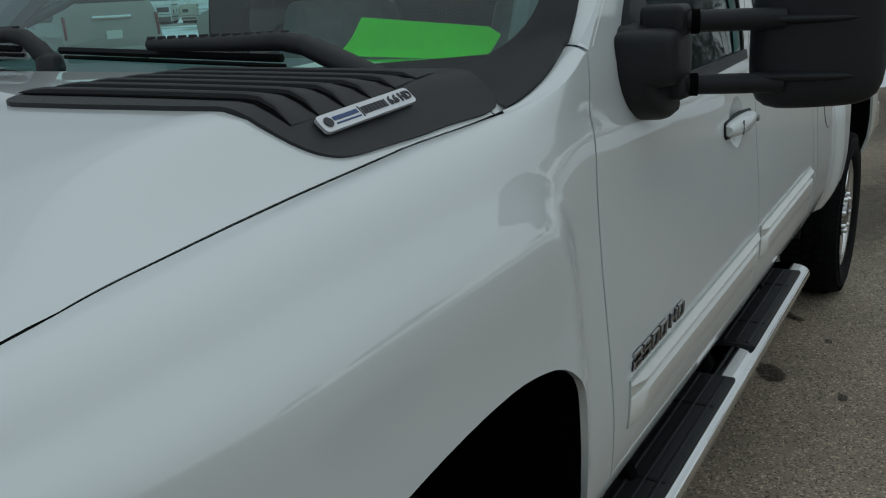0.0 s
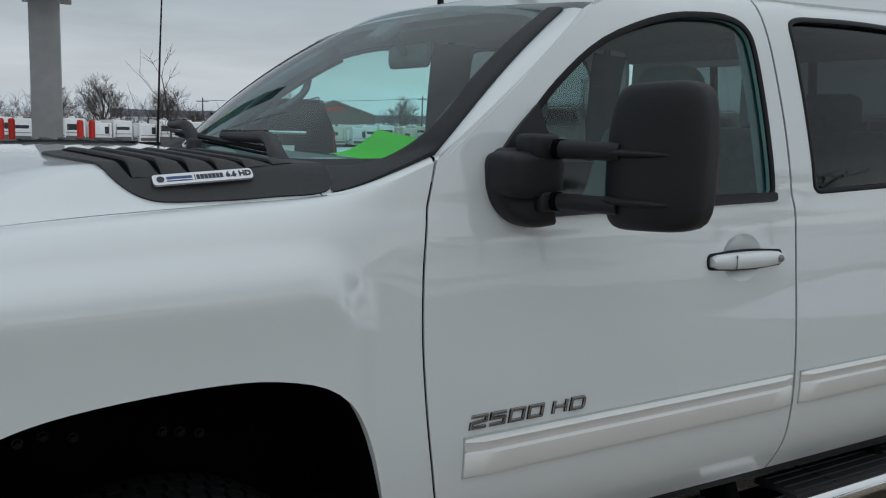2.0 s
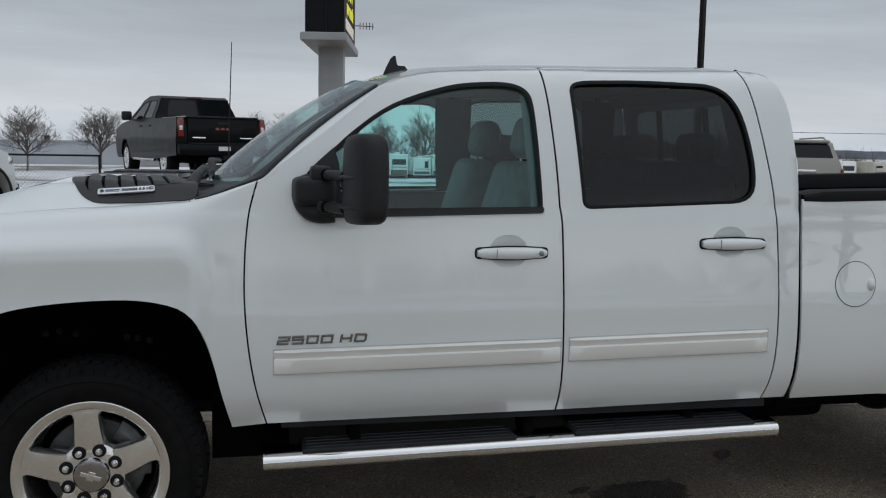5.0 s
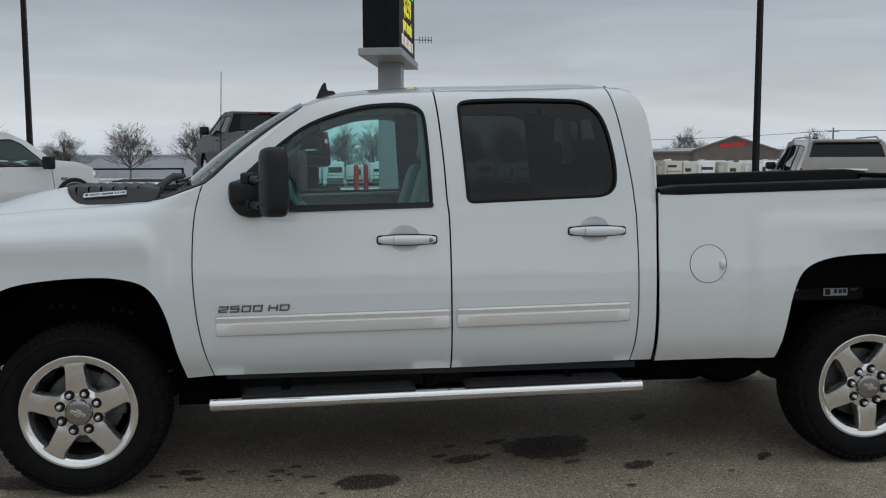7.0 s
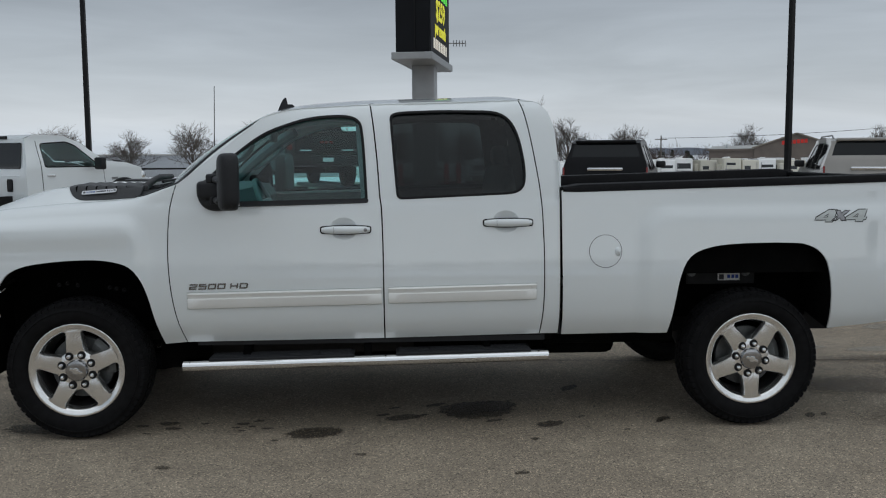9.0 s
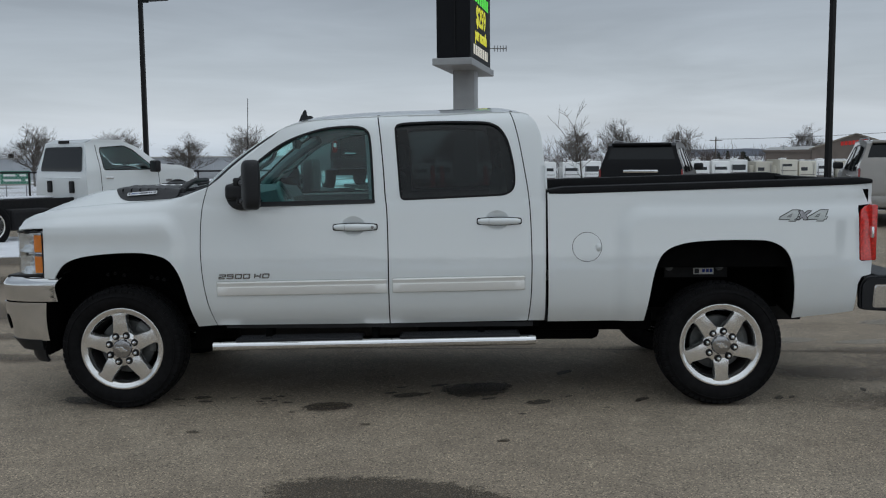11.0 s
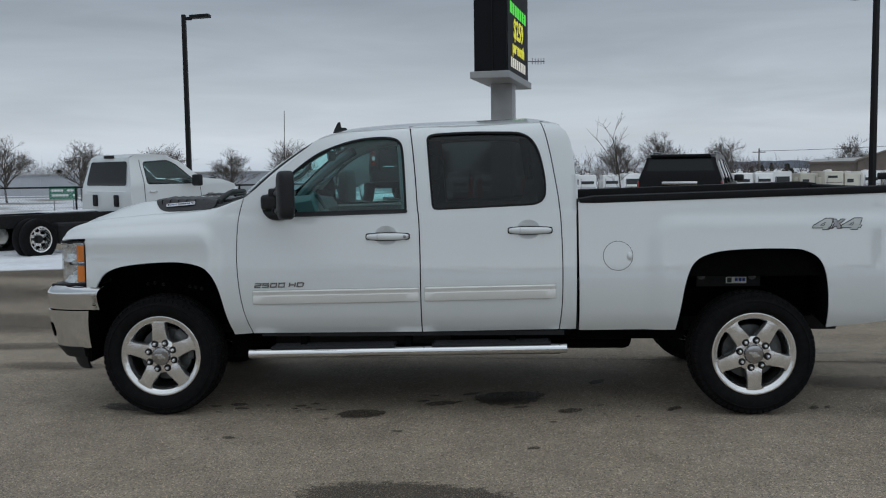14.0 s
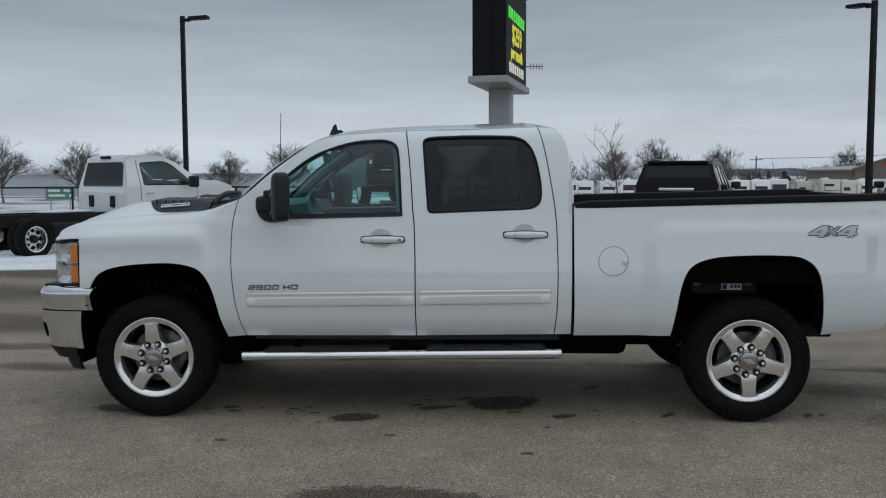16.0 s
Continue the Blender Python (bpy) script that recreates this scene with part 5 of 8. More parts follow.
# wheel houses and underbody
for s in (-1, 1):
    for loop in (front_arch, rear_arch):
        bm = bmesh.new()
        rows = []
        for (x, z) in loop:
            k = fender_point(x, z)[0] if x < 1 else body_side(x, z)
            rows.append([bm.verts.new((x, s * (k - d), z + e)) for d, e in ((0.011, 0.0), (0.045, 0.004), (0.30, 0.05), (0.42, 0.05))])
        for a, b in zip(rows, rows[1:]):
            for k in range(3):
                bm.faces.new((a[k], a[k + 1], b[k + 1], b[k]))
        bmesh.ops.recalc_face_normals(bm, faces=bm.faces)
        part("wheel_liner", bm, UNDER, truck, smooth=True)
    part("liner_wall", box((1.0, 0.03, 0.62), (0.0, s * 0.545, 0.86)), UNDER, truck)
    for x, z in ((-0.215, 0.842), (-0.165, 0.850), (-0.105, 0.838), (0.085, 0.822), (0.125, 0.815), (0.170, 0.806)):
        bm = lathe_y([(0.0, -0.018), (0.007, -0.018), (0.008, -0.005), (0.012, -0.005), (0.013, 0.004)], 12)
        bm.transform(Matrix.Translation((x, s * 0.575, z)) @ (Matrix.Identity(4) if s < 0 else Matrix.Rotation(math.pi, 4, "Z")))
        part("suspension_bolt", bm, FRAME_BLACK, truck, smooth=True, sharp=40)
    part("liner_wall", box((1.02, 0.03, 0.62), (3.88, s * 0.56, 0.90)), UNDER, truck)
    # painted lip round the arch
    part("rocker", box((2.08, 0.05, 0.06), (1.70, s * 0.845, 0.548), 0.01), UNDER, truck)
    part("sill_flange", box((2.02, 0.006, 0.03), (1.68, s * 0.882, 0.535)), BLACK_PLASTIC, truck)
for y in (-0.45, 0.45):
    part("frame_rail", box((4.95, 0.08, 0.16), (2.12, y, 0.56), 0.01), FRAME_BLACK, truck)
    # added dark panel, deep enough to cover the lit ground beyond
    part("frame_shade_panel", box((2.15, 0.06, 0.22), (1.62, y, 0.42), 0.01), FRAME_BLACK, truck)
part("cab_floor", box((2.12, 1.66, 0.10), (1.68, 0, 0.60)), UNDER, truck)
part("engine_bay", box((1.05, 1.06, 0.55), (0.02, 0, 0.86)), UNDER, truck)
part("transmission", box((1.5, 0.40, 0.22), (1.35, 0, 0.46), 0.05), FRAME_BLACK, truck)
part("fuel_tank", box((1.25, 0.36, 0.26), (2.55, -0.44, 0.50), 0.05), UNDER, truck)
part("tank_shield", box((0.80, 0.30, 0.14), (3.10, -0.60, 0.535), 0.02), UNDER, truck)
part("front_axle", tube([(0, -0.74, 0.40), (0, 0.74, 0.40)], 0.05, 12), FRAME_BLACK, truck, smooth=True)
part("rear_axle", tube([(3.904, -0.74, 0.40), (3.904, 0.74, 0.40)], 0.06, 12), FRAME_BLACK, truck, smooth=True)
bm = bmesh.new()
bmesh.ops.create_uvsphere(bm, u_segments=16, v_segments=10, radius=0.19, matrix=Matrix.Translation((3.904, 0, 0.40)))
part("differential", bm, FRAME_BLACK, truck, smooth=True)
part("exhaust", tube([(1.6, 0.35, 0.42), (2.9, 0.40, 0.42), (3.5, 0.55, 0.50), (4.6, 0.62, 0.46)], 0.045, 12), STEEL, truck, smooth=True)
# hitch bracket with its label inside the rear wheel house
bracket = part("hitch_bracket", box((0.42, 0.012, 0.105), (3.80, -0.700, 0.865)), FRAME_BLACK, truck)
for x in (3.62, 3.955):
    bm = lathe_y([(0.0, -0.02), (0.018, -0.02), (0.020, -0.004), (0.027, -0.004), (0.028, 0.004)], 16)
    bm.transform(Matrix.Translation((x, -0.706, 0.885)))
    part("bracket_bolt", bm, BRAKE, bracket, smooth=True)
plate = part("bracket_label", box((0.135, 0.003, 0.042), (3.850, -0.7085, 0.855)), PAPER, truck, "white label with blue lettering")
for x in (3.850, 3.876, 3.900):
    part("label_bar", box((0.019, 0.001, 0.022), (x, -0.7105, 0.858)), BLUE, plate)
part("label_code", box((0.03, 0.001, 0.032), (3.805, -0.7105, 0.855)), INK, plate)

# front: headlamps, grille, bumper
for s in (-1, 1):
    def lens(a, z, s=s):
        # a runs from the wing edge (0) round the corner to the grille (1)
        x = -0.482 - 0.245 * math.sin(min(a, 1) * math.pi / 2) ** 0.8 if a > 0 else -0.482
        y = fender_point(-0.482, 1.0)[0] - 0.005 - 0.32 * max(0, a) ** 2.6 - 0.012 * a
        return (x, s * y, z)
    lens_loop = rounded([(0.01, 0.884, 0.02), (0.95, 0.884, 0.05), (0.95, 1.165, 0.05), (0.01, 1.172, 0.02)])
    lamp = sheet("headlamp", [lens_loop], lens, CLEAR, truck, (-0.6, s, 0), step=0.05, edge=0.04, flange=0, label="clear headlamp with amber side marker")
    deep = lambda a, z, s=s: (lens(a, z)[0] + 0.045, lens(a, z)[1] - s * 0.075, z)
    sheet("reflector", [rounded([(0.115, 0.89, 0.01), (0.95, 0.89, 0.02), (0.95, 1.16, 0.02), (0.115, 1.16, 0.01)])], deep, LAMP_GREY, lamp, (-0.6, s, 0), step=0.05, edge=0.04, flange=0)
    for za, zb in ((0.905, 1.012), (1.040, 1.150)):
        sheet("marker", [rounded([(0.014, za, 0.004), (0.140, za, 0.010), (0.140, zb, 0.010), (0.014, zb, 0.004)])], lambda a, z, s=s: (lens(a, z)[0] + 0.006, lens(a, z)[1] - s * 0.008, z), AMBER, lamp, (-0.6, s, 0), step=0.04, edge=0.02, flange=0.006, label="amber marker lens")
    for zc in (0.957, 1.098):
        def cup(a, z, s=s, zc=zc):
            r = max(abs(a - 0.36) / 0.24, abs(z - zc) / 0.062)
            d = 0.010 + 0.055 * max(0, 1 - r ** 2.2)
            p = lens(a, z)
            return (p[0] + d * 0.55, p[1] - s * d, z)
        sheet("reflector_cup", [rounded([(0.155, zc - 0.060, 0.012), (0.60, zc - 0.060, 0.012), (0.60, zc + 0.060, 0.012), (0.155, zc + 0.060, 0.012)])], cup, LAMP_SILVER, lamp, (-0.6, s, 0), step=0.03, edge=0.02, flange=0)
        bulb = lathe_y([(0.0, -0.022), (0.008, -0.020), (0.011, -0.010), (0.011, 0.006)], 12)
        bulb.transform(Matrix.Translation((-0.600, s * 0.868, zc)) @ Matrix.Diagonal((1, -s, 1, 1)))
        part("bulb", bulb, PLATE, lamp, smooth=True)
    part("lamp_divider", box((0.11, 0.012, 0.018), (-0.555, s * 0.895, 1.0265), 0.004), CHROME, lamp, smooth=True)
    part("lamp_housing", box((0.10, 0.10, 0.27), (-0.545, s * 0.79, 1.025)), LAMP_SILVER, lamp)
    ribbon("lens_rim", lens_loop, lens, 0.009, 0.005, SEAL, lamp, (-0.6, s, 0))
    part("lamp_gasket", box((0.012, 0.05, 0.30), (-0.475, s * 0.915, 1.025)), SEAL, lamp)
grille = part("grille", box((0.05, 1.30, 0.34), (-0.735, 0, 1.02), 0.02), SEAL, truck, "chrome-barred dark grille")
for z, h in ((0.865, 0.03), (1.02, 0.085), (1.175, 0.03)):
    part("grille_bar", box((0.05, 1.34, h), (-0.752, 0, z), 0.012), CHROME, grille, smooth=True)


def bumper_point(a, z):
    """Front bumper skin: a from -1 to 1 across, wrapping back at both ends."""
    k = min(1, abs(a))
    y = 0.955 * math.sin(k * math.pi / 2) ** 0.75 * (1 if a >= 0 else -1)
    x = -0.835 + 0.408 * max(0, (k - 0.55) / 0.45) ** 2.0
    return x, y


def bumper_sheet(z_profile):
    def f(a, v):
        z, d = z_profile(v)
        x, y = bumper_point(a, z)
        return (x + d, y * (1 - d * 0.25), z)
    return f


strip = [(a, 0.0) for a in np.linspace(-1, 1, 50)] + [(a, 1.0) for a in np.linspace(1, -1, 50)]
upper = bumper_sheet(lambda v: (0.715 + 0.158 * v, 0.020 * (1 - v) ** 2 + 0.045 * max(0, v - 0.6) ** 2 / 0.16))
lower = bumper_sheet(lambda v: (0.455 + 0.252 * v, 0.05 * max(0, 1 - v) ** 1.6 + 0.008))
valance = bumper_sheet(lambda v: (0.385 + 0.075 * v, 0.105 - 0.055 * v))
dam = bumper_sheet(lambda v: (0.300 + 0.098 * v, 0.162 + 0.030 * max(0, 1 - v) ** 2.5))
bumper = sheet("front_bumper", [strip], upper, CHROME, truck, (-1, 0, 0.2), step=0.05, edge=0.04, flange=0.008, label="chrome front bumper")
sheet("bumper_lower", [[(a * (0.962 - 0.030 * (1 - v)), v) for a, v in strip]], lower, CHROME, bumper, (-1, 0, 0), step=0.05, edge=0.04, flange=0.006)
sheet("bumper_valance", [[(a * (0.902 - 0.041 * (1 - v)), v) for a, v in strip]], valance, BLACK_PLASTIC, bumper, (-1, 0, 0), step=0.05, edge=0.05, flange=0.02)
sheet("air_dam", [[(a * (0.812 - 0.015 * (1 - v)), v) for a, v in strip]], dam, BLACK_PLASTIC, truck, (-1, 0, 0), step=0.05, edge=0.05, flange=0.02)
for s in (-1, 1):
    # near-black oval laid on the skin, painting the shade of a recess
    hole = [(s * (0.665 + 0.034 * math.cos(a)), 0.46 + 0.20 * math.sin(a)) for a in np.linspace(0, math.tau, 25)[:-1]]
    sheet("fog_recess", [hole], lambda a, v: (lower(a, v)[0] - 0.004, lower(a, v)[1] * 1.004, lower(a, v)[2]), UNDER, bumper, (-1, 0, 0), step=0.03, edge=0.02, flange=0.003)
part("bumper_top", box((0.30, 1.70, 0.02), (-0.63, 0, 0.872), 0.006), BLACK_PLASTIC, bumper)
for s in (-1, 1):
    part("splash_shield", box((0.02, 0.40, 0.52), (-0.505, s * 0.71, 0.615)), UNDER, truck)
    bm = lathe_y([(0.0, 0.0), (0.04, 0.0), (0.05, -0.02)], 20)
    bm.transform(Matrix.Translation((-0.79, s * 0.70, 0.55)) @ Matrix.Rotation(radians(-90), 4, "Z"))
    part("fog_lamp", bm, CHROME, bumper, smooth=True)

# step bars
for s in (-1, 1):
    bar = new("step_bar")
    bar.parent = truck
    tagged(bar, "polished oval step bar with black pads")
    bm = bmesh.new()
    rows = []
    n = 40
    for k in range(n + 1):
        x = 0.600 + 2.100 * k / n
        zc = 0.418 + 0.030 * k / n
        rows.append([bm.verts.new((x, s * (0.905 + 0.085 * math.copysign(abs(math.cos(a)) ** 0.75, math.cos(a))), zc - 0.004 + 0.037 * math.copysign(abs(math.sin(a)) ** 0.8, math.sin(a)))) for a in np.linspace(0, math.tau, 25)[:-1]])
    for a, b in zip(rows, rows[1:]):
        for k in range(24):
            bm.faces.new((a[k], a[(k + 1) % 24], b[(k + 1) % 24], b[k]))
    bm.faces.new(rows[0])
    bm.faces.new(rows[-1])
    bmesh.ops.recalc_face_normals(bm, faces=bm.faces)
    part("step_tube", bm, CHROME, bar, "polished metal tube", smooth=True, sharp=50)
    for x0, x1 in ((0.745, 1.575), (1.815, 2.60)):
        zc = 0.449 + 0.030 * ((x0 + x1) / 2 - 0.6) / 2.1
        pad = part("step_pad", box((x1 - x0, 0.158, 0.018), ((x0 + x1) / 2, s * 0.894, zc), 0.006, rot=(0, -0.8, 0)), BLACK_PLASTIC, bar, "black rubber tread pad", smooth=True)
        for k in range(4):
            part("pad_rib", box((x1 - x0 - 0.03, 0.010, 0.008), ((x0 + x1) / 2, s * (0.840 + 0.036 * k), zc + 0.009), 0.003, rot=(0, -0.8, 0)), BLACK_PLASTIC, bar)
        for k in (0.25, 0.75):
            part("pad_joint", box((0.010, 0.150, 0.006), (x0 + (x1 - x0) * k, s * 0.888, zc + 0.008 + (k - 0.5) * 0.011), rot=(0, -0.8, 0)), SEAL, bar)
    # added strip standing in for sky reflected on the tube top
    part("tube_sheen_strip", box((0.225, 0.130, 0.008), (1.695, s * 0.900, 0.4515), 0.003, rot=(0, -0.8, 0)), STEEL, bar, "added bright strip for the tube's sheen between the pads", smooth=True)
    # added dark panel that covers bright ground behind the front wheel
    part("arch_shade_panel", box((0.30, 0.02, 0.30), (0.56, s * 0.68, 0.50)), UNDER, truck)
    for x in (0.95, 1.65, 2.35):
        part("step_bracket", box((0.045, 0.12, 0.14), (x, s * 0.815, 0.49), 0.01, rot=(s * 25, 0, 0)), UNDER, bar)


# wheels
def tyre_bm():
    prof = [(0.262, 0.075), (0.276, 0.112), (0.300, 0.128), (0.335, 0.132), (0.365, 0.124), (0.385, 0.108), (0.394, 0.09), (0.397, 0.0)]
    return lathe_y([(r, -y) for r, y in prof] + [(r, y) for r, y in prof[::-1][1:]], 96)


def lug_ring():
    bm = bmesh.new()
    n = 60
    for k in range(n):
        a = k * math.tau / n
        for row, (y0, y1, off, dr) in enumerate(((-0.126, -0.078, 0.0, 0.0), (-0.070, -0.028, 0.5, 0.006), (-0.020, 0.020, 0.2, 0.007), (0.028, 0.070, 0.7, 0.006), (0.078, 0.126, 0.0, 0.0))):
            m = Matrix.Rotation(-(a + off * math.tau / n), 4, "Y")
            w = 0.0155 if k % 2 else 0.0145
            r = 0.398 + dr
            sh = 0.014 if row in (0, 4) else 0
            q = [Vector((r if abs(y) < 0.12 else r - sh, y, x)) for x, y in ((-w, y0), (w, y0 + 0.003), (w, y1), (-w, y1 - 0.003))]
            b = [Vector((0.380 if abs(v.y) < 0.12 else 0.366, v.y, v.z * 1.02)) for v in q]
            top = [bm.verts.new(m @ v) for v in q]
            bot = [bm.verts.new(m @ v) for v in b]
            bm.faces.new(top)
            for i in range(4):
                bm.faces.new((top[i], top[(i + 1) % 4], bot[(i + 1) % 4], bot[i]))
    bmesh.ops.recalc_face_normals(bm, faces=bm.faces)
    return bm


def spoke_bm():
    """One broad spoke, its face towards -y, pointing up."""
    bm = bmesh.new()
    rows = []
    for r, w, y, d in ((0.060, 0.058, -0.016, 0.05), (0.105, 0.056, -0.022, 0.055), (0.135, 0.052, -0.026, 0.055), (0.175, 0.048, -0.026, 0.055), (0.205, 0.0460, -0.024, 0.055), (0.219, 0.0475, -0.024, 0.05), (0.228, 0.053, -0.0235, 0.045), (0.234, 0.063, -0.0225, 0.04), (0.240, 0.068, -0.0225, 0.02)):
        rows.append([bm.verts.new((x, yy, math.sqrt(max(r * r - x * x, 1e-6)) if r > 0.2 else r)) for x, yy in
                     ((-w, y + d), (-w, y + 0.012), (-w * 0.87, y + 0.001), (-w * 0.45, y - 0.001), (0, y - 0.0015), (w * 0.45, y - 0.001), (w * 0.87, y + 0.001), (w, y + 0.012), (w, y + d))])
    for a, b in zip(rows, rows[1:]):
        for k in range(8):
            bm.faces.new((a[k], b[k], b[k + 1], a[k + 1]))
    bmesh.ops.recalc_face_normals(bm, faces=bm.faces)
    if sum(f.normal.y for f in bm.faces) > 0:
        bmesh.ops.reverse_faces(bm, faces=bm.faces)
    return bm


def wheel(x, s, turn):
    w = new("wheel")
    w.parent = truck
    w.matrix_world = Matrix.Translation((x, s * 0.855, 0.402)) @ (Matrix.Identity(4) if s < 0 else Matrix.Rotation(math.pi, 4, "Z"))
    tagged(w, "five-spoke polished alloy wheel with all-terrain tyre")
    part("tyre", tyre_bm(), RUBBER, w, "black all-terrain tyre", smooth=True, sharp=50)
    part("tread", lug_ring(), RUBBER, w)
    part("sidewall_ring", lathe_y([(0.345, -0.1305), (0.348, -0.1345), (0.352, -0.1325), (0.354, -0.128)], 96), RUBBER, w, smooth=True)
    rim = part("rim", lathe_y([(0.214, 0.09), (0.222, -0.02), (0.228, -0.082), (0.2305, -0.0925), (0.235, -0.0985), (0.243, -0.1015), (0.253, -0.1060), (0.262, -0.110), (0.269, -0.108), (0.272, -0.100), (0.268, -0.088), (0.262, -0.075)], 96), ALLOY, w, "polished alloy rim", smooth=True, sharp=50)
    part("barrel", lathe_y([(0.221, -0.05), (0.211, 0.0), (0.208, 0.10)], 64), ALLOY_DARK, w, smooth=True)
    for k in range(5):
        bm = spoke_bm()
        bm.transform(Matrix.Rotation(radians(72 * k + turn), 4, "Y") @ Matrix.Translation((0, -0.078, 0)))
        part("spoke", bm, ALLOY, w, smooth=True, sharp=35)
    part("hub_plate", lathe_y([(0.0, -0.100), (0.070, -0.100), (0.106, -0.0985), (0.114, -0.094), (0.118, -0.06)], 48), ALLOY, w, smooth=True, sharp=40)
    part("centre_cap", lathe_y([(0.0, -0.1235), (0.040, -0.1230), (0.056, -0.120), (0.062, -0.113), (0.064, -0.098)], 40), DARK_CHROME, w, "grey metal centre cap", smooth=True)
    bm = box((0.075, 0.003, 0.015), (0, -0.1255, 0.0), 0.002, rot=(0, 20, 0))
    box((0.026, 0.003, 0.034), (0.0, -0.1252, 0.0), 0.002, rot=(0, 20, 0), bm=bm)
    part("cap_emblem", bm, CHROME, w)
    for k in range(8):
        a = radians(45 * k + turn + 22)
        bm = lathe_y([(0.0, -0.126), (0.008, -0.1245), (0.0115, -0.120), (0.0125, -0.106), (0.0135, -0.098)], 12)
        bm.transform(Matrix.Translation((0.090 * math.sin(a), 0, 0.090 * math.cos(a))))
        part("lug_nut", bm, CHROME, w, smooth=True)
        bm = lathe_y([(0.012, -0.1022), (0.0235, -0.1030), (0.0245, -0.1005)], 16)
        bm.transform(Matrix.Translation((0.090 * math.sin(a), 0, 0.090 * math.cos(a))))
        part("lug_seat", bm, SEAL, w)
    part("backing_plate", lathe_y([(0.0, 0.070), (0.20, 0.072), (0.213, 0.085)], 40), UNDER, w, smooth=True)
    part("brake_disc", lathe_y([(0.06, 0.0), (0.175, 0.0), (0.178, 0.004), (0.178, 0.03), (0.06, 0.03)], 48), BRAKE, w, smooth=True, sharp=40)
    bm = bmesh.new()
    rows = []
    for a in np.linspace(-0.60, 0.60, 9):
        c, d = math.cos(a), math.sin(a)
        rows.append([bm.verts.new((r * c, y, r * d)) for r, y in ((0.125, -0.030), (0.165, -0.046), (0.198, -0.030), (0.200, 0.025), (0.125, 0.025))])
    for p, q in zip(rows, rows[1:]):
        for k in range(5):
            bm.faces.new((p[k], p[(k + 1) % 5], q[(k + 1) % 5], q[k]))
    bm.faces.new(rows[0])
    bm.faces.new(rows[-1])
    bmesh.ops.recalc_face_normals(bm, faces=bm.faces)
    bm.transform(Matrix.Rotation(radians(-25), 4, "Y"))
    part("brake_caliper", bm, BRAKE, w, smooth=True, sharp=40)


wheel(0.0, -1, -4)
wheel(3.904, -1, 33)
wheel(0.0, 1, 20)
wheel(3.904, 1, 50)

# badges: squared block characters drawn with a broad stroke
GLYPHS = {
    "2": [([(0.02, 0.93), (0.98, 0.93), (0.98, 0.53), (0.08, 0.42), (0.08, 0.07), (1.0, 0.07)], False)],
    "5": [([(0.98, 0.93), (0.06, 0.93), (0.06, 0.55), (0.94, 0.55), (0.94, 0.07), (0.0, 0.07)], False)],
    "0": [([(0.06, 0.07), (0.94, 0.07), (0.94, 0.93), (0.06, 0.93)], True)],
    "H": [([(0.07, 0.0), (0.07, 1.0)], False), ([(0.93, 0.0), (0.93, 1.0)], False), ([(0.14, 0.5), (0.86, 0.5)], False)],
    "D": [([(0.06, 0.07), (0.86, 0.07), (0.95, 0.22), (0.95, 0.78), (0.86, 0.93), (0.06, 0.93)], True)],
}


def character(name, ch, m, width, height, stroke, depth, mat, parent, lean=0.2, label=""):
    """One raised character: each stroke is a mitred strip with thickness, x along the words, y up, z out."""
    bm = bmesh.new()
    for path, closed in GLYPHS[ch]:
        pts = [Vector((x * width, y * height)) for x, y in path]
        n = len(pts)
        ring = []
        for k, p in enumerate(pts):
            a = pts[k - 1] if closed or k else None
            b = pts[(k + 1) % n] if closed or k < n - 1 else None
            da = (p - a).normalized() if a else (b - p).normalized()
            db = (b - p).normalized() if b else da
            na, nb = Vector((-da.y, da.x)), Vector((-db.y, db.x))
            mid = (na + nb).normalized()
            mid *= stroke / 2 / max(0.45, mid.dot(na))
            ring.append([bm.verts.new((q.x + lean * q.y, q.y, z)) for q, z in ((p + mid, 0.0), (p + mid * 0.72, depth), (p - mid * 0.72, depth), (p - mid, 0.0))])
        pairs = list(zip(ring, ring[1:])) + ([(ring[-1], ring[0])] if closed else [])
        for a, b in pairs:
            for k in range(3):
                bm.faces.new((a[k], a[k + 1], b[k + 1], b[k]))
        if not closed:
            bm.faces.new(ring[0])
            bm.faces.new(ring[-1])
    bmesh.ops.recalc_face_normals(bm, faces=bm.faces)
    bm.transform(m)
    return part(name, bm, mat, parent, label)


badge = new("model_badge")
badge.parent = truck
tagged(badge, "chrome model lettering on the front door")
x = 0.650
for ch, w in (("2", 0.042), ("5", 0.042), ("0", 0.042), ("0", 0.042), (" ", 0.018), ("H", 0.042), ("D", 0.043)):
    if ch != " ":
        base = Matrix.Translation((x, -body_side(x, 0.89) - 0.001, 0.861 + 0.014 * (x - 0.652))) @ Matrix.Rotation(radians(-0.8), 4, "Y") @ FACING_NEAR
        character("letter", ch, base, w, 0.029, 0.0060, 0.006, DARK_CHROME, badge)
        character("letter_base", ch, Matrix.Translation((0, -0.0002, -0.001)) @ base, w, 0.029, 0.0086, 0.003, BADGE_DARK, badge)
    x += w + 0.011 if ch != " " else w
decal = new("drive_decal")
decal.parent = truck
tagged(decal, "silver four-wheel-drive decal with a thin dark outline")
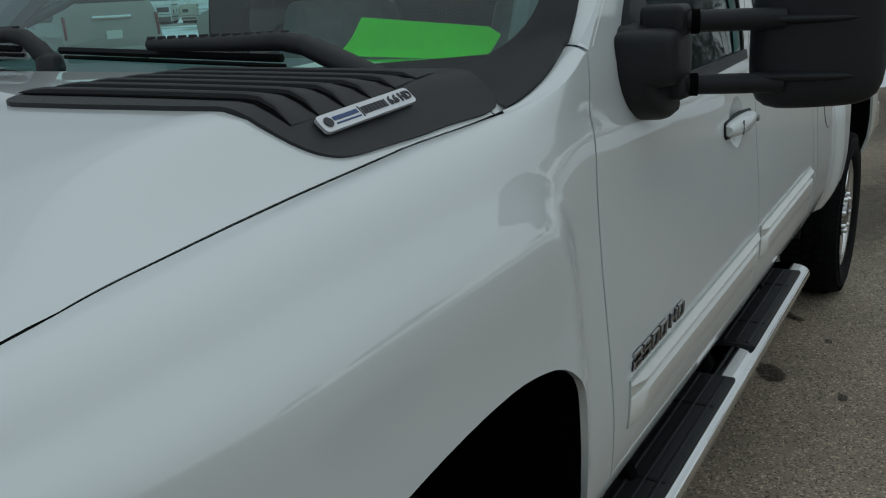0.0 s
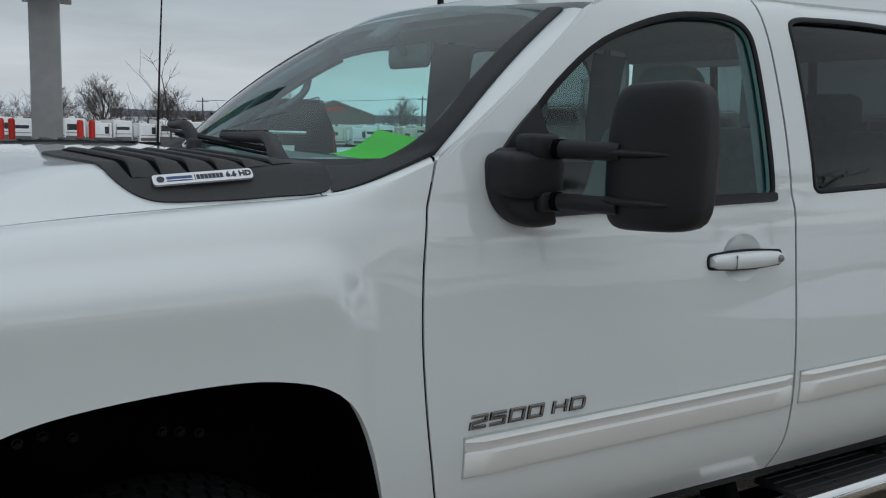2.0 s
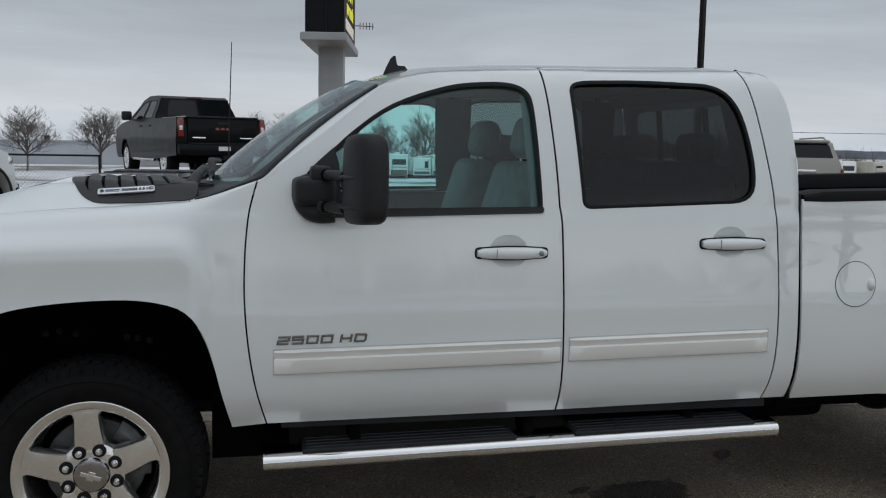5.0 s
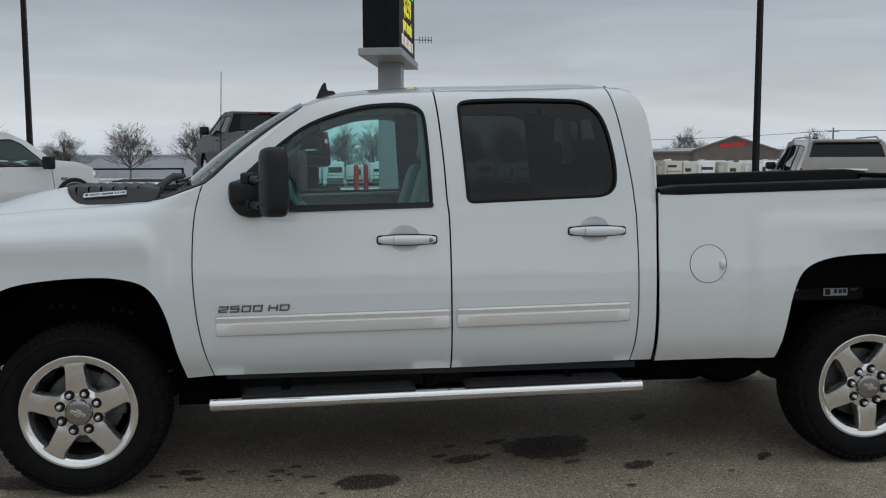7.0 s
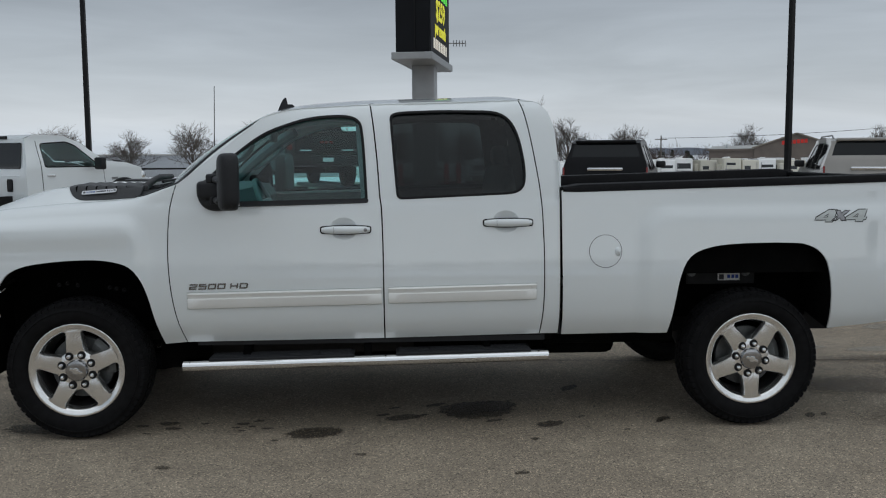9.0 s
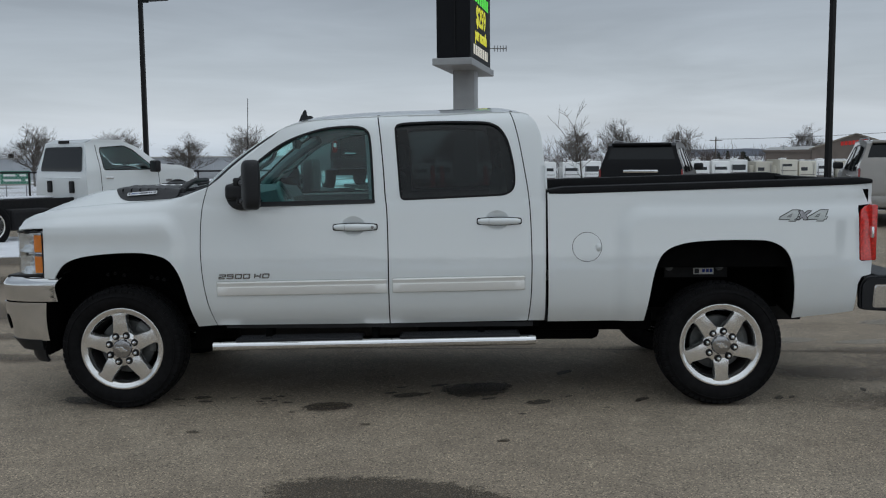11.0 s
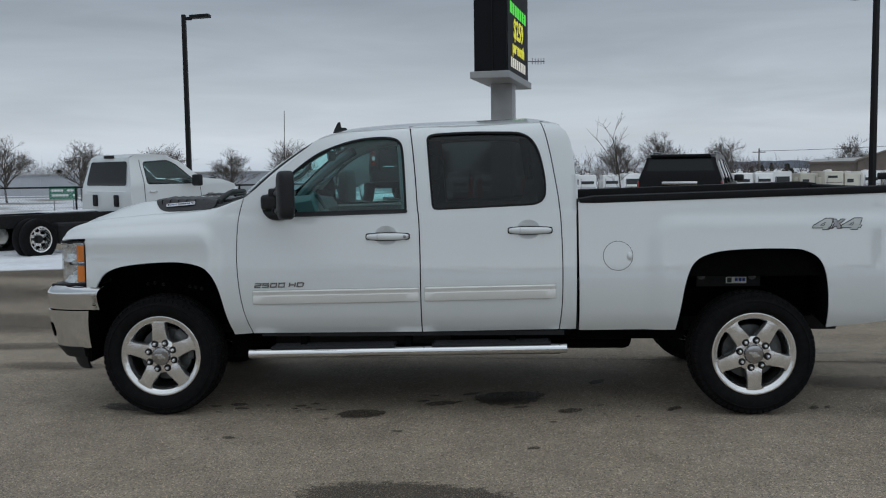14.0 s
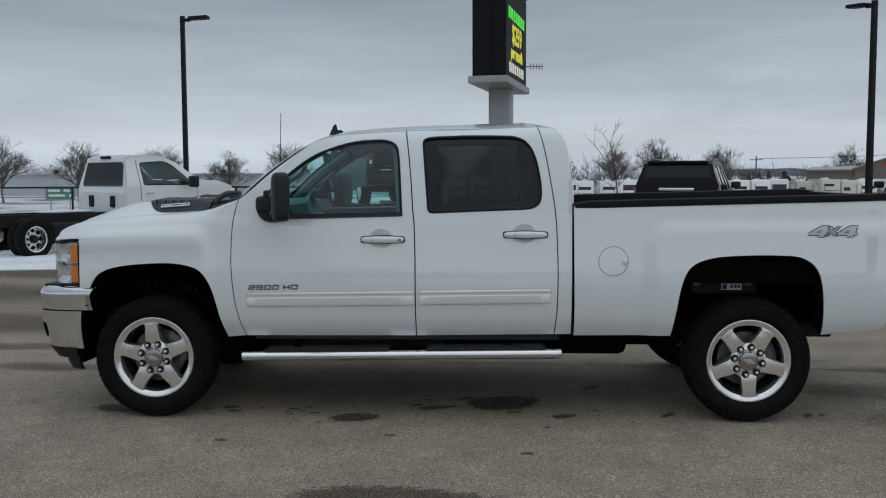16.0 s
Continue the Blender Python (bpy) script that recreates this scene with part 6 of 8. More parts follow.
# block characters as outlines: (outer loop, inner loop)
DECAL_FOUR = ([(0.0, 0.16), (0.0, 0.40), (0.50, 1.0), (0.93, 1.0), (0.93, 0.40), (1.04, 0.40), (1.04, 0.16), (0.93, 0.16), (0.93, 0.0), (0.56, 0.0), (0.56, 0.16)], [(0.36, 0.40), (0.56, 0.40), (0.56, 0.66)])
DECAL_X = ([(0.0, 0.10), (0.34, 0.10), (0.53, 0.32), (0.72, 0.10), (1.06, 0.10), (0.72, 0.52), (1.04, 0.92), (0.70, 0.92), (0.53, 0.72), (0.36, 0.92), (0.02, 0.92), (0.34, 0.52)], None)


def decal_film(x, wide, tall, shape, mat):
    """A printed character lying on the swell of the bed side, with a raised rim along its edges."""
    lean = 0.50

    def at(px, pz):
        return (x + px * wide + lean * pz * tall, 1.205 + pz * tall)
    loops = [[at(*q) for q in lp] for lp in shape if lp]
    sheet("decal_fill", loops, lambda u, v: (u, -body_side(u, v) - 0.0012, v), mat, decal, OUT_L, step=0.03, edge=0.012, flange=0.001)
    for lp in loops:
        ribbon("decal_outline", lp, lambda u, v: (u, -body_side(u, v) - 0.0010, v), 0.0052, 0.0012, BADGE_DARK, decal, OUT_L)


for x, w, shape, mat in ((4.244, 0.120, DECAL_FOUR, DECAL_GREY), (4.341, 0.088, DECAL_X, STEEL), (4.421, 0.120, DECAL_FOUR, DECAL_GREY)):
    decal_film(x, w, 0.072, shape, mat)

# whip aerial on the far front fender
bm = tube([(0.458, 0.862, 1.40), (0.468, 0.846, 1.75), (0.482, 0.828, 2.13)], 0.004, 6, radii=[0.005, 0.0035, 0.0025])
tube([(0.458, 0.862, 1.385), (0.458, 0.862, 1.43)], 0.012, 10, bm=bm)
part("radio_aerial", bm, BLACK_PLASTIC, truck, "thin black whip aerial")

# mirrors: towing mirrors on twin arms
for s in (-1, 1):
    mir = new("door_mirror")
    mir.parent = truck
    tagged(mir, "black extended towing mirror on twin arms")
    foot = [(0.752, 1.425), (0.748, 1.448)] + curve_loop([(0.746, 1.464), (0.785, 1.510), (0.835, 1.556), (0.862, 1.580)], 4) + [(0.880, 1.52), (0.885, 1.40), (0.885, 1.345), (0.856, 1.338), (0.80, 1.34)]
    sheet("mirror_foot", [foot], lambda x, z, s=s: (x, s * (body_side(x, z) + 0.014), z), BLACK_PLASTIC, mir, (0, s, 0), step=0.03, edge=0.02, flange=0.024)
    plinth = curve_loop([(0.862, 1.305), (0.806, 1.302), (0.758, 1.316), (0.724, 1.348), (0.709, 1.390), (0.711, 1.430), (0.728, 1.462), (0.762, 1.480), (0.862, 1.482)], 5)
    bm = bmesh.new()
    rows = []
    for out_y, k in ((-0.02, 1.0), (0.012, 1.0), (0.030, 0.985), (0.043, 0.94), (0.051, 0.86), (0.055, 0.72), (0.056, 0.4)):
        rows.append([bm.verts.new((0.815 + (x - 0.815) * k, s * (body_side(x, z) + out_y), 1.392 + (z - 1.392) * k)) for x, z in plinth])
    for a, b in zip(rows, rows[1:]):
        for k in range(len(a)):
            bm.faces.new((a[k], a[(k + 1) % len(a)], b[(k + 1) % len(a)], b[k]))
    bm.faces.new(rows[-1])
    bmesh.ops.recalc_face_normals(bm, faces=bm.faces)
    part("mirror_base", bm, BLACK_PLASTIC, mir, smooth=True, sharp=60)
    bm = bmesh.new()
    bmesh.ops.create_cube(bm, size=2)
    bmesh.ops.subdivide_edges(bm, edges=bm.edges, cuts=9, use_grid_fill=True)
    for v in bm.verts:
        p = v.co.copy()
        e = 5.0
        p = p / (abs(p.x) ** e + abs(p.y) ** e + abs(p.z) ** e) ** (1 / e)
        v.co = Vector((0.784 + 0.074 * p.x + 0.008 * (p.y * s), s * (0.968 + 0.058 * p.y * s), 1.421 + 0.052 * p.z))
    part("pivot_housing", bm, BLACK_PLASTIC, mir, smooth=True, sharp=60)
    bm = box((0.072, 0.080, 0.056), (0.806, s * 0.985, 1.484), 0.013, 3)
    part("arm_knuckle", bm, BLACK_PLASTIC, mir, smooth=True, sharp=50)
    bm = box((0.070, 0.085, 0.050), (0.825, s * 0.985, 1.366), 0.013, 3)
    part("arm_knuckle", bm, BLACK_PLASTIC, mir, smooth=True, sharp=50)
    for z, r in ((1.480, 0.0200), (1.367, 0.0185)):
        part("mirror_arm", tube([(0.812, s * 0.99, z), (0.842, s * 1.08, z), (0.875, s * 1.18, z)], r, 14), BLACK_PLASTIC, mir, smooth=True, sharp=60)
        part("arm_collar", tube([(0.824, s * 1.026, z), (0.829, s * 1.040, z)], r + 0.0025, 14), UNDER, mir, smooth=True, sharp=60)
    # housing: rounded upright shell, its front face towards -x, wider at the foot than at the crown
    bm = bmesh.new()
    bmesh.ops.create_cube(bm, size=1)
    bmesh.ops.subdivide_edges(bm, edges=bm.edges, cuts=9, use_grid_fill=True)
    for v in bm.verts:
        p = v.co * 2
        e = 5.5
        r = (abs(p.x) ** e + abs(p.y) ** e + abs(p.z) ** e) ** (1 / e)
        p = p / max(r, 1e-6) * max(abs(p.x), abs(p.y), abs(p.z))
        inner = max(0, p.y * -s)
        hx = 0.064 if p.x < 0 else 0.050
        v.co = Vector((p.x * hx * (1 - 0.12 * p.y * p.y), p.y * 0.117 * (1 - (0.05 + 0.16 * inner) * max(0, p.z) ** 1.3), p.z * 0.1525))
        v.co.x += 0.018 * (v.co.y / 0.117) ** 2 * (1 if v.co.x < 0 else 0.3)
        v.co.z += 0.006 * p.y * s
    place = Matrix.Translation((0.936, s * 1.227, 1.4715)) @ Matrix.Rotation(radians(s * -14), 4, "Z")
    bm.transform(place)
    part("mirror_shell", bm, BLACK_PLASTIC, mir, "black grained mirror housing", smooth=True, sharp=60)
    for z in (1.478, 1.378):
        bm = bmesh.new()
        bmesh.ops.create_uvsphere(bm, u_segments=20, v_segments=10, radius=1)
        bm.transform(Matrix.Translation((0.884, s * 1.205, z)) @ Matrix.Rotation(radians(s * -12), 4, "Z") @ Matrix.Diagonal((0.028, 0.098, 0.011, 1)))
        part("arm_fairing", bm, BLACK_PLASTIC, mir, smooth=True, sharp=60)
    bm = box((0.004, 0.172, 0.25), (0.043, 0, 0), 0.002)
    bm.transform(place)
    part("mirror_glass", bm, CHROME, mir, "mirror glass")

# cabin
cab = new("cabin")
cab.parent = truck
tagged(cab, "dark grey leather cabin")
bm = bmesh.new()
rows = []
for k in range(25):
    u = -1 + 2 * k / 24
    rows.append([bm.verts.new(p) for p in [(shield(u * 0.93, 0.02)[0] + 0.03, 0.80 * u, 1.415), (0.72, 0.80 * u, 1.426), (0.88, 0.80 * u, 1.405), (0.93, 0.80 * u, 1.33), (0.90, 0.80 * u, 1.10), (0.75, 0.80 * u, 0.85)]])
for a, b in zip(rows, rows[1:]):
    for k in range(5):
        bm.faces.new((a[k], a[k + 1], b[k + 1], b[k]))
bmesh.ops.recalc_face_normals(bm, faces=bm.faces)
part("dashboard", bm, INTERIOR, cab, smooth=True, sharp=40)
bm = bmesh.new()
for k in range(32):
    a0, a1 = k * math.tau / 32, (k + 1) * math.tau / 32
    tube([(0, 0.185 * math.cos(a), 0.185 * math.sin(a)) for a in (a0, a1)], 0.016, 8, bm=bm, cap=False)
for a in (0, 180, 270):
    box((0.02, 0.17, 0.035), (0, 0.09 * math.cos(radians(a)), 0.09 * math.sin(radians(a))), 0.005, bm=bm, rot=(a, 0, 0))
box((0.05, 0.13, 0.11), (0.01, 0, 0), 0.02, bm=bm)
bm.transform(Matrix.Translation((1.03, -0.40, 1.29)) @ Matrix.Rotation(radians(-25), 4, "Y"))
part("steering_wheel", bm, SEAT, cab, smooth=True)


def seat(x, y, width, rest=True, name="front_seat"):
    st = part(name, box((0.52, width, 0.16), (x, y, 0.98), 0.05, 3), SEAT, cab, smooth=True)
    bm = box((0.15, width * 0.94, 0.53), (0, 0, 0.265), 0.055, 3)
    for v in bm.verts:
        if v.co.z > 0.40:
            v.co.y *= 0.86
    bm.transform(Matrix.Translation((x + 0.24, y, 1.02)) @ Matrix.Rotation(radians(17), 4, "Y"))
    part("seat_back", bm, SEAT, cab, smooth=True)
    if rest:
        bm = box((0.12, 0.27, 0.19), (0, 0, 0), 0.055, 5)
        for v in bm.verts:
            v.co.y *= 1 - 0.16 * max(0, v.co.z / 0.095)
        bm.transform(Matrix.Translation((x + 0.425, y, 1.635)) @ Matrix.Rotation(radians(10), 4, "Y"))
        part("headrest", bm, SEAT, cab, smooth=True)
        for d in (-0.06, 0.06):
            part("headrest_post", tube([(x + 0.395, y + d, 1.50), (x + 0.41, y + d, 1.57)], 0.007, 8), CHROME, cab)


seat(1.35, -0.40, 0.52)
seat(1.35, 0.40, 0.52)
part("rear_bench", box((0.48, 1.42, 0.16), (2.25, 0, 0.98), 0.04, 3), SEAT, cab, smooth=True)
part("bench_back", box((0.14, 1.42, 0.56), (2.52, 0, 1.26), 0.05, 3, rot=(0, 10, 0)), SEAT, cab, smooth=True)
for y in (-0.42, 0.42):
    part("headrest", box((0.10, 0.26, 0.14), (2.56, y, 1.60), 0.04, 3), SEAT, cab, smooth=True)
# headliner, pillars and inner door skins
sheet("headliner", [[(x, y * 0.95) for x, y in roof_loop]], lambda x, y: (x, y, roof_point(x, y)[2] - 0.045), HEADLINER, cab, (0, 0, -1), step=0.1, edge=0.08, flange=0)
for s in (-1, 1):
    for loop in ([(0.62, 0.62), (1.74, 0.62), (1.74, 1.335), (0.82, 1.32), (0.62, 1.30)], [(1.74, 0.62), (2.66, 0.62), (2.66, 1.36), (1.74, 1.345)]):
        sheet("inner_door", [loop], lambda x, z, s=s: (x, s * (body_side(x, z) - 0.07), z), INTERIOR, cab, (0, -s, 0), step=0.12, edge=0.1, flange=0)
    sheet("inner_pillar", [[(1.628, 1.34), (1.83, 1.34), (1.80, 1.86), (1.592, 1.86)]], lambda x, z, s=s: (x, s * (body_side(x, z) - 0.03), z), INTERIOR, cab, (0, -s, 0), step=0.1, edge=0.1, flange=0)
    sheet("inner_pillar", [[(2.53, 1.36), (2.70, 1.36), (2.66, 1.86), (2.45, 1.87)]], lambda x, z, s=s: (x, s * (body_side(x, z) - 0.05), z), INTERIOR, cab, (0, -s, 0), step=0.1, edge=0.1, flange=0)
    pts = [Vector(shield(s * 0.90, v)) + Vector((0.05, 0, -0.04)) for v in np.linspace(0.02, 0.98, 10)]
    part("inner_pillar", tube(pts, 0.04, 8), INTERIOR, cab, smooth=True)
    grip = [Vector(shield(s * 0.90, v)) + Vector((0.09 + 0.05 * math.sin((v - 0.30) / 0.42 * math.pi), -s * 0.05 * math.sin((v - 0.30) / 0.42 * math.pi), -0.06)) for v in np.linspace(0.30, 0.72, 12)]
    part("grab_handle", tube(grip, 0.014, 8), INTERIOR, cab, smooth=True)
part("rear_header", box((0.06, 1.42, 0.08), (2.615, 0, 1.862), 0.02, rot=(0, -20, 0)), HEADLINER, cab, smooth=True)
bm = box((0.03, 0.25, 0.075), (1.02, -0.02, 1.735), 0.02, 3)
mirror = part("inside_mirror", bm, INTERIOR, cab, smooth=True)
part("mirror_stem", tube([(1.005, -0.02, 1.74), (0.955, -0.02, 1.80), (0.93, -0.02, 1.815)], 0.012, 8), INTERIOR, cab)
part("mirror_pod", box((0.09, 0.10, 0.035), (0.93, -0.02, 1.80), 0.012, rot=(0, -36, 0)), INTERIOR, cab, smooth=True)
part("belt_tower", box((0.05, 0.03, 0.14), (1.70, -0.80, 1.62)), INTERIOR, cab)

# the bright green card and papers on the dashboard
bm = bmesh.new()
rows = []
for k in range(11):
    u = k / 10
    f = Vector((0.571, -0.405, 1.443)).lerp(Vector((0.566, -0.736, 1.435)), u)
    b = Vector((0.728, -0.373, 1.507)).lerp(Vector((0.745, -0.690, 1.480)), u)
    rows.append([f.lerp(b, v) + Vector((0, 0, -0.016 * math.sin(v * math.pi) * (1 - 0.6 * u))) for v in np.linspace(0, 1, 7)])
vs = [[bm.verts.new(p) for p in r] for r in rows]
for a, b in zip(vs, vs[1:]):
    for k in range(6):
        if a is vs[-2] and k == 5:
            bm.faces.new((a[k], a[k + 1], b[k]))
            continue
        bm.faces.new((a[k], a[k + 1], b[k + 1], b[k]))
bmesh.ops.solidify(bm, geom=bm.faces[:], thickness=0.0012)
card = link("window_card", bm, GREEN_SHEET, smooth=True)
tagged(card, "bright green price card lying on the dashboard", "card")
bm = bmesh.new()
box((0.15, 0.36, 0.003), (0.575, -0.545, 1.4285), bm=bm, rot=(0, 0, 12))
papers = link("paper_sheet", bm, PAPER)
tagged(papers, "white paper sheet lying on the dashboard", "paper")

# ---- pylon sign ----
def pylon_sign():
    sign = thing("pylon_sign", "grey steel pylon sign with a lit message board", "sign", pose(1.84, 15.49, 0, 0, 0, -10.9))
    # local x runs across the narrow end, local y along the message board
    part("post", box((0.55, 0.55, 4.0), (0.40, 1.65, 2.0), 0.02), SIGN_GREY, sign, "square grey steel post", smooth=True)
    part("tray", box((0.96, 3.52, 0.17), (0.39, 1.65, 3.86), 0.02), SIGN_GREY, sign)
    part("cabinet", box((0.78, 3.30, 3.9), (0.39, 1.65, 5.89)), SIGN_BLACK, sign, "black sign cabinet")
    part("cabinet_rib", box((0.025, 0.03, 2.3), (0.44, -0.012, 5.1)), POST_BLACK, sign)
    part("top_tray", box((0.90, 3.46, 0.16), (0.39, 1.65, 6.36), 0.02), SIGN_GREY, sign)
    face = part("screen", box((0.02, 3.16, 2.20), (0.790, 1.65, 5.08)), SIGN_BLACK, sign, "black lit message board")
    turn = Matrix.Rotation(radians(90), 4, "Z") @ FACING_NEAR
    for words, z, size, k, mat in (("$259", 5.04, 0.66, 1.12, LED_YELLOW), ("per month", 4.60, 0.42, 1.0, LED_YELLOW)):
        lettering("message", words, size, Matrix.Translation((0.806, 1.65, z)) @ turn, mat, face, 0.003, k, bold=0.014)
    for k in range(8):
        part("message_bar", box((0.003, 0.20, 0.24), (0.802, 0.62 + 0.29 * k, 4.22)), LED_WHITE, face)
    for k in range(7):
        part("message_bar", box((0.003, 0.26, 0.28), (0.802, 0.55 + 0.36 * k, 5.52)), LED_GREEN, face)
    bm = tube([(0.6, 3.1, 4.50), (1.25, 3.28, 4.50)], 0.016, 6)
    for k in range(5):
        tube([(0.93 + 0.075 * k, 3.19 + 0.02 * k, 4.42), (0.93 + 0.075 * k, 3.19 + 0.02 * k, 4.58)], 0.012, 6, bm=bm)
    part("aerial", bm, STEEL, sign)


pylon_sign()


def lamp_post(x, y, h, turn):
    z = ground_height(x, y)
    p = thing("lamp_post", "tall black square lamp post with a flat lamp head", "lamp post", pose(x, y, z, 0, 0, turn), group="lot lamp posts")
    bm = bmesh.new()
    bmesh.ops.create_cone(bm, segments=4, radius1=0.10, radius2=0.085, depth=h, cap_ends=True, matrix=Matrix.Translation((0, 0, h / 2)) @ Matrix.Rotation(radians(45), 4, "Z"))
    part("post", bm, POST_BLACK, p)
    part("arm", box((0.22, 0.08, 0.10), (0.14, 0, h - 0.12), 0.01), POST_BLACK, p)
    part("lamp_head", box((0.62, 0.34, 0.10), (0.52, 0, h - 0.06), 0.03, rot=(0, -3, 0)), POST_BLACK, p, smooth=True)
    part("base", box((0.34, 0.34, 0.06), (0, 0, 0.03), 0.01), POST_BLACK, p)


lamp_post(-7.30, 22.0, 6.55, 0)
lamp_post(12.52, 18.8, 6.2, 118)

# ---- other vehicles ----
def plain_wheel(parent, x, s, half, r, width, silver=ALLOY):
    bm = lathe_y([(r * 0.62, -width / 2 + 0.02), (r * 0.72, -width / 2), (r * 0.92, -width / 2 + 0.01), (r, -width / 2 + 0.04), (r, width / 2 - 0.04), (r * 0.92, width / 2), (r * 0.6, width / 2)], 40)
    side = Matrix.Identity(4) if s < 0 else Matrix.Rotation(math.pi, 4, "Z")
    m = Matrix.Translation((x, s * (half - width / 2), r)) @ side
    bm.transform(m)
    part("tyre", bm, RUBBER, parent, smooth=True, sharp=50)
    bm = lathe_y([(0.0, -width / 2 + 0.03), (r * 0.2, -width / 2 + 0.02), (r * 0.25, -width / 2 + 0.05), (r * 0.52, -width / 2 + 0.045), (r * 0.60, -width / 2 + 0.01), (r * 0.645, -width / 2 + 0.008), (r * 0.66, -width / 2 + 0.03)], 40)
    for k in range(6):
        box((0.06, 0.02, r * 0.36), (r * 0.40 * math.sin(k * math.tau / 6), -width / 2 + 0.03, r * 0.40 * math.cos(k * math.tau / 6)), 0.006, bm=bm, rot=(0, 60 * k, 0))
    bm.transform(m)
    part("rim", bm, silver, parent, smooth=True, sharp=40)


def dish_wheel(parent, x, s, half, r, width):
    """Truck wheel with a deep dished steel rim, hand holes and a hub."""
    side = Matrix.Identity(4) if s < 0 else Matrix.Rotation(math.pi, 4, "Z")
    m = Matrix.Translation((x, s * (half - width / 2), r)) @ side
    e = -width / 2
    bm = lathe_y([(r * 0.62, e + 0.02), (r * 0.72, e), (r * 0.92, e + 0.01), (r, e + 0.04), (r, -e - 0.04), (r * 0.92, -e), (r * 0.6, -e)], 40)
    bm.transform(m)
    part("tyre", bm, RUBBER, parent, smooth=True, sharp=50)
    bm = lathe_y([(0.0, e + 0.150), (r * 0.40, e + 0.150), (r * 0.47, e + 0.120), (r * 0.52, e + 0.055), (r * 0.57, e + 0.012), (r * 0.64, e + 0.008), (r * 0.655, e + 0.03)], 40)
    bm.transform(m)
    rim = part("rim", bm, ALLOY, parent, smooth=True, sharp=40)
    for k in range(8):
        a = k * math.tau / 8
        # near-black disc on the closed dish, painting the dark inside a hole
        bm = lathe_y([(0.0, e + 0.128), (0.030, e + 0.128), (0.032, e + 0.150)], 12)
        bm.transform(m @ Matrix.Translation((r * 0.41 * math.cos(a), 0, r * 0.41 * math.sin(a))))
        part("hand_hole", bm, UNDER, rim)
        bm = lathe_y([(0.0, e + 0.110), (0.013, e + 0.112), (0.014, e + 0.150)], 8)
        a += 0.39
        bm.transform(m @ Matrix.Translation((r * 0.27 * math.cos(a), 0, r * 0.27 * math.sin(a))))
        part("lug_nut", bm, CHROME, rim)
    bm = lathe_y([(0.0, e + 0.030), (0.060, e + 0.034), (0.072, e + 0.05), (0.075, e + 0.150)], 20)
    bm.transform(m)
    part("hub", bm, FRAME_BLACK, rim, smooth=True, sharp=40)


def shell(outline, half, belt, roof, tuck, arches, bm=None, inset=0.0):
    """A vehicle body: its side outline drawn out to both sides, leaning in above the belt line."""
    loop = dense(outline, 0.12)
    bm = bmesh.new()

    def w(x, z):
        k = smoothstep(belt - 0.02, roof, z)
        low = 0.05 * (1 - smoothstep(0.3, 0.62, z))
        return half - tuck * k ** 0.9 - low - inset - 0.035 * smoothstep(0.86, belt, z) + 0.012 * smoothstep(0.70, 0.84, z)
    rings = []
    for s in (-1, 1):
        edge = [bm.verts.new((x, s * (w(x, z) - 0.05), z)) for x, z in loop]
        rings.append(edge)
    sides = []
    for s in (-1, 1):
        holes = [[(ax + ar * math.cos(a), az + ar * math.sin(a)) for a in np.linspace(0, math.tau, 25)[:-1]] for ax, az, ar in arches]
        sides.append((s, holes))
    n = len(loop)
    for k in range(n):
        a, b = rings
        bm.faces.new((a[k], a[(k + 1) % n], b[(k + 1) % n], b[k]))
    bmesh.ops.recalc_face_normals(bm, faces=bm.faces)
    return bm, w


def cut_arches(outline, arches):
    """The side outline with wheel arches bitten out of its lower edge."""
    low = min(z for _, z in outline)
    out = []
    n = len(outline)
    for k in range(n):
        a, b = outline[k], outline[(k + 1) % n]
        out.append(a)
        if abs(a[1] - low) < 0.12 and abs(b[1] - low) < 0.12:
            run = [(ax, az, ar) for ax, az, ar in arches if min(a[0], b[0]) < ax < max(a[0], b[0])]
            run.sort(key=lambda q: q[0], reverse=b[0] < a[0])
            for ax, az, ar in run:
                zl = a[1]
                t = math.asin(max(-1, min(1, (zl - az) / ar)))
                angles = np.linspace(math.pi - t, t, 15)
                if b[0] < a[0]:
                    angles = angles[::-1]
                out += [(ax + ar * math.cos(q), az + ar * math.sin(q)) for q in angles]
    return out


def vehicle(name, label, category, m, paint, outline, half, belt, roof, tuck, arches, windows, wheels, extras, pane=GLASS_DARK):
    v = thing(name, label, category, m)
    loop = cut_arches(outline, arches)
    bm, w = shell(loop, half, belt, roof, tuck, arches)
    part("body", bm, paint, v, smooth=True, sharp=30)
    for s in (-1, 1):
        sheet("body_side", [loop] + [rounded(win, 0.06) for win in windows], lambda x, z, s=s: (x, s * w(x, z), z), paint, v, (0, s, 0.2), step=0.12, edge=0.08, flange=0.05)
        for win in windows:
            sheet("side_window", [rounded(win, 0.06)], lambda x, z, s=s: (x, s * (w(x, z) - 0.008), z), pane, v, (0, s, 0.2), step=0.15, edge=0.08, flange=0)
            ribbon("window_seal", rounded(win, 0.06), lambda x, z, s=s: (x, s * w(x, z), z), 0.022, 0.004, SEAL, v, (0, s, 0.2))
        for x, r in wheels:
            plain_wheel(v, x, s, half - 0.02, r, 0.26)
    part("underbody", box((max(x for x, _ in outline) - min(x for x, _ in outline) - 0.5, half * 1.5, 0.35), ((max(x for x, _ in outline) + min(x for x, _ in outline)) / 2, 0, 0.55)), UNDER, v)
    extras(v, w)
    return v


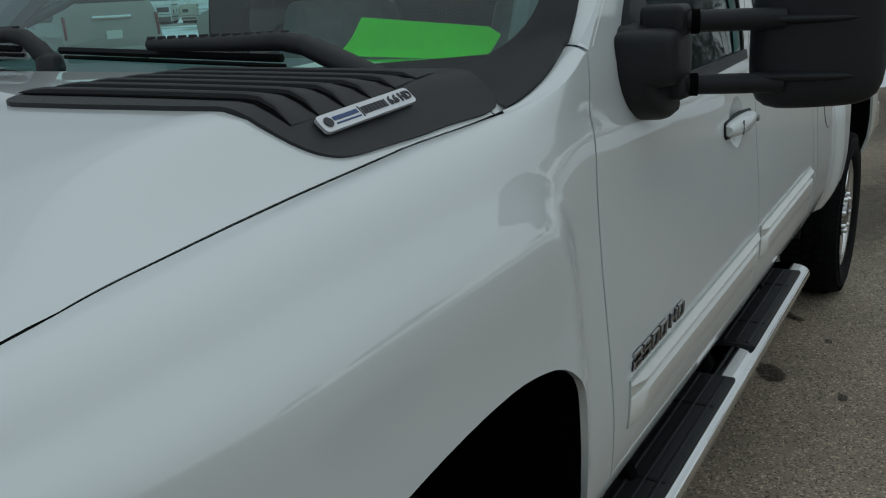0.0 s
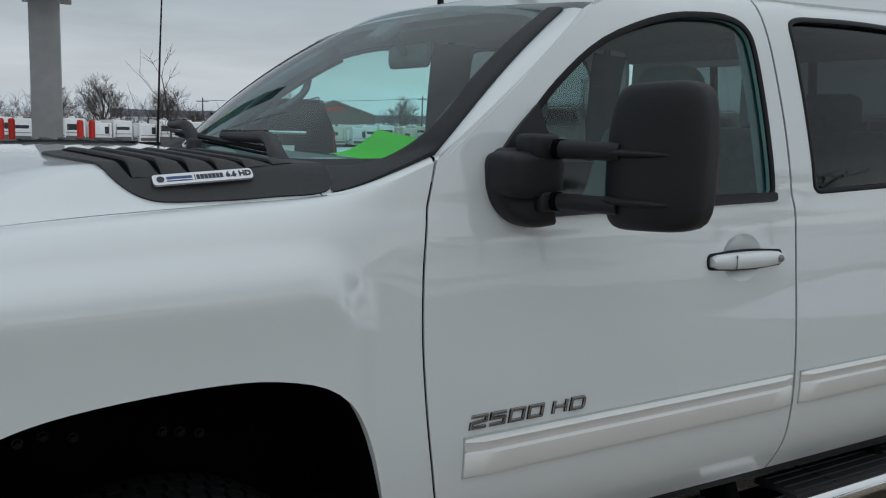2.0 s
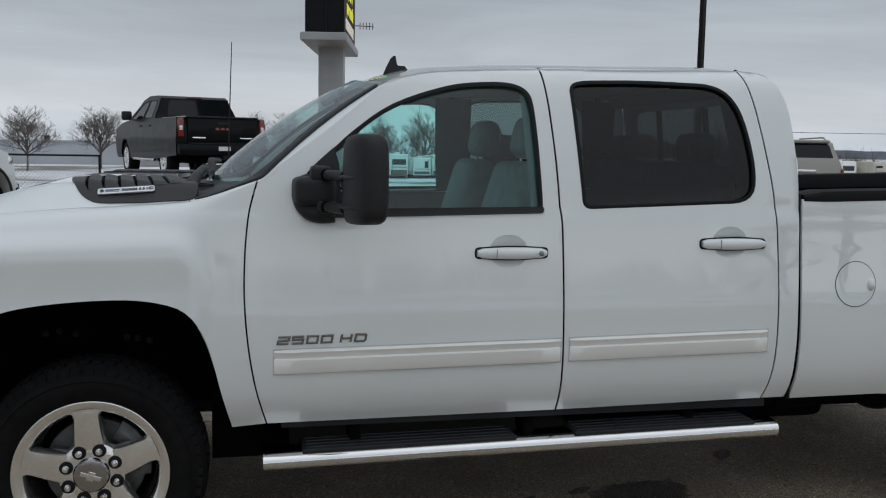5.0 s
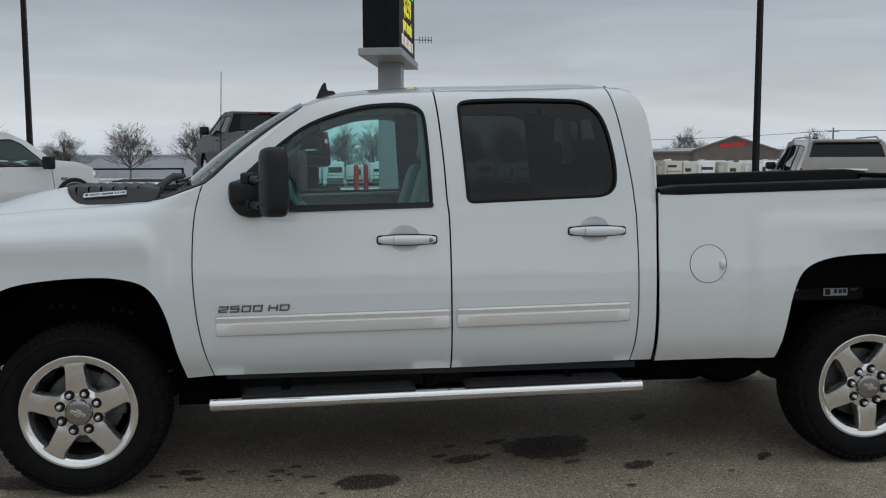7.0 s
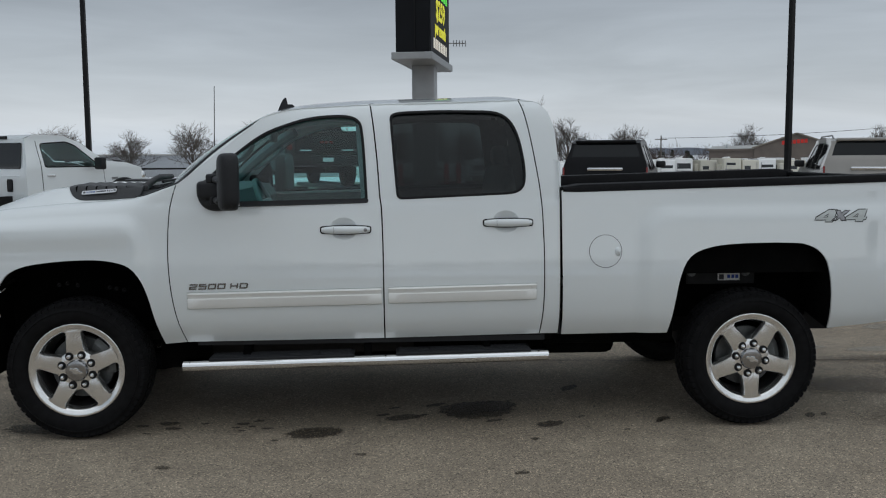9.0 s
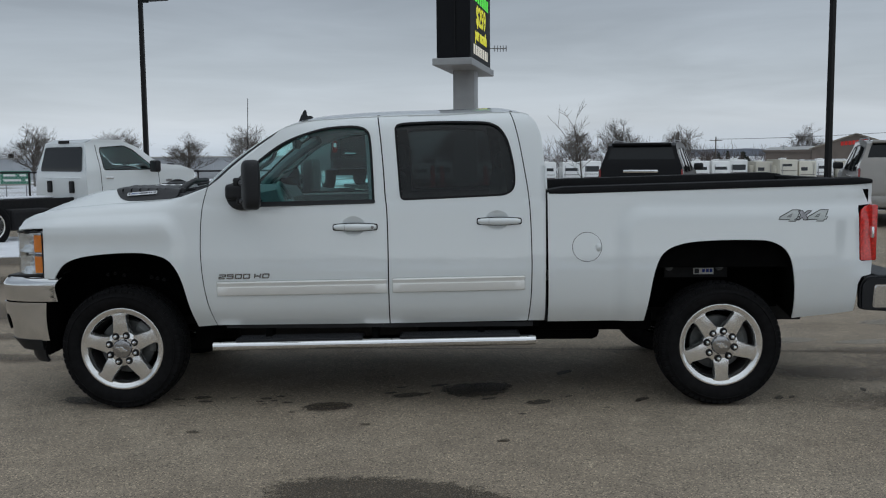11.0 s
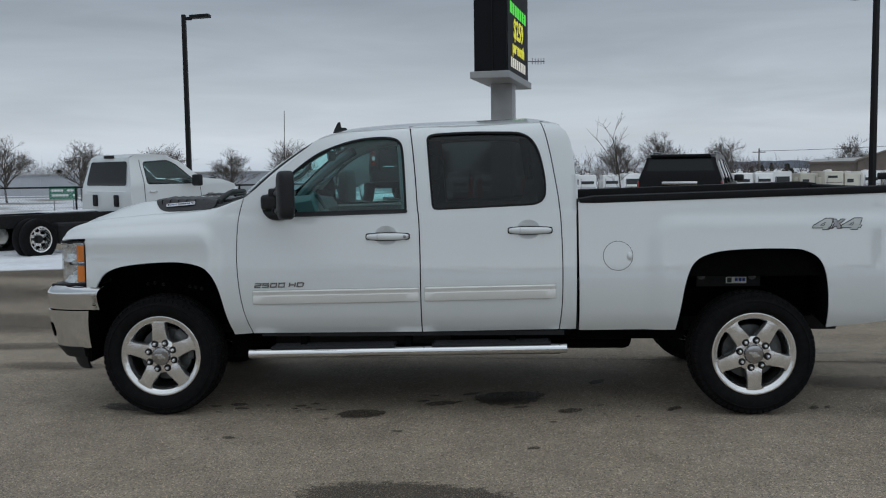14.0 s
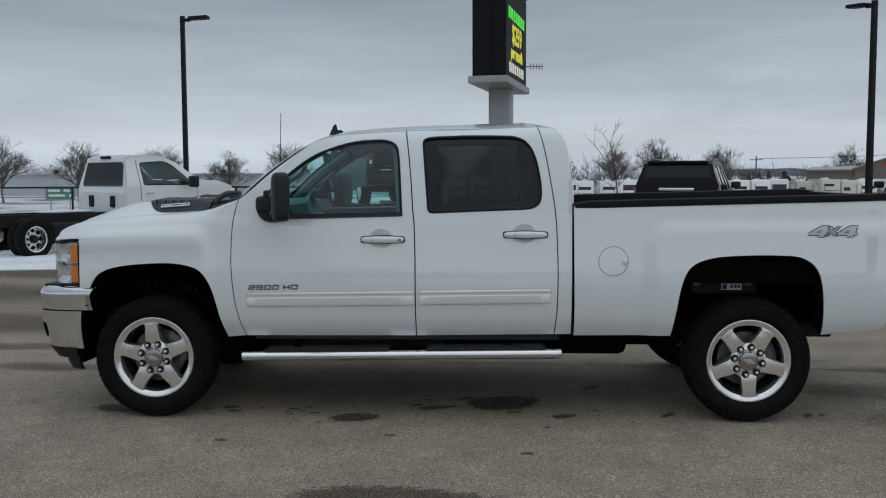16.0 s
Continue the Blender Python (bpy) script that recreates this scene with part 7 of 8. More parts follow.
# vehicle axes: x from the tail (0) forwards
SUV_OUT = [(0.05, 0.42), (0.0, 0.70), (0.02, 1.05), (0.10, 1.45), (0.26, 1.84), (0.50, 1.90), (1.8, 1.93), (2.9, 1.88), (3.35, 1.62), (3.65, 1.30), (4.6, 1.20), (5.05, 1.08), (5.15, 0.80), (5.12, 0.40)]
SUV_WIN = [[(0.52, 1.22), (0.52, 1.74), (1.32, 1.80), (1.36, 1.20)], [(1.44, 1.20), (1.42, 1.80), (2.30, 1.80), (2.32, 1.20)], [(2.40, 1.20), (2.38, 1.79), (2.85, 1.74), (3.32, 1.28), (3.32, 1.22)]]


def suv(m, paint, label):
    def extras(v, w):
        rear = rounded([(-0.82, 1.34, 0.06), (0.82, 1.34, 0.06), (0.68, 1.83, 0.08), (-0.68, 1.83, 0.08)])
        sheet("rear_window", [rear], lambda y, z: (0.02 + 0.30 * max(0, z - 1.05) ** 1.15 * 0.9 - 0.004, y, z), GLASS_BLACK, v, (-1, 0, 0), step=0.2, edge=0.1, flange=0.004)
        part("chrome_strip", box((0.05, 0.80, 0.075), (0.030, 0, 1.25), 0.02), CHROME, v, "chrome tailgate strip", smooth=True)
        part("brake_light", box((0.03, 0.60, 0.025), (0.215, 0, 1.85), 0.008), PLATE, v)
        part("spoiler", box((0.24, 1.36, 0.07), (0.24, 0, 1.872), 0.03), paint, v, smooth=True)
        part("rear_bumper", box((0.16, 1.86, 0.26), (0.0, 0, 0.56), 0.05), paint, v, smooth=True)
        part("front_grille", box((0.06, 1.2, 0.36), (5.14, 0, 0.86), 0.02), CHROME, v)
        part("licence_plate", box((0.02, 0.32, 0.16), (-0.012, 0, 0.92)), PAPER, v)
        for s in (-1, 1):
            part("tail_lamp", box((0.16, 0.055, 0.44), (0.075, s * 0.935, 1.08), 0.025), DARK_RED, v, smooth=True)
            part("roof_rail", tube([(0.5, s * 0.70, 1.90), (0.7, s * 0.70, 1.965), (2.5, s * 0.70, 1.96), (2.7, s * 0.70, 1.90)], 0.018, 6), STEEL, v)
            part("door_mirror", box((0.12, 0.24, 0.17), (3.22, s * 1.12, 1.32), 0.04), BLACK_PLASTIC, v, smooth=True)
            for x in (1.55, 2.45):
                part("door_handle", box((0.18, 0.03, 0.03), (x, s * (w(x, 1.1) + 0.012), 1.10), 0.008), CHROME, v)
    return vehicle("sport_utility_vehicle", label, "car", m, paint, SUV_OUT, 0.99, 1.18, 1.92, 0.20, ((1.05, 0.40, 0.46), (4.05, 0.40, 0.46)), SUV_WIN, ((1.05, 0.40), (4.05, 0.40)), extras)


# heading: pose turn of 90 points the nose along +y
suv(pose(6.52, 14.6, 0, 0, 0, 72), BLACK_PAINT, "black sport utility vehicle with a chrome tailgate strip")
suv(pose(12.0, 13.3, 0, 0, 0, 72), TAN_PAINT, "champagne sport utility vehicle with dark rear glass")
suv(pose(17.2, 11.6, 0, 0, 0, 72), TAN_PAINT, "pale champagne sport utility vehicle in the parking row")
suv(pose(20.6, 9.8, 0, 0, 0, 72), RV_WHITE, "white sport utility vehicle in the parking row")

PICK_OUT = [(0.02, 0.55), (0.0, 1.02), (0.06, 1.36), (1.86, 1.36), (1.90, 1.42), (2.02, 1.84), (2.20, 1.90), (3.0, 1.91), (3.55, 1.82), (4.35, 1.36), (5.30, 1.28), (5.72, 1.12), (5.80, 0.80), (5.76, 0.42), (1.9, 0.44)]
PICK_WIN = [[(2.12, 1.38), (2.22, 1.78), (2.86, 1.80), (2.90, 1.37)], [(2.98, 1.37), (2.95, 1.80), (3.50, 1.74), (4.08, 1.40), (4.08, 1.36)]]


def black_pickup(m):
    def extras(v, w):
        rear = rounded([(-0.68, 1.44, 0.05), (0.68, 1.44, 0.05), (0.60, 1.80, 0.07), (-0.60, 1.80, 0.07)])
        sheet("rear_window", [rear], lambda y, z: (1.90 + 0.29 * (z - 1.42) - 0.008, y, z), GLASS_BLACK, v, (-1, 0, 0), step=0.2, edge=0.1, flange=0.004)
        part("brake_light", box((0.04, 0.34, 0.04), (2.06, 0, 1.875), 0.01), DARK_RED, v)
        gate = part("tailgate", box((0.06, 1.52, 0.52), (0.0, 0, 1.10), 0.025), BLACK_PAINT, v, smooth=True)
        bm = bmesh.new()
        for k in range(3):
            box((0.02, 0.085, 0.055), (-0.036, 0.115 - 0.115 * k, 1.12), 0.01, bm=bm)
        part("tailgate_emblem", bm, DARK_RED, v, "red tailgate emblem")
        for y in (-0.52, 0.52):
            part("gate_badge", box((0.012, 0.28, 0.022), (-0.034, y, 0.93)), CHROME, v)
        part("tailgate_cap", box((0.10, 1.56, 0.03), (0.01, 0, 1.375), 0.01), BLACK_PLASTIC, v)
        part("bed_cover", box((1.80, 1.60, 0.02), (0.95, 0, 1.375)), PAPER, v, "thin crust of snow on the bed cover")
        part("rear_bumper", box((0.22, 1.96, 0.24), (-0.04, 0, 0.68), 0.05), BLACK_PAINT, v, smooth=True)
        part("step_pad", box((0.20, 1.50, 0.02), (-0.05, 0, 0.808), 0.006), BLACK_PLASTIC, v)
        part("gate_handle", box((0.03, 0.24, 0.06), (-0.036, 0, 1.235), 0.01), BLACK_PLASTIC, v)
        part("tow_hitch", box((0.30, 0.09, 0.09), (-0.06, 0, 0.50), 0.01), FRAME_BLACK, v)
        part("gate_spoiler", box((0.10, 1.58, 0.025), (-0.02, 0, 1.358), 0.01), BLACK_PAINT, v, smooth=True)
        part("dealer_plate", box((0.02, 0.26, 0.09), (-0.16, 0, 0.70)), PLATE, v)
        for s in (-1, 1):
            part("tail_lamp", box((0.10, 0.13, 0.40), (0.02, s * 0.90, 1.14), 0.03), DARK_RED, v, smooth=True)
            part("reverse_lens", box((0.03, 0.07, 0.10), (-0.024, s * 0.90, 1.13), 0.01), PLATE, v, smooth=True)
            part("door_mirror", box((0.12, 0.24, 0.22), (3.95, s * 1.13, 1.46), 0.04), BLACK_PLASTIC, v, smooth=True)
            part("side_step", box((1.9, 0.14, 0.06), (2.9, s * 0.96, 0.42), 0.02), CHROME, v, smooth=True)
            for x in (2.30, 3.15):
                part("door_handle", box((0.18, 0.03, 0.03), (x, s * (w(x, 1.2) + 0.012), 1.20), 0.008), BLACK_PLASTIC, v)
    return vehicle("black_pickup", "glossy black four-door pickup parked on a display ramp", "truck", m, BLACK_PAINT, PICK_OUT, 1.0, 1.33, 1.90, 0.19, ((1.15, 0.42, 0.48), (4.75, 0.42, 0.48)), PICK_WIN, ((1.15, 0.42), (4.75, 0.42)), extras)


RAMP = 0.80
black_pickup(pose(0.13, 16.52, RAMP, 0, 0, 109))
ramp = thing("display_ramp", "dark steel display ramp holding the black pickup", "ramp", pose(0.13, 16.52, 0, 0, 0, 109))
for y in (-0.84, 0.84):
    part("track", box((6.6, 0.42, 0.10), (2.7, y, RAMP - 0.05), 0.01), RAIL_DARK, ramp)
    part("track_lip", box((6.6, 0.04, 0.07), (2.7, y * 1.22, RAMP + 0.03)), RAIL_DARK, ramp)
    for x in (0.0, 1.8, 3.6, 5.6):
        part("leg", box((0.09, 0.09, RAMP - 0.1), (x, y, (RAMP - 0.1) / 2)), RAIL_DARK, ramp)
for x in (0.0, 1.8, 3.6, 5.6):
    part("cross_member", box((0.08, 1.68, 0.08), (x, 0, RAMP - 0.16)), RAIL_DARK, ramp)

# white chassis cab with a bare frame behind it
CAB_OUT = [(0.0, 0.72), (0.0, 1.25), (0.04, 1.42), (0.14, 1.90), (0.34, 1.97), (1.05, 1.96), (1.45, 1.82), (1.98, 1.47), (2.55, 1.43), (2.92, 1.33), (3.06, 1.10), (3.06, 0.60), (2.0, 0.62)]


def chassis_cab(m):
    def extras(v, w):
        rear = rounded([(-0.78, 1.33, 0.05), (0.78, 1.33, 0.05), (0.70, 1.82, 0.06), (-0.70, 1.82, 0.06)])
        sheet("rear_window", [rear], lambda y, z: (0.02 + 0.22 * max(0, z - 1.40) - 0.010, y, z), GLASS_BLACK, v, (-1, 0, 0), step=0.2, edge=0.1, flange=0.004)
        part("brake_light", box((0.05, 0.36, 0.06), (0.12, 0, 1.92), 0.01), SEAL, v)
        for y in (-0.42, 0.42):
            part("cab_vent", box((0.03, 0.17, 0.24), (-0.012, y, 1.02), 0.03), SEAL, v, smooth=True)
        part("rear_crease", box((0.02, 1.5, 0.03), (-0.004, 0, 1.20), 0.008), WHITE, v, smooth=True)
        for y in (-0.42, 0.42):
            part("chassis_rail", box((4.3, 0.09, 0.24), (-1.95, y, 0.70), 0.01), FRAME_BLACK, v)
        for x in (-0.7, -1.9, -3.2, -3.85):
            part("chassis_cross", box((0.12, 0.8, 0.18), (x, 0, 0.70)), FRAME_BLACK, v)
        part("fuel_tank", box((0.9, 0.5, 0.4), (-1.2, -0.5, 0.45), 0.06), FRAME_BLACK, v)
        part("snow_crust", box((1.2, 0.5, 0.03), (-0.9, 0.1, 0.835), 0.01), SNOW, v, "thin snow lying on the frame")
        part("grille", box((0.06, 1.3, 0.42), (3.07, 0, 1.0), 0.03), CHROME, v)
        part("front_bumper", box((0.22, 1.96, 0.24), (3.08, 0, 0.66), 0.05), CHROME, v, smooth=True)
        for s in (-1, 1):
            part("headlamp", box((0.16, 0.22, 0.20), (2.98, s * 0.86, 1.16), 0.04), LAMP_SILVER, v, smooth=True)
            part("door_mirror", box((0.14, 0.26, 0.24), (1.66, s * 1.16, 1.42), 0.04), BLACK_PLASTIC, v, smooth=True)
            part("door_handle", box((0.20, 0.03, 0.035), (0.58, s * (w(0.6, 1.2) + 0.012), 1.20), 0.01), CHROME, v)
            part("fender_badge", box((0.16, 0.01, 0.05), (2.18, s * (w(2.2, 1.15) + 0.006), 1.12)), STEEL, v)
            part("hood_badge", box((0.20, 0.012, 0.045), (2.36, s * 0.84, 1.452), 0.01), SEAL, v)
            sheet("door_seam", [[(0.36, 0.75), (0.375, 0.75), (0.375, 1.85), (0.36, 1.85)]], lambda x, z, s=s: (x, s * (w(x, z) + 0.003), z), SEAL, v, (0, s, 0), step=0.1, edge=0.1, flange=0)
            sheet("door_seam", [[(1.93, 0.72), (1.942, 0.72), (1.90, 1.36), (1.888, 1.36)]], lambda x, z, s=s: (x, s * (w(x, z) + 0.003), z), SEAL, v, (0, s, 0), step=0.1, edge=0.1, flange=0)
            bm = lathe_y([(0.50, -0.02), (0.56, -0.025), (0.575, 0.0), (0.57, 0.06)], 40)
            for vert in list(bm.verts):
                if vert.co.z < -0.15:
                    bm.verts.remove(vert)
            bm.transform(Matrix.Translation((2.42, s * (w(2.6, 0.9)), 0.56)) @ (Matrix.Identity(4) if s < 0 else Matrix.Rotation(math.pi, 4, "Z")))
            part("arch_moulding", bm, BLACK_PLASTIC, v, smooth=True)
            for k, half in ((0, 1.04), (1, 0.76)):
                dish_wheel(v, -2.20, s, half, 0.38, 0.24)
    v = vehicle("chassis_cab_truck", "white two-door chassis cab truck with bare black frame", "truck", m, WHITE, CAB_OUT, 0.98, 1.30, 1.97, 0.20, ((2.42, 0.50, 0.54),), [[(0.46, 1.36), (0.46, 1.80), (1.10, 1.84), (1.32, 1.76), (1.72, 1.44), (1.72, 1.36)]], ((2.42, 0.44),), extras, pane=GLASS_GREEN)
    for y in (-0.45, 0.45):
        part("seat", box((0.16, 0.50, 0.66), (0.42, y, 1.10), 0.06, 3, rot=(0, 10, 0)), SEAT, v, smooth=True)
        part("headrest", box((0.10, 0.26, 0.18), (0.35, y, 1.55), 0.04, 3), SEAT, v, smooth=True)
    part("dashboard", box((0.40, 1.70, 0.30), (1.62, 0, 1.22), 0.06), INTERIOR, v, smooth=True)
    return v


chassis_cab(pose(-6.07, 12.64, 0.0, 0, 0, 52)).scale = (0.90, 1.04, 1.04)


# ---- trees ----
def limb(bm_v, bm_f, p, d, length, r, depth, rng, sides):
    """One tapering, bending limb with its side shoots, as plain vertex and face lists."""
    steps = 4 if depth > 1 else 2
    pts, rad = [p.copy()], [r]
    for k in range(steps):
        d = (d + Vector((rng.uniform(-1, 1), rng.uniform(-1, 1), rng.uniform(-0.7, 0.75))) * 0.17).normalized()
        p = p + d * length / steps
        pts.append(p.copy())
        rad.append(r * (1 - 0.55 * (k + 1) / steps))
    base = len(bm_v)
    for i, q in enumerate(pts):
        t = (pts[min(i + 1, steps)] - pts[max(i - 1, 0)]).normalized()
        a = t.cross(Vector((0.3, 0.9, 0.2))).normalized()
        b = t.cross(a)
        for k in range(sides):
            an = k * math.tau / sides
            bm_v.append(tuple(q + (a * math.cos(an) + b * math.sin(an)) * rad[i]))
    for i in range(steps):
        for k in range(sides):
            u, v = base + i * sides + k, base + i * sides + (k + 1) % sides
            bm_f.append((u, v, v + sides, u + sides))
    if depth == 0:
        return
    n = rng.randint(3, 5) if depth > 1 else rng.randint(3, 4)
    for k in range(n):
        at = rng.uniform(0.35, 1.0) if k else 1.0
        i = min(int(at * steps), steps - 1)
        q = pts[i].lerp(pts[i + 1], at * steps - i)
        t = (pts[i + 1] - pts[i]).normalized()
        side = Vector((rng.uniform(-1, 1), rng.uniform(-1, 1), rng.uniform(-0.30, 0.75))).normalized()
        nd = (t * rng.uniform(0.7, 1.1) + side * rng.uniform(0.5, 0.9)).normalized()
        limb(bm_v, bm_f, q, nd, length * rng.uniform(0.55, 0.80), max(r * 0.47, min(0.023, r * 0.75)), depth - 1, rng, 3)


def bare_tree(seed, height, spread=1.0, depth=5):
    rng = random.Random(seed)
    verts, faces = [], []
    trunk_v, trunk_f = [], []
    limb(trunk_v, trunk_f, Vector((0, 0, -0.1)), Vector((0, 0, 1)), height * 0.46, height * 0.017, 0, rng, 8)
    n = 13
    for k in range(n):
        a = k * 2.4 + rng.uniform(-0.4, 0.4)
        tilt = (0.06 + 1.15 * (k / (n - 1)) ** 1.1) * spread
        d = Vector((math.cos(a) * tilt, math.sin(a) * tilt, 1)).normalized()
        limb(verts, faces, Vector((0, 0, height * (0.45 - 0.20 * k / (n - 1)))), d, height * rng.uniform(0.25, 0.30) * (1 - 0.04 * k / n), height * 0.0115, depth - 1, rng, 4)
    tree = thing("bare_tree", "leafless winter tree with a wide twiggy crown", "tree", group="bare trees")
    for name, v, f in (("trunk", trunk_v, trunk_f), ("crown", verts, faces)):
        me = bpy.data.meshes.new(name)
        me.from_pydata(v, [], f)
        me.materials.append(BARK)
        ob = new(name, me)
        ob.parent = tree
    return tree


kinds = [bare_tree(3, 9.0, 1.0), bare_tree(11, 9.0, 1.2), bare_tree(23, 9.0, 0.85)]
places = [(-72, 132, 8.8), (-62, 136, 8.5), (-49, 138, 8.2), (-37.6, 134, 6.9), (-28.8, 136, 8.2), (-21.0, 150, 9.0), (-84, 140, 10.0), (-96, 136, 9.0), (-110, 140, 9.0),
          (2.4, 135, 9.0), (7.0, 140, 9.6), (-6.0, 138, 9.0), (21.6, 138, 9.2), (28.4, 138, 10.0), (37.6, 138, 9.2), (65.4, 160, 9.3), (84.0, 150, 9.0), (110, 130, 9.5), (140, 100, 9.5), (13.5, 150, 9.0),
          (34, -44, 11.0), (47, -38, 12.0), (58, -52, 12.0), (70, -30, 11.0), (85, -48, 12.0), (44, -66, 12.0), (60, -18, 11.0)]
for k, (x, y, h) in enumerate(places):
    h *= 0.97 if x < -15 else 0.84
    wide = 1.28 if x < -15 else 1.08
    m = pose(x, y, ground_height(x, y), 0, 0, 47 * k)
    src = kinds[k % 3]
    if k < 3:
        src.matrix_world = m
        src.scale = (wide * h / 9, wide * h / 9, h / 9)
    else:
        copy_thing(src, m).scale = (wide * h / 9, wide * h / 9, h / 9)
# a young tree near the lot's edge
sap_rng = random.Random(41)
sap = thing("young_tree", "thin young leafless tree at the edge of the lot", "tree", pose(6.08, 21.2, ground_height(6.08, 21.2)))
part("trunk", tube([(0.03, 0, -0.05), (0.02, 0, 0.9), (-0.04, 0.02, 1.55), (-0.13, 0, 2.05), (-0.21, 0, 2.48), (-0.11, 0, 2.88), (0.08, 0, 3.32)], 0.04, 7, radii=[0.026, 0.023, 0.019, 0.015, 0.011, 0.007, 0.003]), BARK, sap, smooth=True)
for x, z, dx, dz, length in ((-0.19, 2.42, -0.60, 0.9, 0.90), (-0.08, 1.75, -0.78, 0.72, 1.55), (-0.03, 1.35, -0.85, 0.55, 1.40), (-0.15, 2.15, 0.50, 0.9, 0.80), (-0.02, 1.20, 0.65, 0.7, 0.85), (-0.15, 2.75, 0.5, 0.7, 0.60), (0.0, 0.95, -0.5, 0.8, 0.8)):
    v, f = [], []
    limb(v, f, Vector((x, 0, z)), Vector((dx, sap_rng.uniform(-0.4, 0.4), dz)).normalized(), length * 0.66, 0.0085, 1, sap_rng, 4)
    me = bpy.data.meshes.new("branch")
    me.from_pydata(v, [], f)
    me.materials.append(BARK)
    ob = new("branch", me)
    ob.parent = sap


def brush_line(x0, x1, y, h, seed, name, mat, label):
    rng = random.Random(seed)
    v, f = [], []
    x = x0
    while x < x1:
        for _ in range(7):
            p = Vector((x + rng.uniform(-1, 1), y + rng.uniform(-2, 2), ground_height(x, y)))
            d = Vector((rng.uniform(-0.5, 0.5), rng.uniform(-0.5, 0.5), 1)).normalized()
            limb(v, f, p, d, h * rng.uniform(0.35, 0.7), 0.06, 2, rng, 3)
        x += 1.6
    me = bpy.data.meshes.new(name)
    me.from_pydata(v, [], f)
    me.materials.append(mat)
    tagged(new(name, me), label, "brush", kind="stuff")


brush_line(-150, -88, 222, 6.5, 5, "winter_hedge", BRUSH, "leafless brown brush along the field")
brush_line(-110, 80, -120, 6.0, 12, "winter_copse", BRUSH, "leafless brown copse along the road behind the lot")
brush_line(-4, 48, 152, 5.6, 6, "winter_thicket", BRUSH, "leafless brown thicket behind the campers")
brush_line(48, 130, 168, 4.5, 8, "winter_scrub", BRUSH, "low leafless scrub beside the workshop")


def conifers():
    rng = random.Random(9)
    v, f = [], []
    for k in range(16):
        x, y = 45 + rng.uniform(-3, 16), 165 + rng.uniform(0, 12)
        h, z0 = rng.uniform(2.8, 4.4), ground_height(27, 95)
        for j in range(170):
            u = rng.random() ** 0.7
            a = rng.uniform(0, math.tau)
            r = (1 - u) * h * 0.30 * rng.uniform(0.5, 1.1)
            c = Vector((x + r * math.cos(a), y + r * math.sin(a), z0 + 0.2 + u * h))
            s = rng.uniform(0.15, 0.4)
            b = len(v)
            v += [tuple(c + Vector((rng.uniform(-s, s), rng.uniform(-s, s), rng.uniform(-s, s * 0.6)))) for _ in range(4)]
            f += [(b, b + 1, b + 2), (b, b + 2, b + 3), (b + 1, b + 3, b + 2)]
    me = bpy.data.meshes.new("conifer_row")
    me.from_pydata(v, [], f)
    me.materials.append(CONIFER)
    tagged(new("conifer_row", me), "row of small dark conifers beyond the campers", "trees", kind="stuff")


conifers()


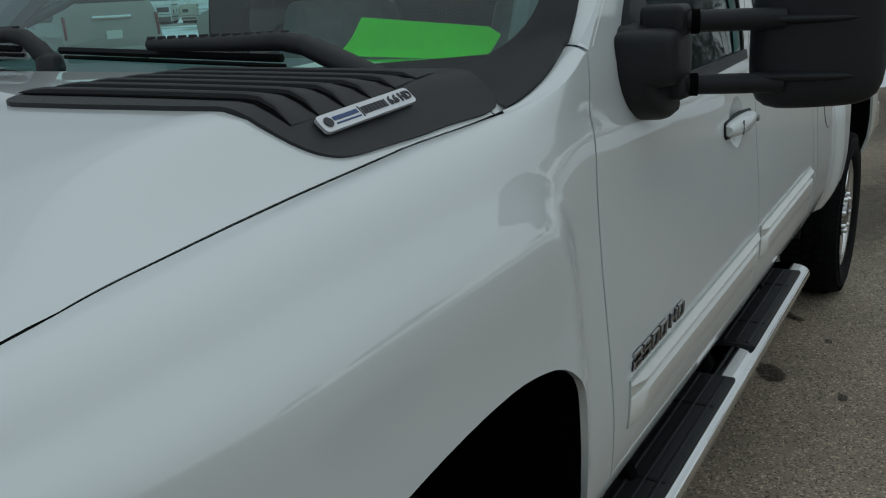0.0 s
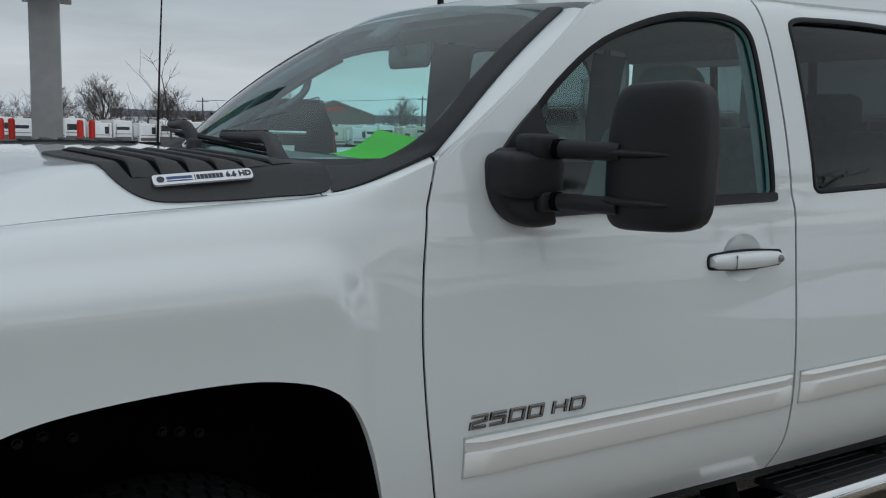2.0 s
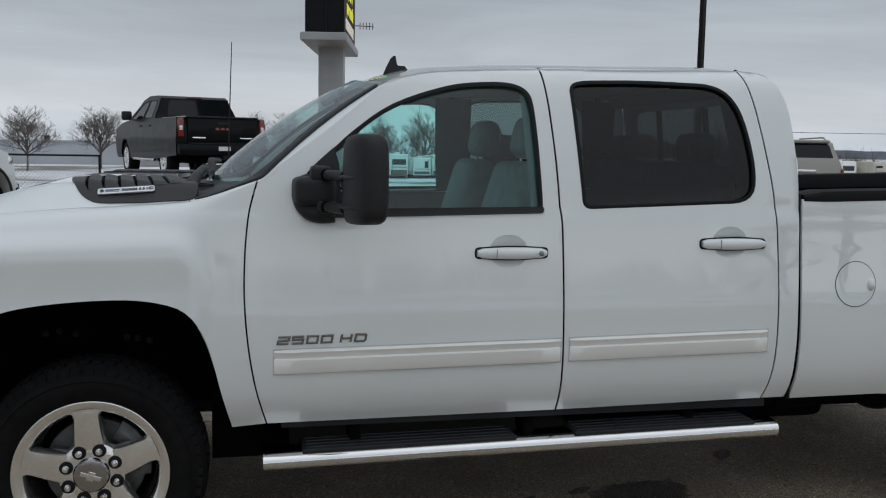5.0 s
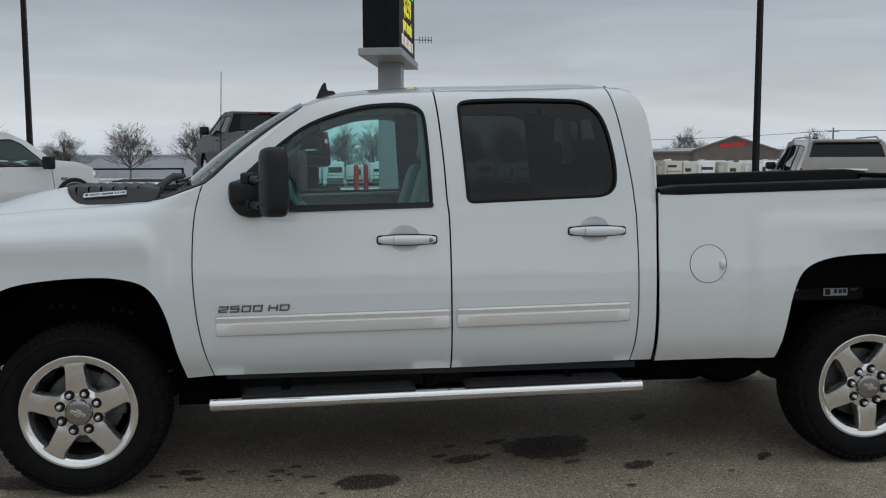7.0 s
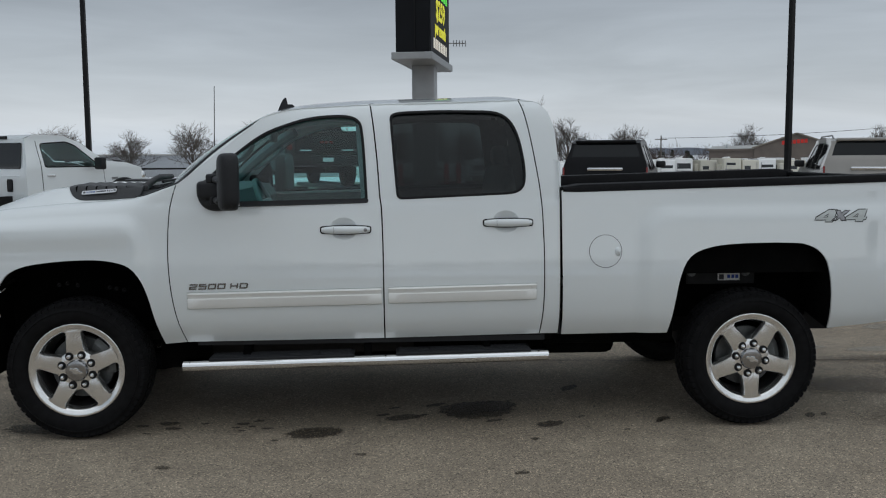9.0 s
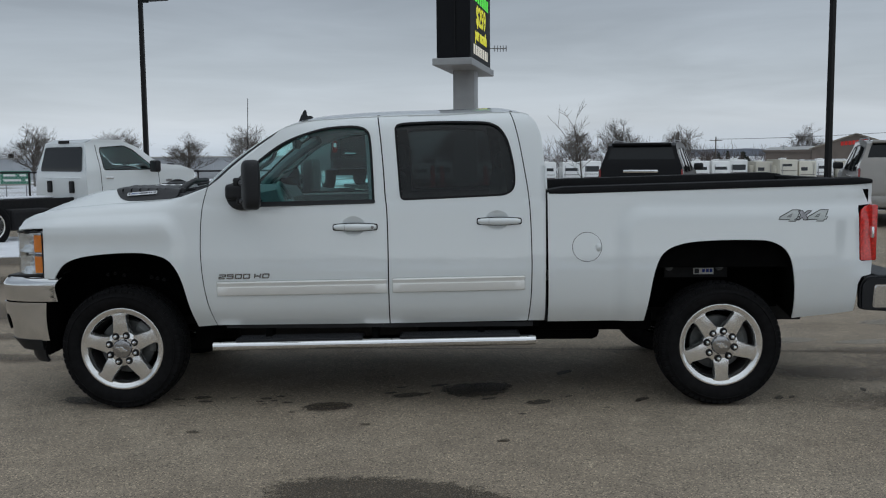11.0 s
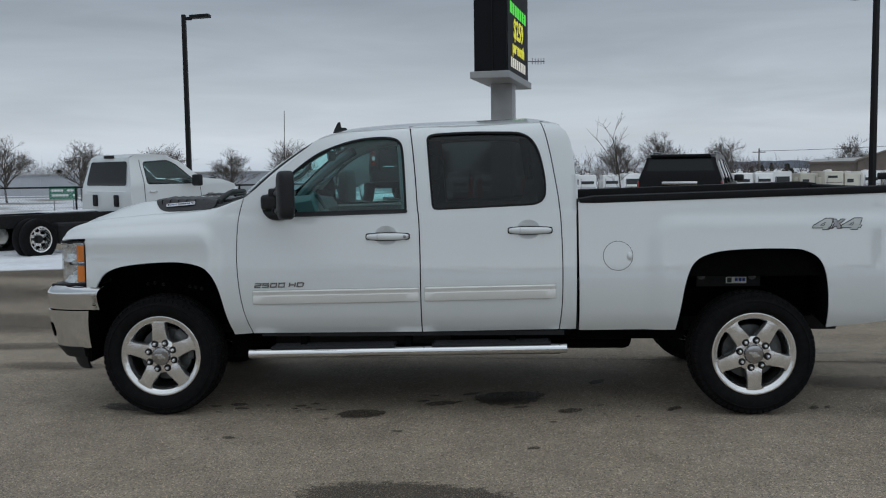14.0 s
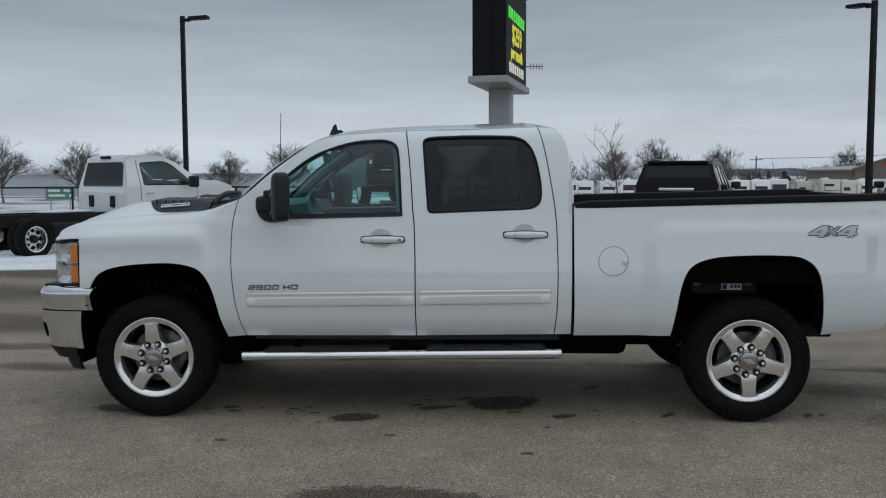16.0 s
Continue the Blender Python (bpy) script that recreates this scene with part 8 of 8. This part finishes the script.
# ---- camper trailers in rows beyond the lot ----
def camper(paint, length, height, label, kind=0):
    c = thing("travel_trailer", label, "camper", group="parked campers")
    out = rounded([(-length / 2, 0.45, 0.1), (length / 2, 0.45, 0.1), (length / 2 + 0.12, 1.3, 0.3), (length / 2 - 0.15, height, 0.35), (-length / 2 + 0.05, height, 0.2)])
    part("body", prism(out, -1.2, 1.2, bevel=0.05), paint, c, smooth=True, sharp=30)
    for s in (-1, 1):
        part("window", box((1.1, 0.03, 0.62), (-length * 0.18, s * 1.205, 1.95), 0.03), RV_DARK, c)
        part("window", box((0.62, 0.03, 0.5), (length * 0.20, s * 1.205, 2.0), 0.03), RV_DARK, c)
        part("stripe", box((length * 0.86, 0.02, 0.16), (0, s * 1.203, 1.15)), RV_STRIPE, c)
        part("door", box((0.66, 0.03, 1.75), (length * 0.36, s * 1.204, 1.45), 0.02), RV_WHITE, c)
        for x in (-0.45, 0.45):
            part("wheel", tube([(x, s * 1.0, 0.36), (x, s * 1.2, 0.36)], 0.36, 16), RUBBER, c)
    for s in (-1, 1):
        xe = s * (length / 2 + (0.06 if s > 0 else 0.01))
        wide, tall, up, off = ((1.7, 0.42, 2.15, 0.0), (0.9, 0.5, 1.95, 0.45), (1.9, 0.75, 2.25, 0.0), (0.5, 0.9, 1.9, -0.6), (1.3, 0.34, 2.5, 0.2))[kind]
        part("end_window", box((0.05, wide, tall), (xe - s * 0.05, off, up), 0.02), RV_DARK, c)
        part("lower_panel", box((0.05, 2.2, (0.55, 0.30, 0.8, 0.4, 0.25)[kind]), (s * (length / 2 + 0.02), 0, 0.78), 0.02), RV_STRIPE, c)
        part("end_stripe", box((0.03, 2.1, 0.07), (xe + s * 0.025, 0, (1.45, 1.2, 1.55, 1.3, 1.75)[kind]), 0.0), RV_STRIPE, c)
        part("ladder", box((0.06, 0.06, 1.6), (xe + s * 0.05, 0.85 * (-1) ** kind, 1.9), 0.01), STEEL, c)
    part("slide_out", box((2.2, 0.5, 1.5), (-length * 0.16, 1.42, 1.75), 0.04), paint, c, smooth=True, sharp=40)
    part("awning", tube([(-length * 0.3, -1.30, height - 0.35), (length * 0.3, -1.30, height - 0.35)], 0.09, 8), RV_STRIPE, c)
    # dark box painting in the shade beneath the camper
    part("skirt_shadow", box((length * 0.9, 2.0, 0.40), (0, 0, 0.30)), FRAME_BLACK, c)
    part("roof_vent", box((0.5, 0.5, 0.16), (0.4, 0, height + 0.08), 0.03), RV_WHITE, c)
    part("roof_unit", box((0.8, 0.6, 0.24), (-0.9, 0, height + 0.12), 0.06), RV_WHITE, c)
    part("hitch", tube([(length / 2, 0.5, 0.5), (length / 2 + 1.0, 0, 0.5), (length / 2, -0.5, 0.5)], 0.05, 6), FRAME_BLACK, c)
    return c


rng = random.Random(77)
models = [camper(RV_WHITE, 6.5, 3.15, "white travel trailer parked on the snowy field"), camper(RV_TAN, 6.0, 3.0, "tan travel trailer parked on the snowy field", 1), camper(RV_WHITE, 7.2, 3.3, "long white camper with dark stripes on the field", 2),
          camper(RV_WHITE, 6.2, 2.8, "low white camper with a narrow rear window", 3), camper(RV_TAN, 6.8, 3.25, "tall tan camper with a high rear window", 4)]
spots = []
for k in range(38):
    spots.append((-2.0 + 2.95 * k + rng.uniform(-0.3, 0.3), 124 + rng.uniform(-1.5, 1.5), 90 + rng.uniform(-5, 5)))
for k in range(26):
    spots.append((108 + 2.2 * k, 118 - 4.2 * k + rng.uniform(-1, 1), 40 + rng.uniform(-6, 6)))
placed = set()
for k, (x, y, a) in enumerate(spots):
    m = pose(x, y, ground_height(x, y), 0, 0, a)
    pick = (0, 2, 3, 0, 3, 2, 0)[k % 7] if k < 14 else (1, 4, 1, 0, 1, 3, 0, 2)[k % 8]
    if pick not in placed:
        placed.add(pick)
        models[pick].matrix_world = m
    else:
        copy_thing(models[pick], m)


# ---- buildings ----
def warehouse():
    b = thing("warehouse", "long low pale grey metal warehouse beyond the trees", "building", pose(-72, 196, -2.5))
    part("wall", box((124, 30, 4.2), (0, 0, 2.1)), METAL_GREY, b)
    part("roof", box((126, 31, 0.35), (0, 0, 4.35), 0.1), ROOF_GREY, b)
    for k in range(30):
        part("wall_rib", box((0.3, 0.12, 4.1), (-60 + 4.1 * k, -15.03, 2.06)), METAL_GREY, b)
    for k in range(7):
        part("roof_fan", box((0.9, 0.9, 0.9), (-54 + 18 * k, -8, 4.9), 0.1), POST_BLACK, b)


def workshop():
    b = thing("gabled_workshop", "brown metal workshop with a low gable and red sign", "building", pose(67.6, 144.5, -2.5, 0, 0, -23.6))
    out = [(-6.4, 0), (6.9, 0), (6.9, 4.62), (0, 6.95), (-6.4, 4.75)]
    part("wall", prism(out, -6, 14), METAL_BROWN, b)
    for x0, z0 in ((-6.75, 4.63), (7.25, 4.50)):
        mid, lean = ((x0 + 0) / 2, (z0 + 6.95) / 2 + 0.12), math.degrees(math.atan2(6.95 - z0, abs(x0)))
        part("roof", box((math.hypot(x0, 6.95 - z0), 20.8, 0.20), (mid[0], 4, mid[1]), rot=(0, math.copysign(lean, x0), 0)), METAL_TAN, b)
    part("annex", box((7.0, 12, 4.55), (-9.95, 0.6, 2.27)), METAL_BROWN, b)
    part("annex_roof", box((7.4, 12.8, 0.22), (-10.05, 0.6, 4.85), rot=(2.6, -1.2, 0)), ROOF_GREY, b)
    part("annex_fascia", box((7.4, 0.08, 0.30), (-10.05, -5.82, 4.50)), METAL_BROWN, b)
    part("roof_vent", tube([(-10.9, -2, 4.7), (-10.9, -2, 5.45)], 0.16, 10), METAL_GREY, b)
    bm = bmesh.new()
    for k in range(7):
        box((0.44, 0.06, 0.62), (-2.0 + 0.56 * k, -6.05, 5.55 + 0.05 * k), 0.02, bm=bm)
    part("sign_bars", bm, RED_PAINT, b, "red sign on the gable")
    for x in (-3.4, 2.8):
        part("bay_door", box((4.2, 0.1, 3.2), (x, -6.04, 1.6)), RV_WHITE, b)


warehouse()
workshop()


def bollard(x, y):
    b = thing("red_bollard", "upright red painted steel bollard beside the pylon sign", "bollard", pose(x, y, ground_height(x, y)), group="red bollards")
    part("pipe", tube([(0, 0, -0.05), (0, 0, 1.34), (0, 0, 1.375), (0, 0, 1.39)], 0.06, 14, radii=[0.062, 0.062, 0.055, 0.03]), RED_PAINT, b, smooth=True, sharp=50)


for x, y in ((1.69, 16.9), (1.93, 17.3), (3.03, 16.4), (3.38, 17.1)):
    bollard(x, y)


# ---- green road sign beyond the fence ----
def road_sign():
    x, y = -30.2, 62.0
    g = ground_height(x, y)
    b = thing("road_sign", "green road sign with white lettering on two posts", "sign", pose(x, y, g))
    board = part("board", box((2.25, 0.02, 0.96), (0, 0, 0.32 - g), 0.006), SIGN_GREEN, b)
    for u, w, v in ((-0.45, 0.9, 0.17), (0.55, 0.5, 0.17), (-0.25, 1.3, -0.20), (0.85, 0.22, -0.20)):
        part("letter_bar", box((w, 0.006, 0.16), (u, -0.013, 0.32 - g + v)), PAPER, board)
    for u in (-0.75, 0.75):
        part("post", box((0.07, 0.05, 1.0 - g), (u, 0.04, (0.8 - g) / 2 - 0.1)), STEEL, b)


road_sign()


# ---- chain-link fence and utility poles ----
def fence(x0, y0, x1, y1, h):
    f = thing("chain_link_fence", "galvanised chain-link fence with a dark top rail", "fence")
    a, b = Vector((x0, y0, 0)), Vector((x1, y1, 0))
    n = max(2, int((b - a).length / 2.6))
    za = lambda p: ground_height(p.x, p.y)
    for k in range(n + 1):
        p = a.lerp(b, k / n)
        part("post", tube([(p.x, p.y, za(p)), (p.x, p.y, za(p) + h)], 0.035, 8), FRAME_BLACK, f)
    p, q = a.copy(), b.copy()
    p.z, q.z = za(a) + h - 0.03, za(b) + h - 0.03
    part("top_rail", tube([p, q], 0.028, 8), FRAME_BLACK, f)
    v, fc = [], []
    d = (b - a).normalized()
    L = (b - a).length
    s = -h
    while s < L:
        for sg in (1, -1):
            s0, s1 = (s, s + h) if sg > 0 else (s + h, s)
            t0 = max(0.0, (0 - s) / h) if s < 0 else 0.0
            t1 = min(1.0, (L - s) / h) if s + h > L else 1.0
            if sg < 0:
                t0, t1 = 1 - t1, 1 - t0
            q0 = a + d * (s0 + (s1 - s0) * t0)
            q1 = a + d * (s0 + (s1 - s0) * t1)
            i = len(v)
            z = za(a)
            w = 0.006
            v += [(q0.x, q0.y, z + h * t0 - w), (q0.x, q0.y, z + h * t0 + w), (q1.x, q1.y, z + h * t1 + w), (q1.x, q1.y, z + h * t1 - w)]
            fc.append((i, i + 1, i + 2, i + 3))
        s += 0.11
    me = bpy.data.meshes.new("wire_mesh")
    me.from_pydata(v, [], fc)
    me.materials.append(FENCE)
    ob = new("wire_mesh", me)
    ob.parent = f


fence(-17.0, 23.0, -3.4, 23.6, 1.25)


def utility_pole(x, y, h):
    z = ground_height(x, y)
    p = thing("utility_pole", "weathered wooden utility pole with one crossarm", "pole", pose(x, y, z, 0, 0, 12), group="utility poles")
    part("pole", tube([(0, 0, 0), (0, 0, h)], 0.14, 8, radii=[0.16, 0.10]), WOOD_POLE, p)
    part("crossarm", box((2.2, 0.1, 0.12), (0, 0, h - 0.6)), WOOD_POLE, p)
    for k in (-0.9, -0.3, 0.3, 0.9):
        part("insulator", box((0.08, 0.08, 0.16), (k, 0, h - 0.46), 0.02), RV_WHITE, p)


poles = [(45.4, 146.0, 6.9), (78.0, 132.0, 8.2), (118, 100.0, 8.2)]
for q in poles:
    utility_pole(*q)
wires = thing("power_line", "thin overhead wires strung between utility poles", "wire")
for (xa, ya, ha), (xb, yb, hb) in zip(poles, poles[1:]):
    for off in (-0.9, 0.9):
        pts = []
        for k in range(13):
            u = k / 12
            pts.append((xa + (xb - xa) * u, ya + (yb - ya) * u + off * 0.2, ground_height(xa, ya) + ha - 0.4 + (hb - ha) * u - 1.0 * 4 * u * (1 - u) * 0.35))
        part("wire", tube(pts, 0.03, 4), POST_BLACK, wires)
tower = thing("cell_tower", "distant slender cell tower with antenna racks", "tower", pose(193, 228, -2.5))
part("mast", tube([(0, 0, 0), (0, 0, 18.5)], 0.30, 8, radii=[0.4, 0.22]), SIGN_GREY, tower)
for z in (13.0, 15.5, 17.8):
    for k in range(6):
        a = k * math.tau / 6
        part("antenna", box((0.3, 0.2, 1.5), (0.9 * math.cos(a), 0.9 * math.sin(a), z)), SIGN_GREY, tower)
    part("rack", tube([(-1, 0, z), (1, 0, z)], 0.08, 6), SIGN_GREY, tower)
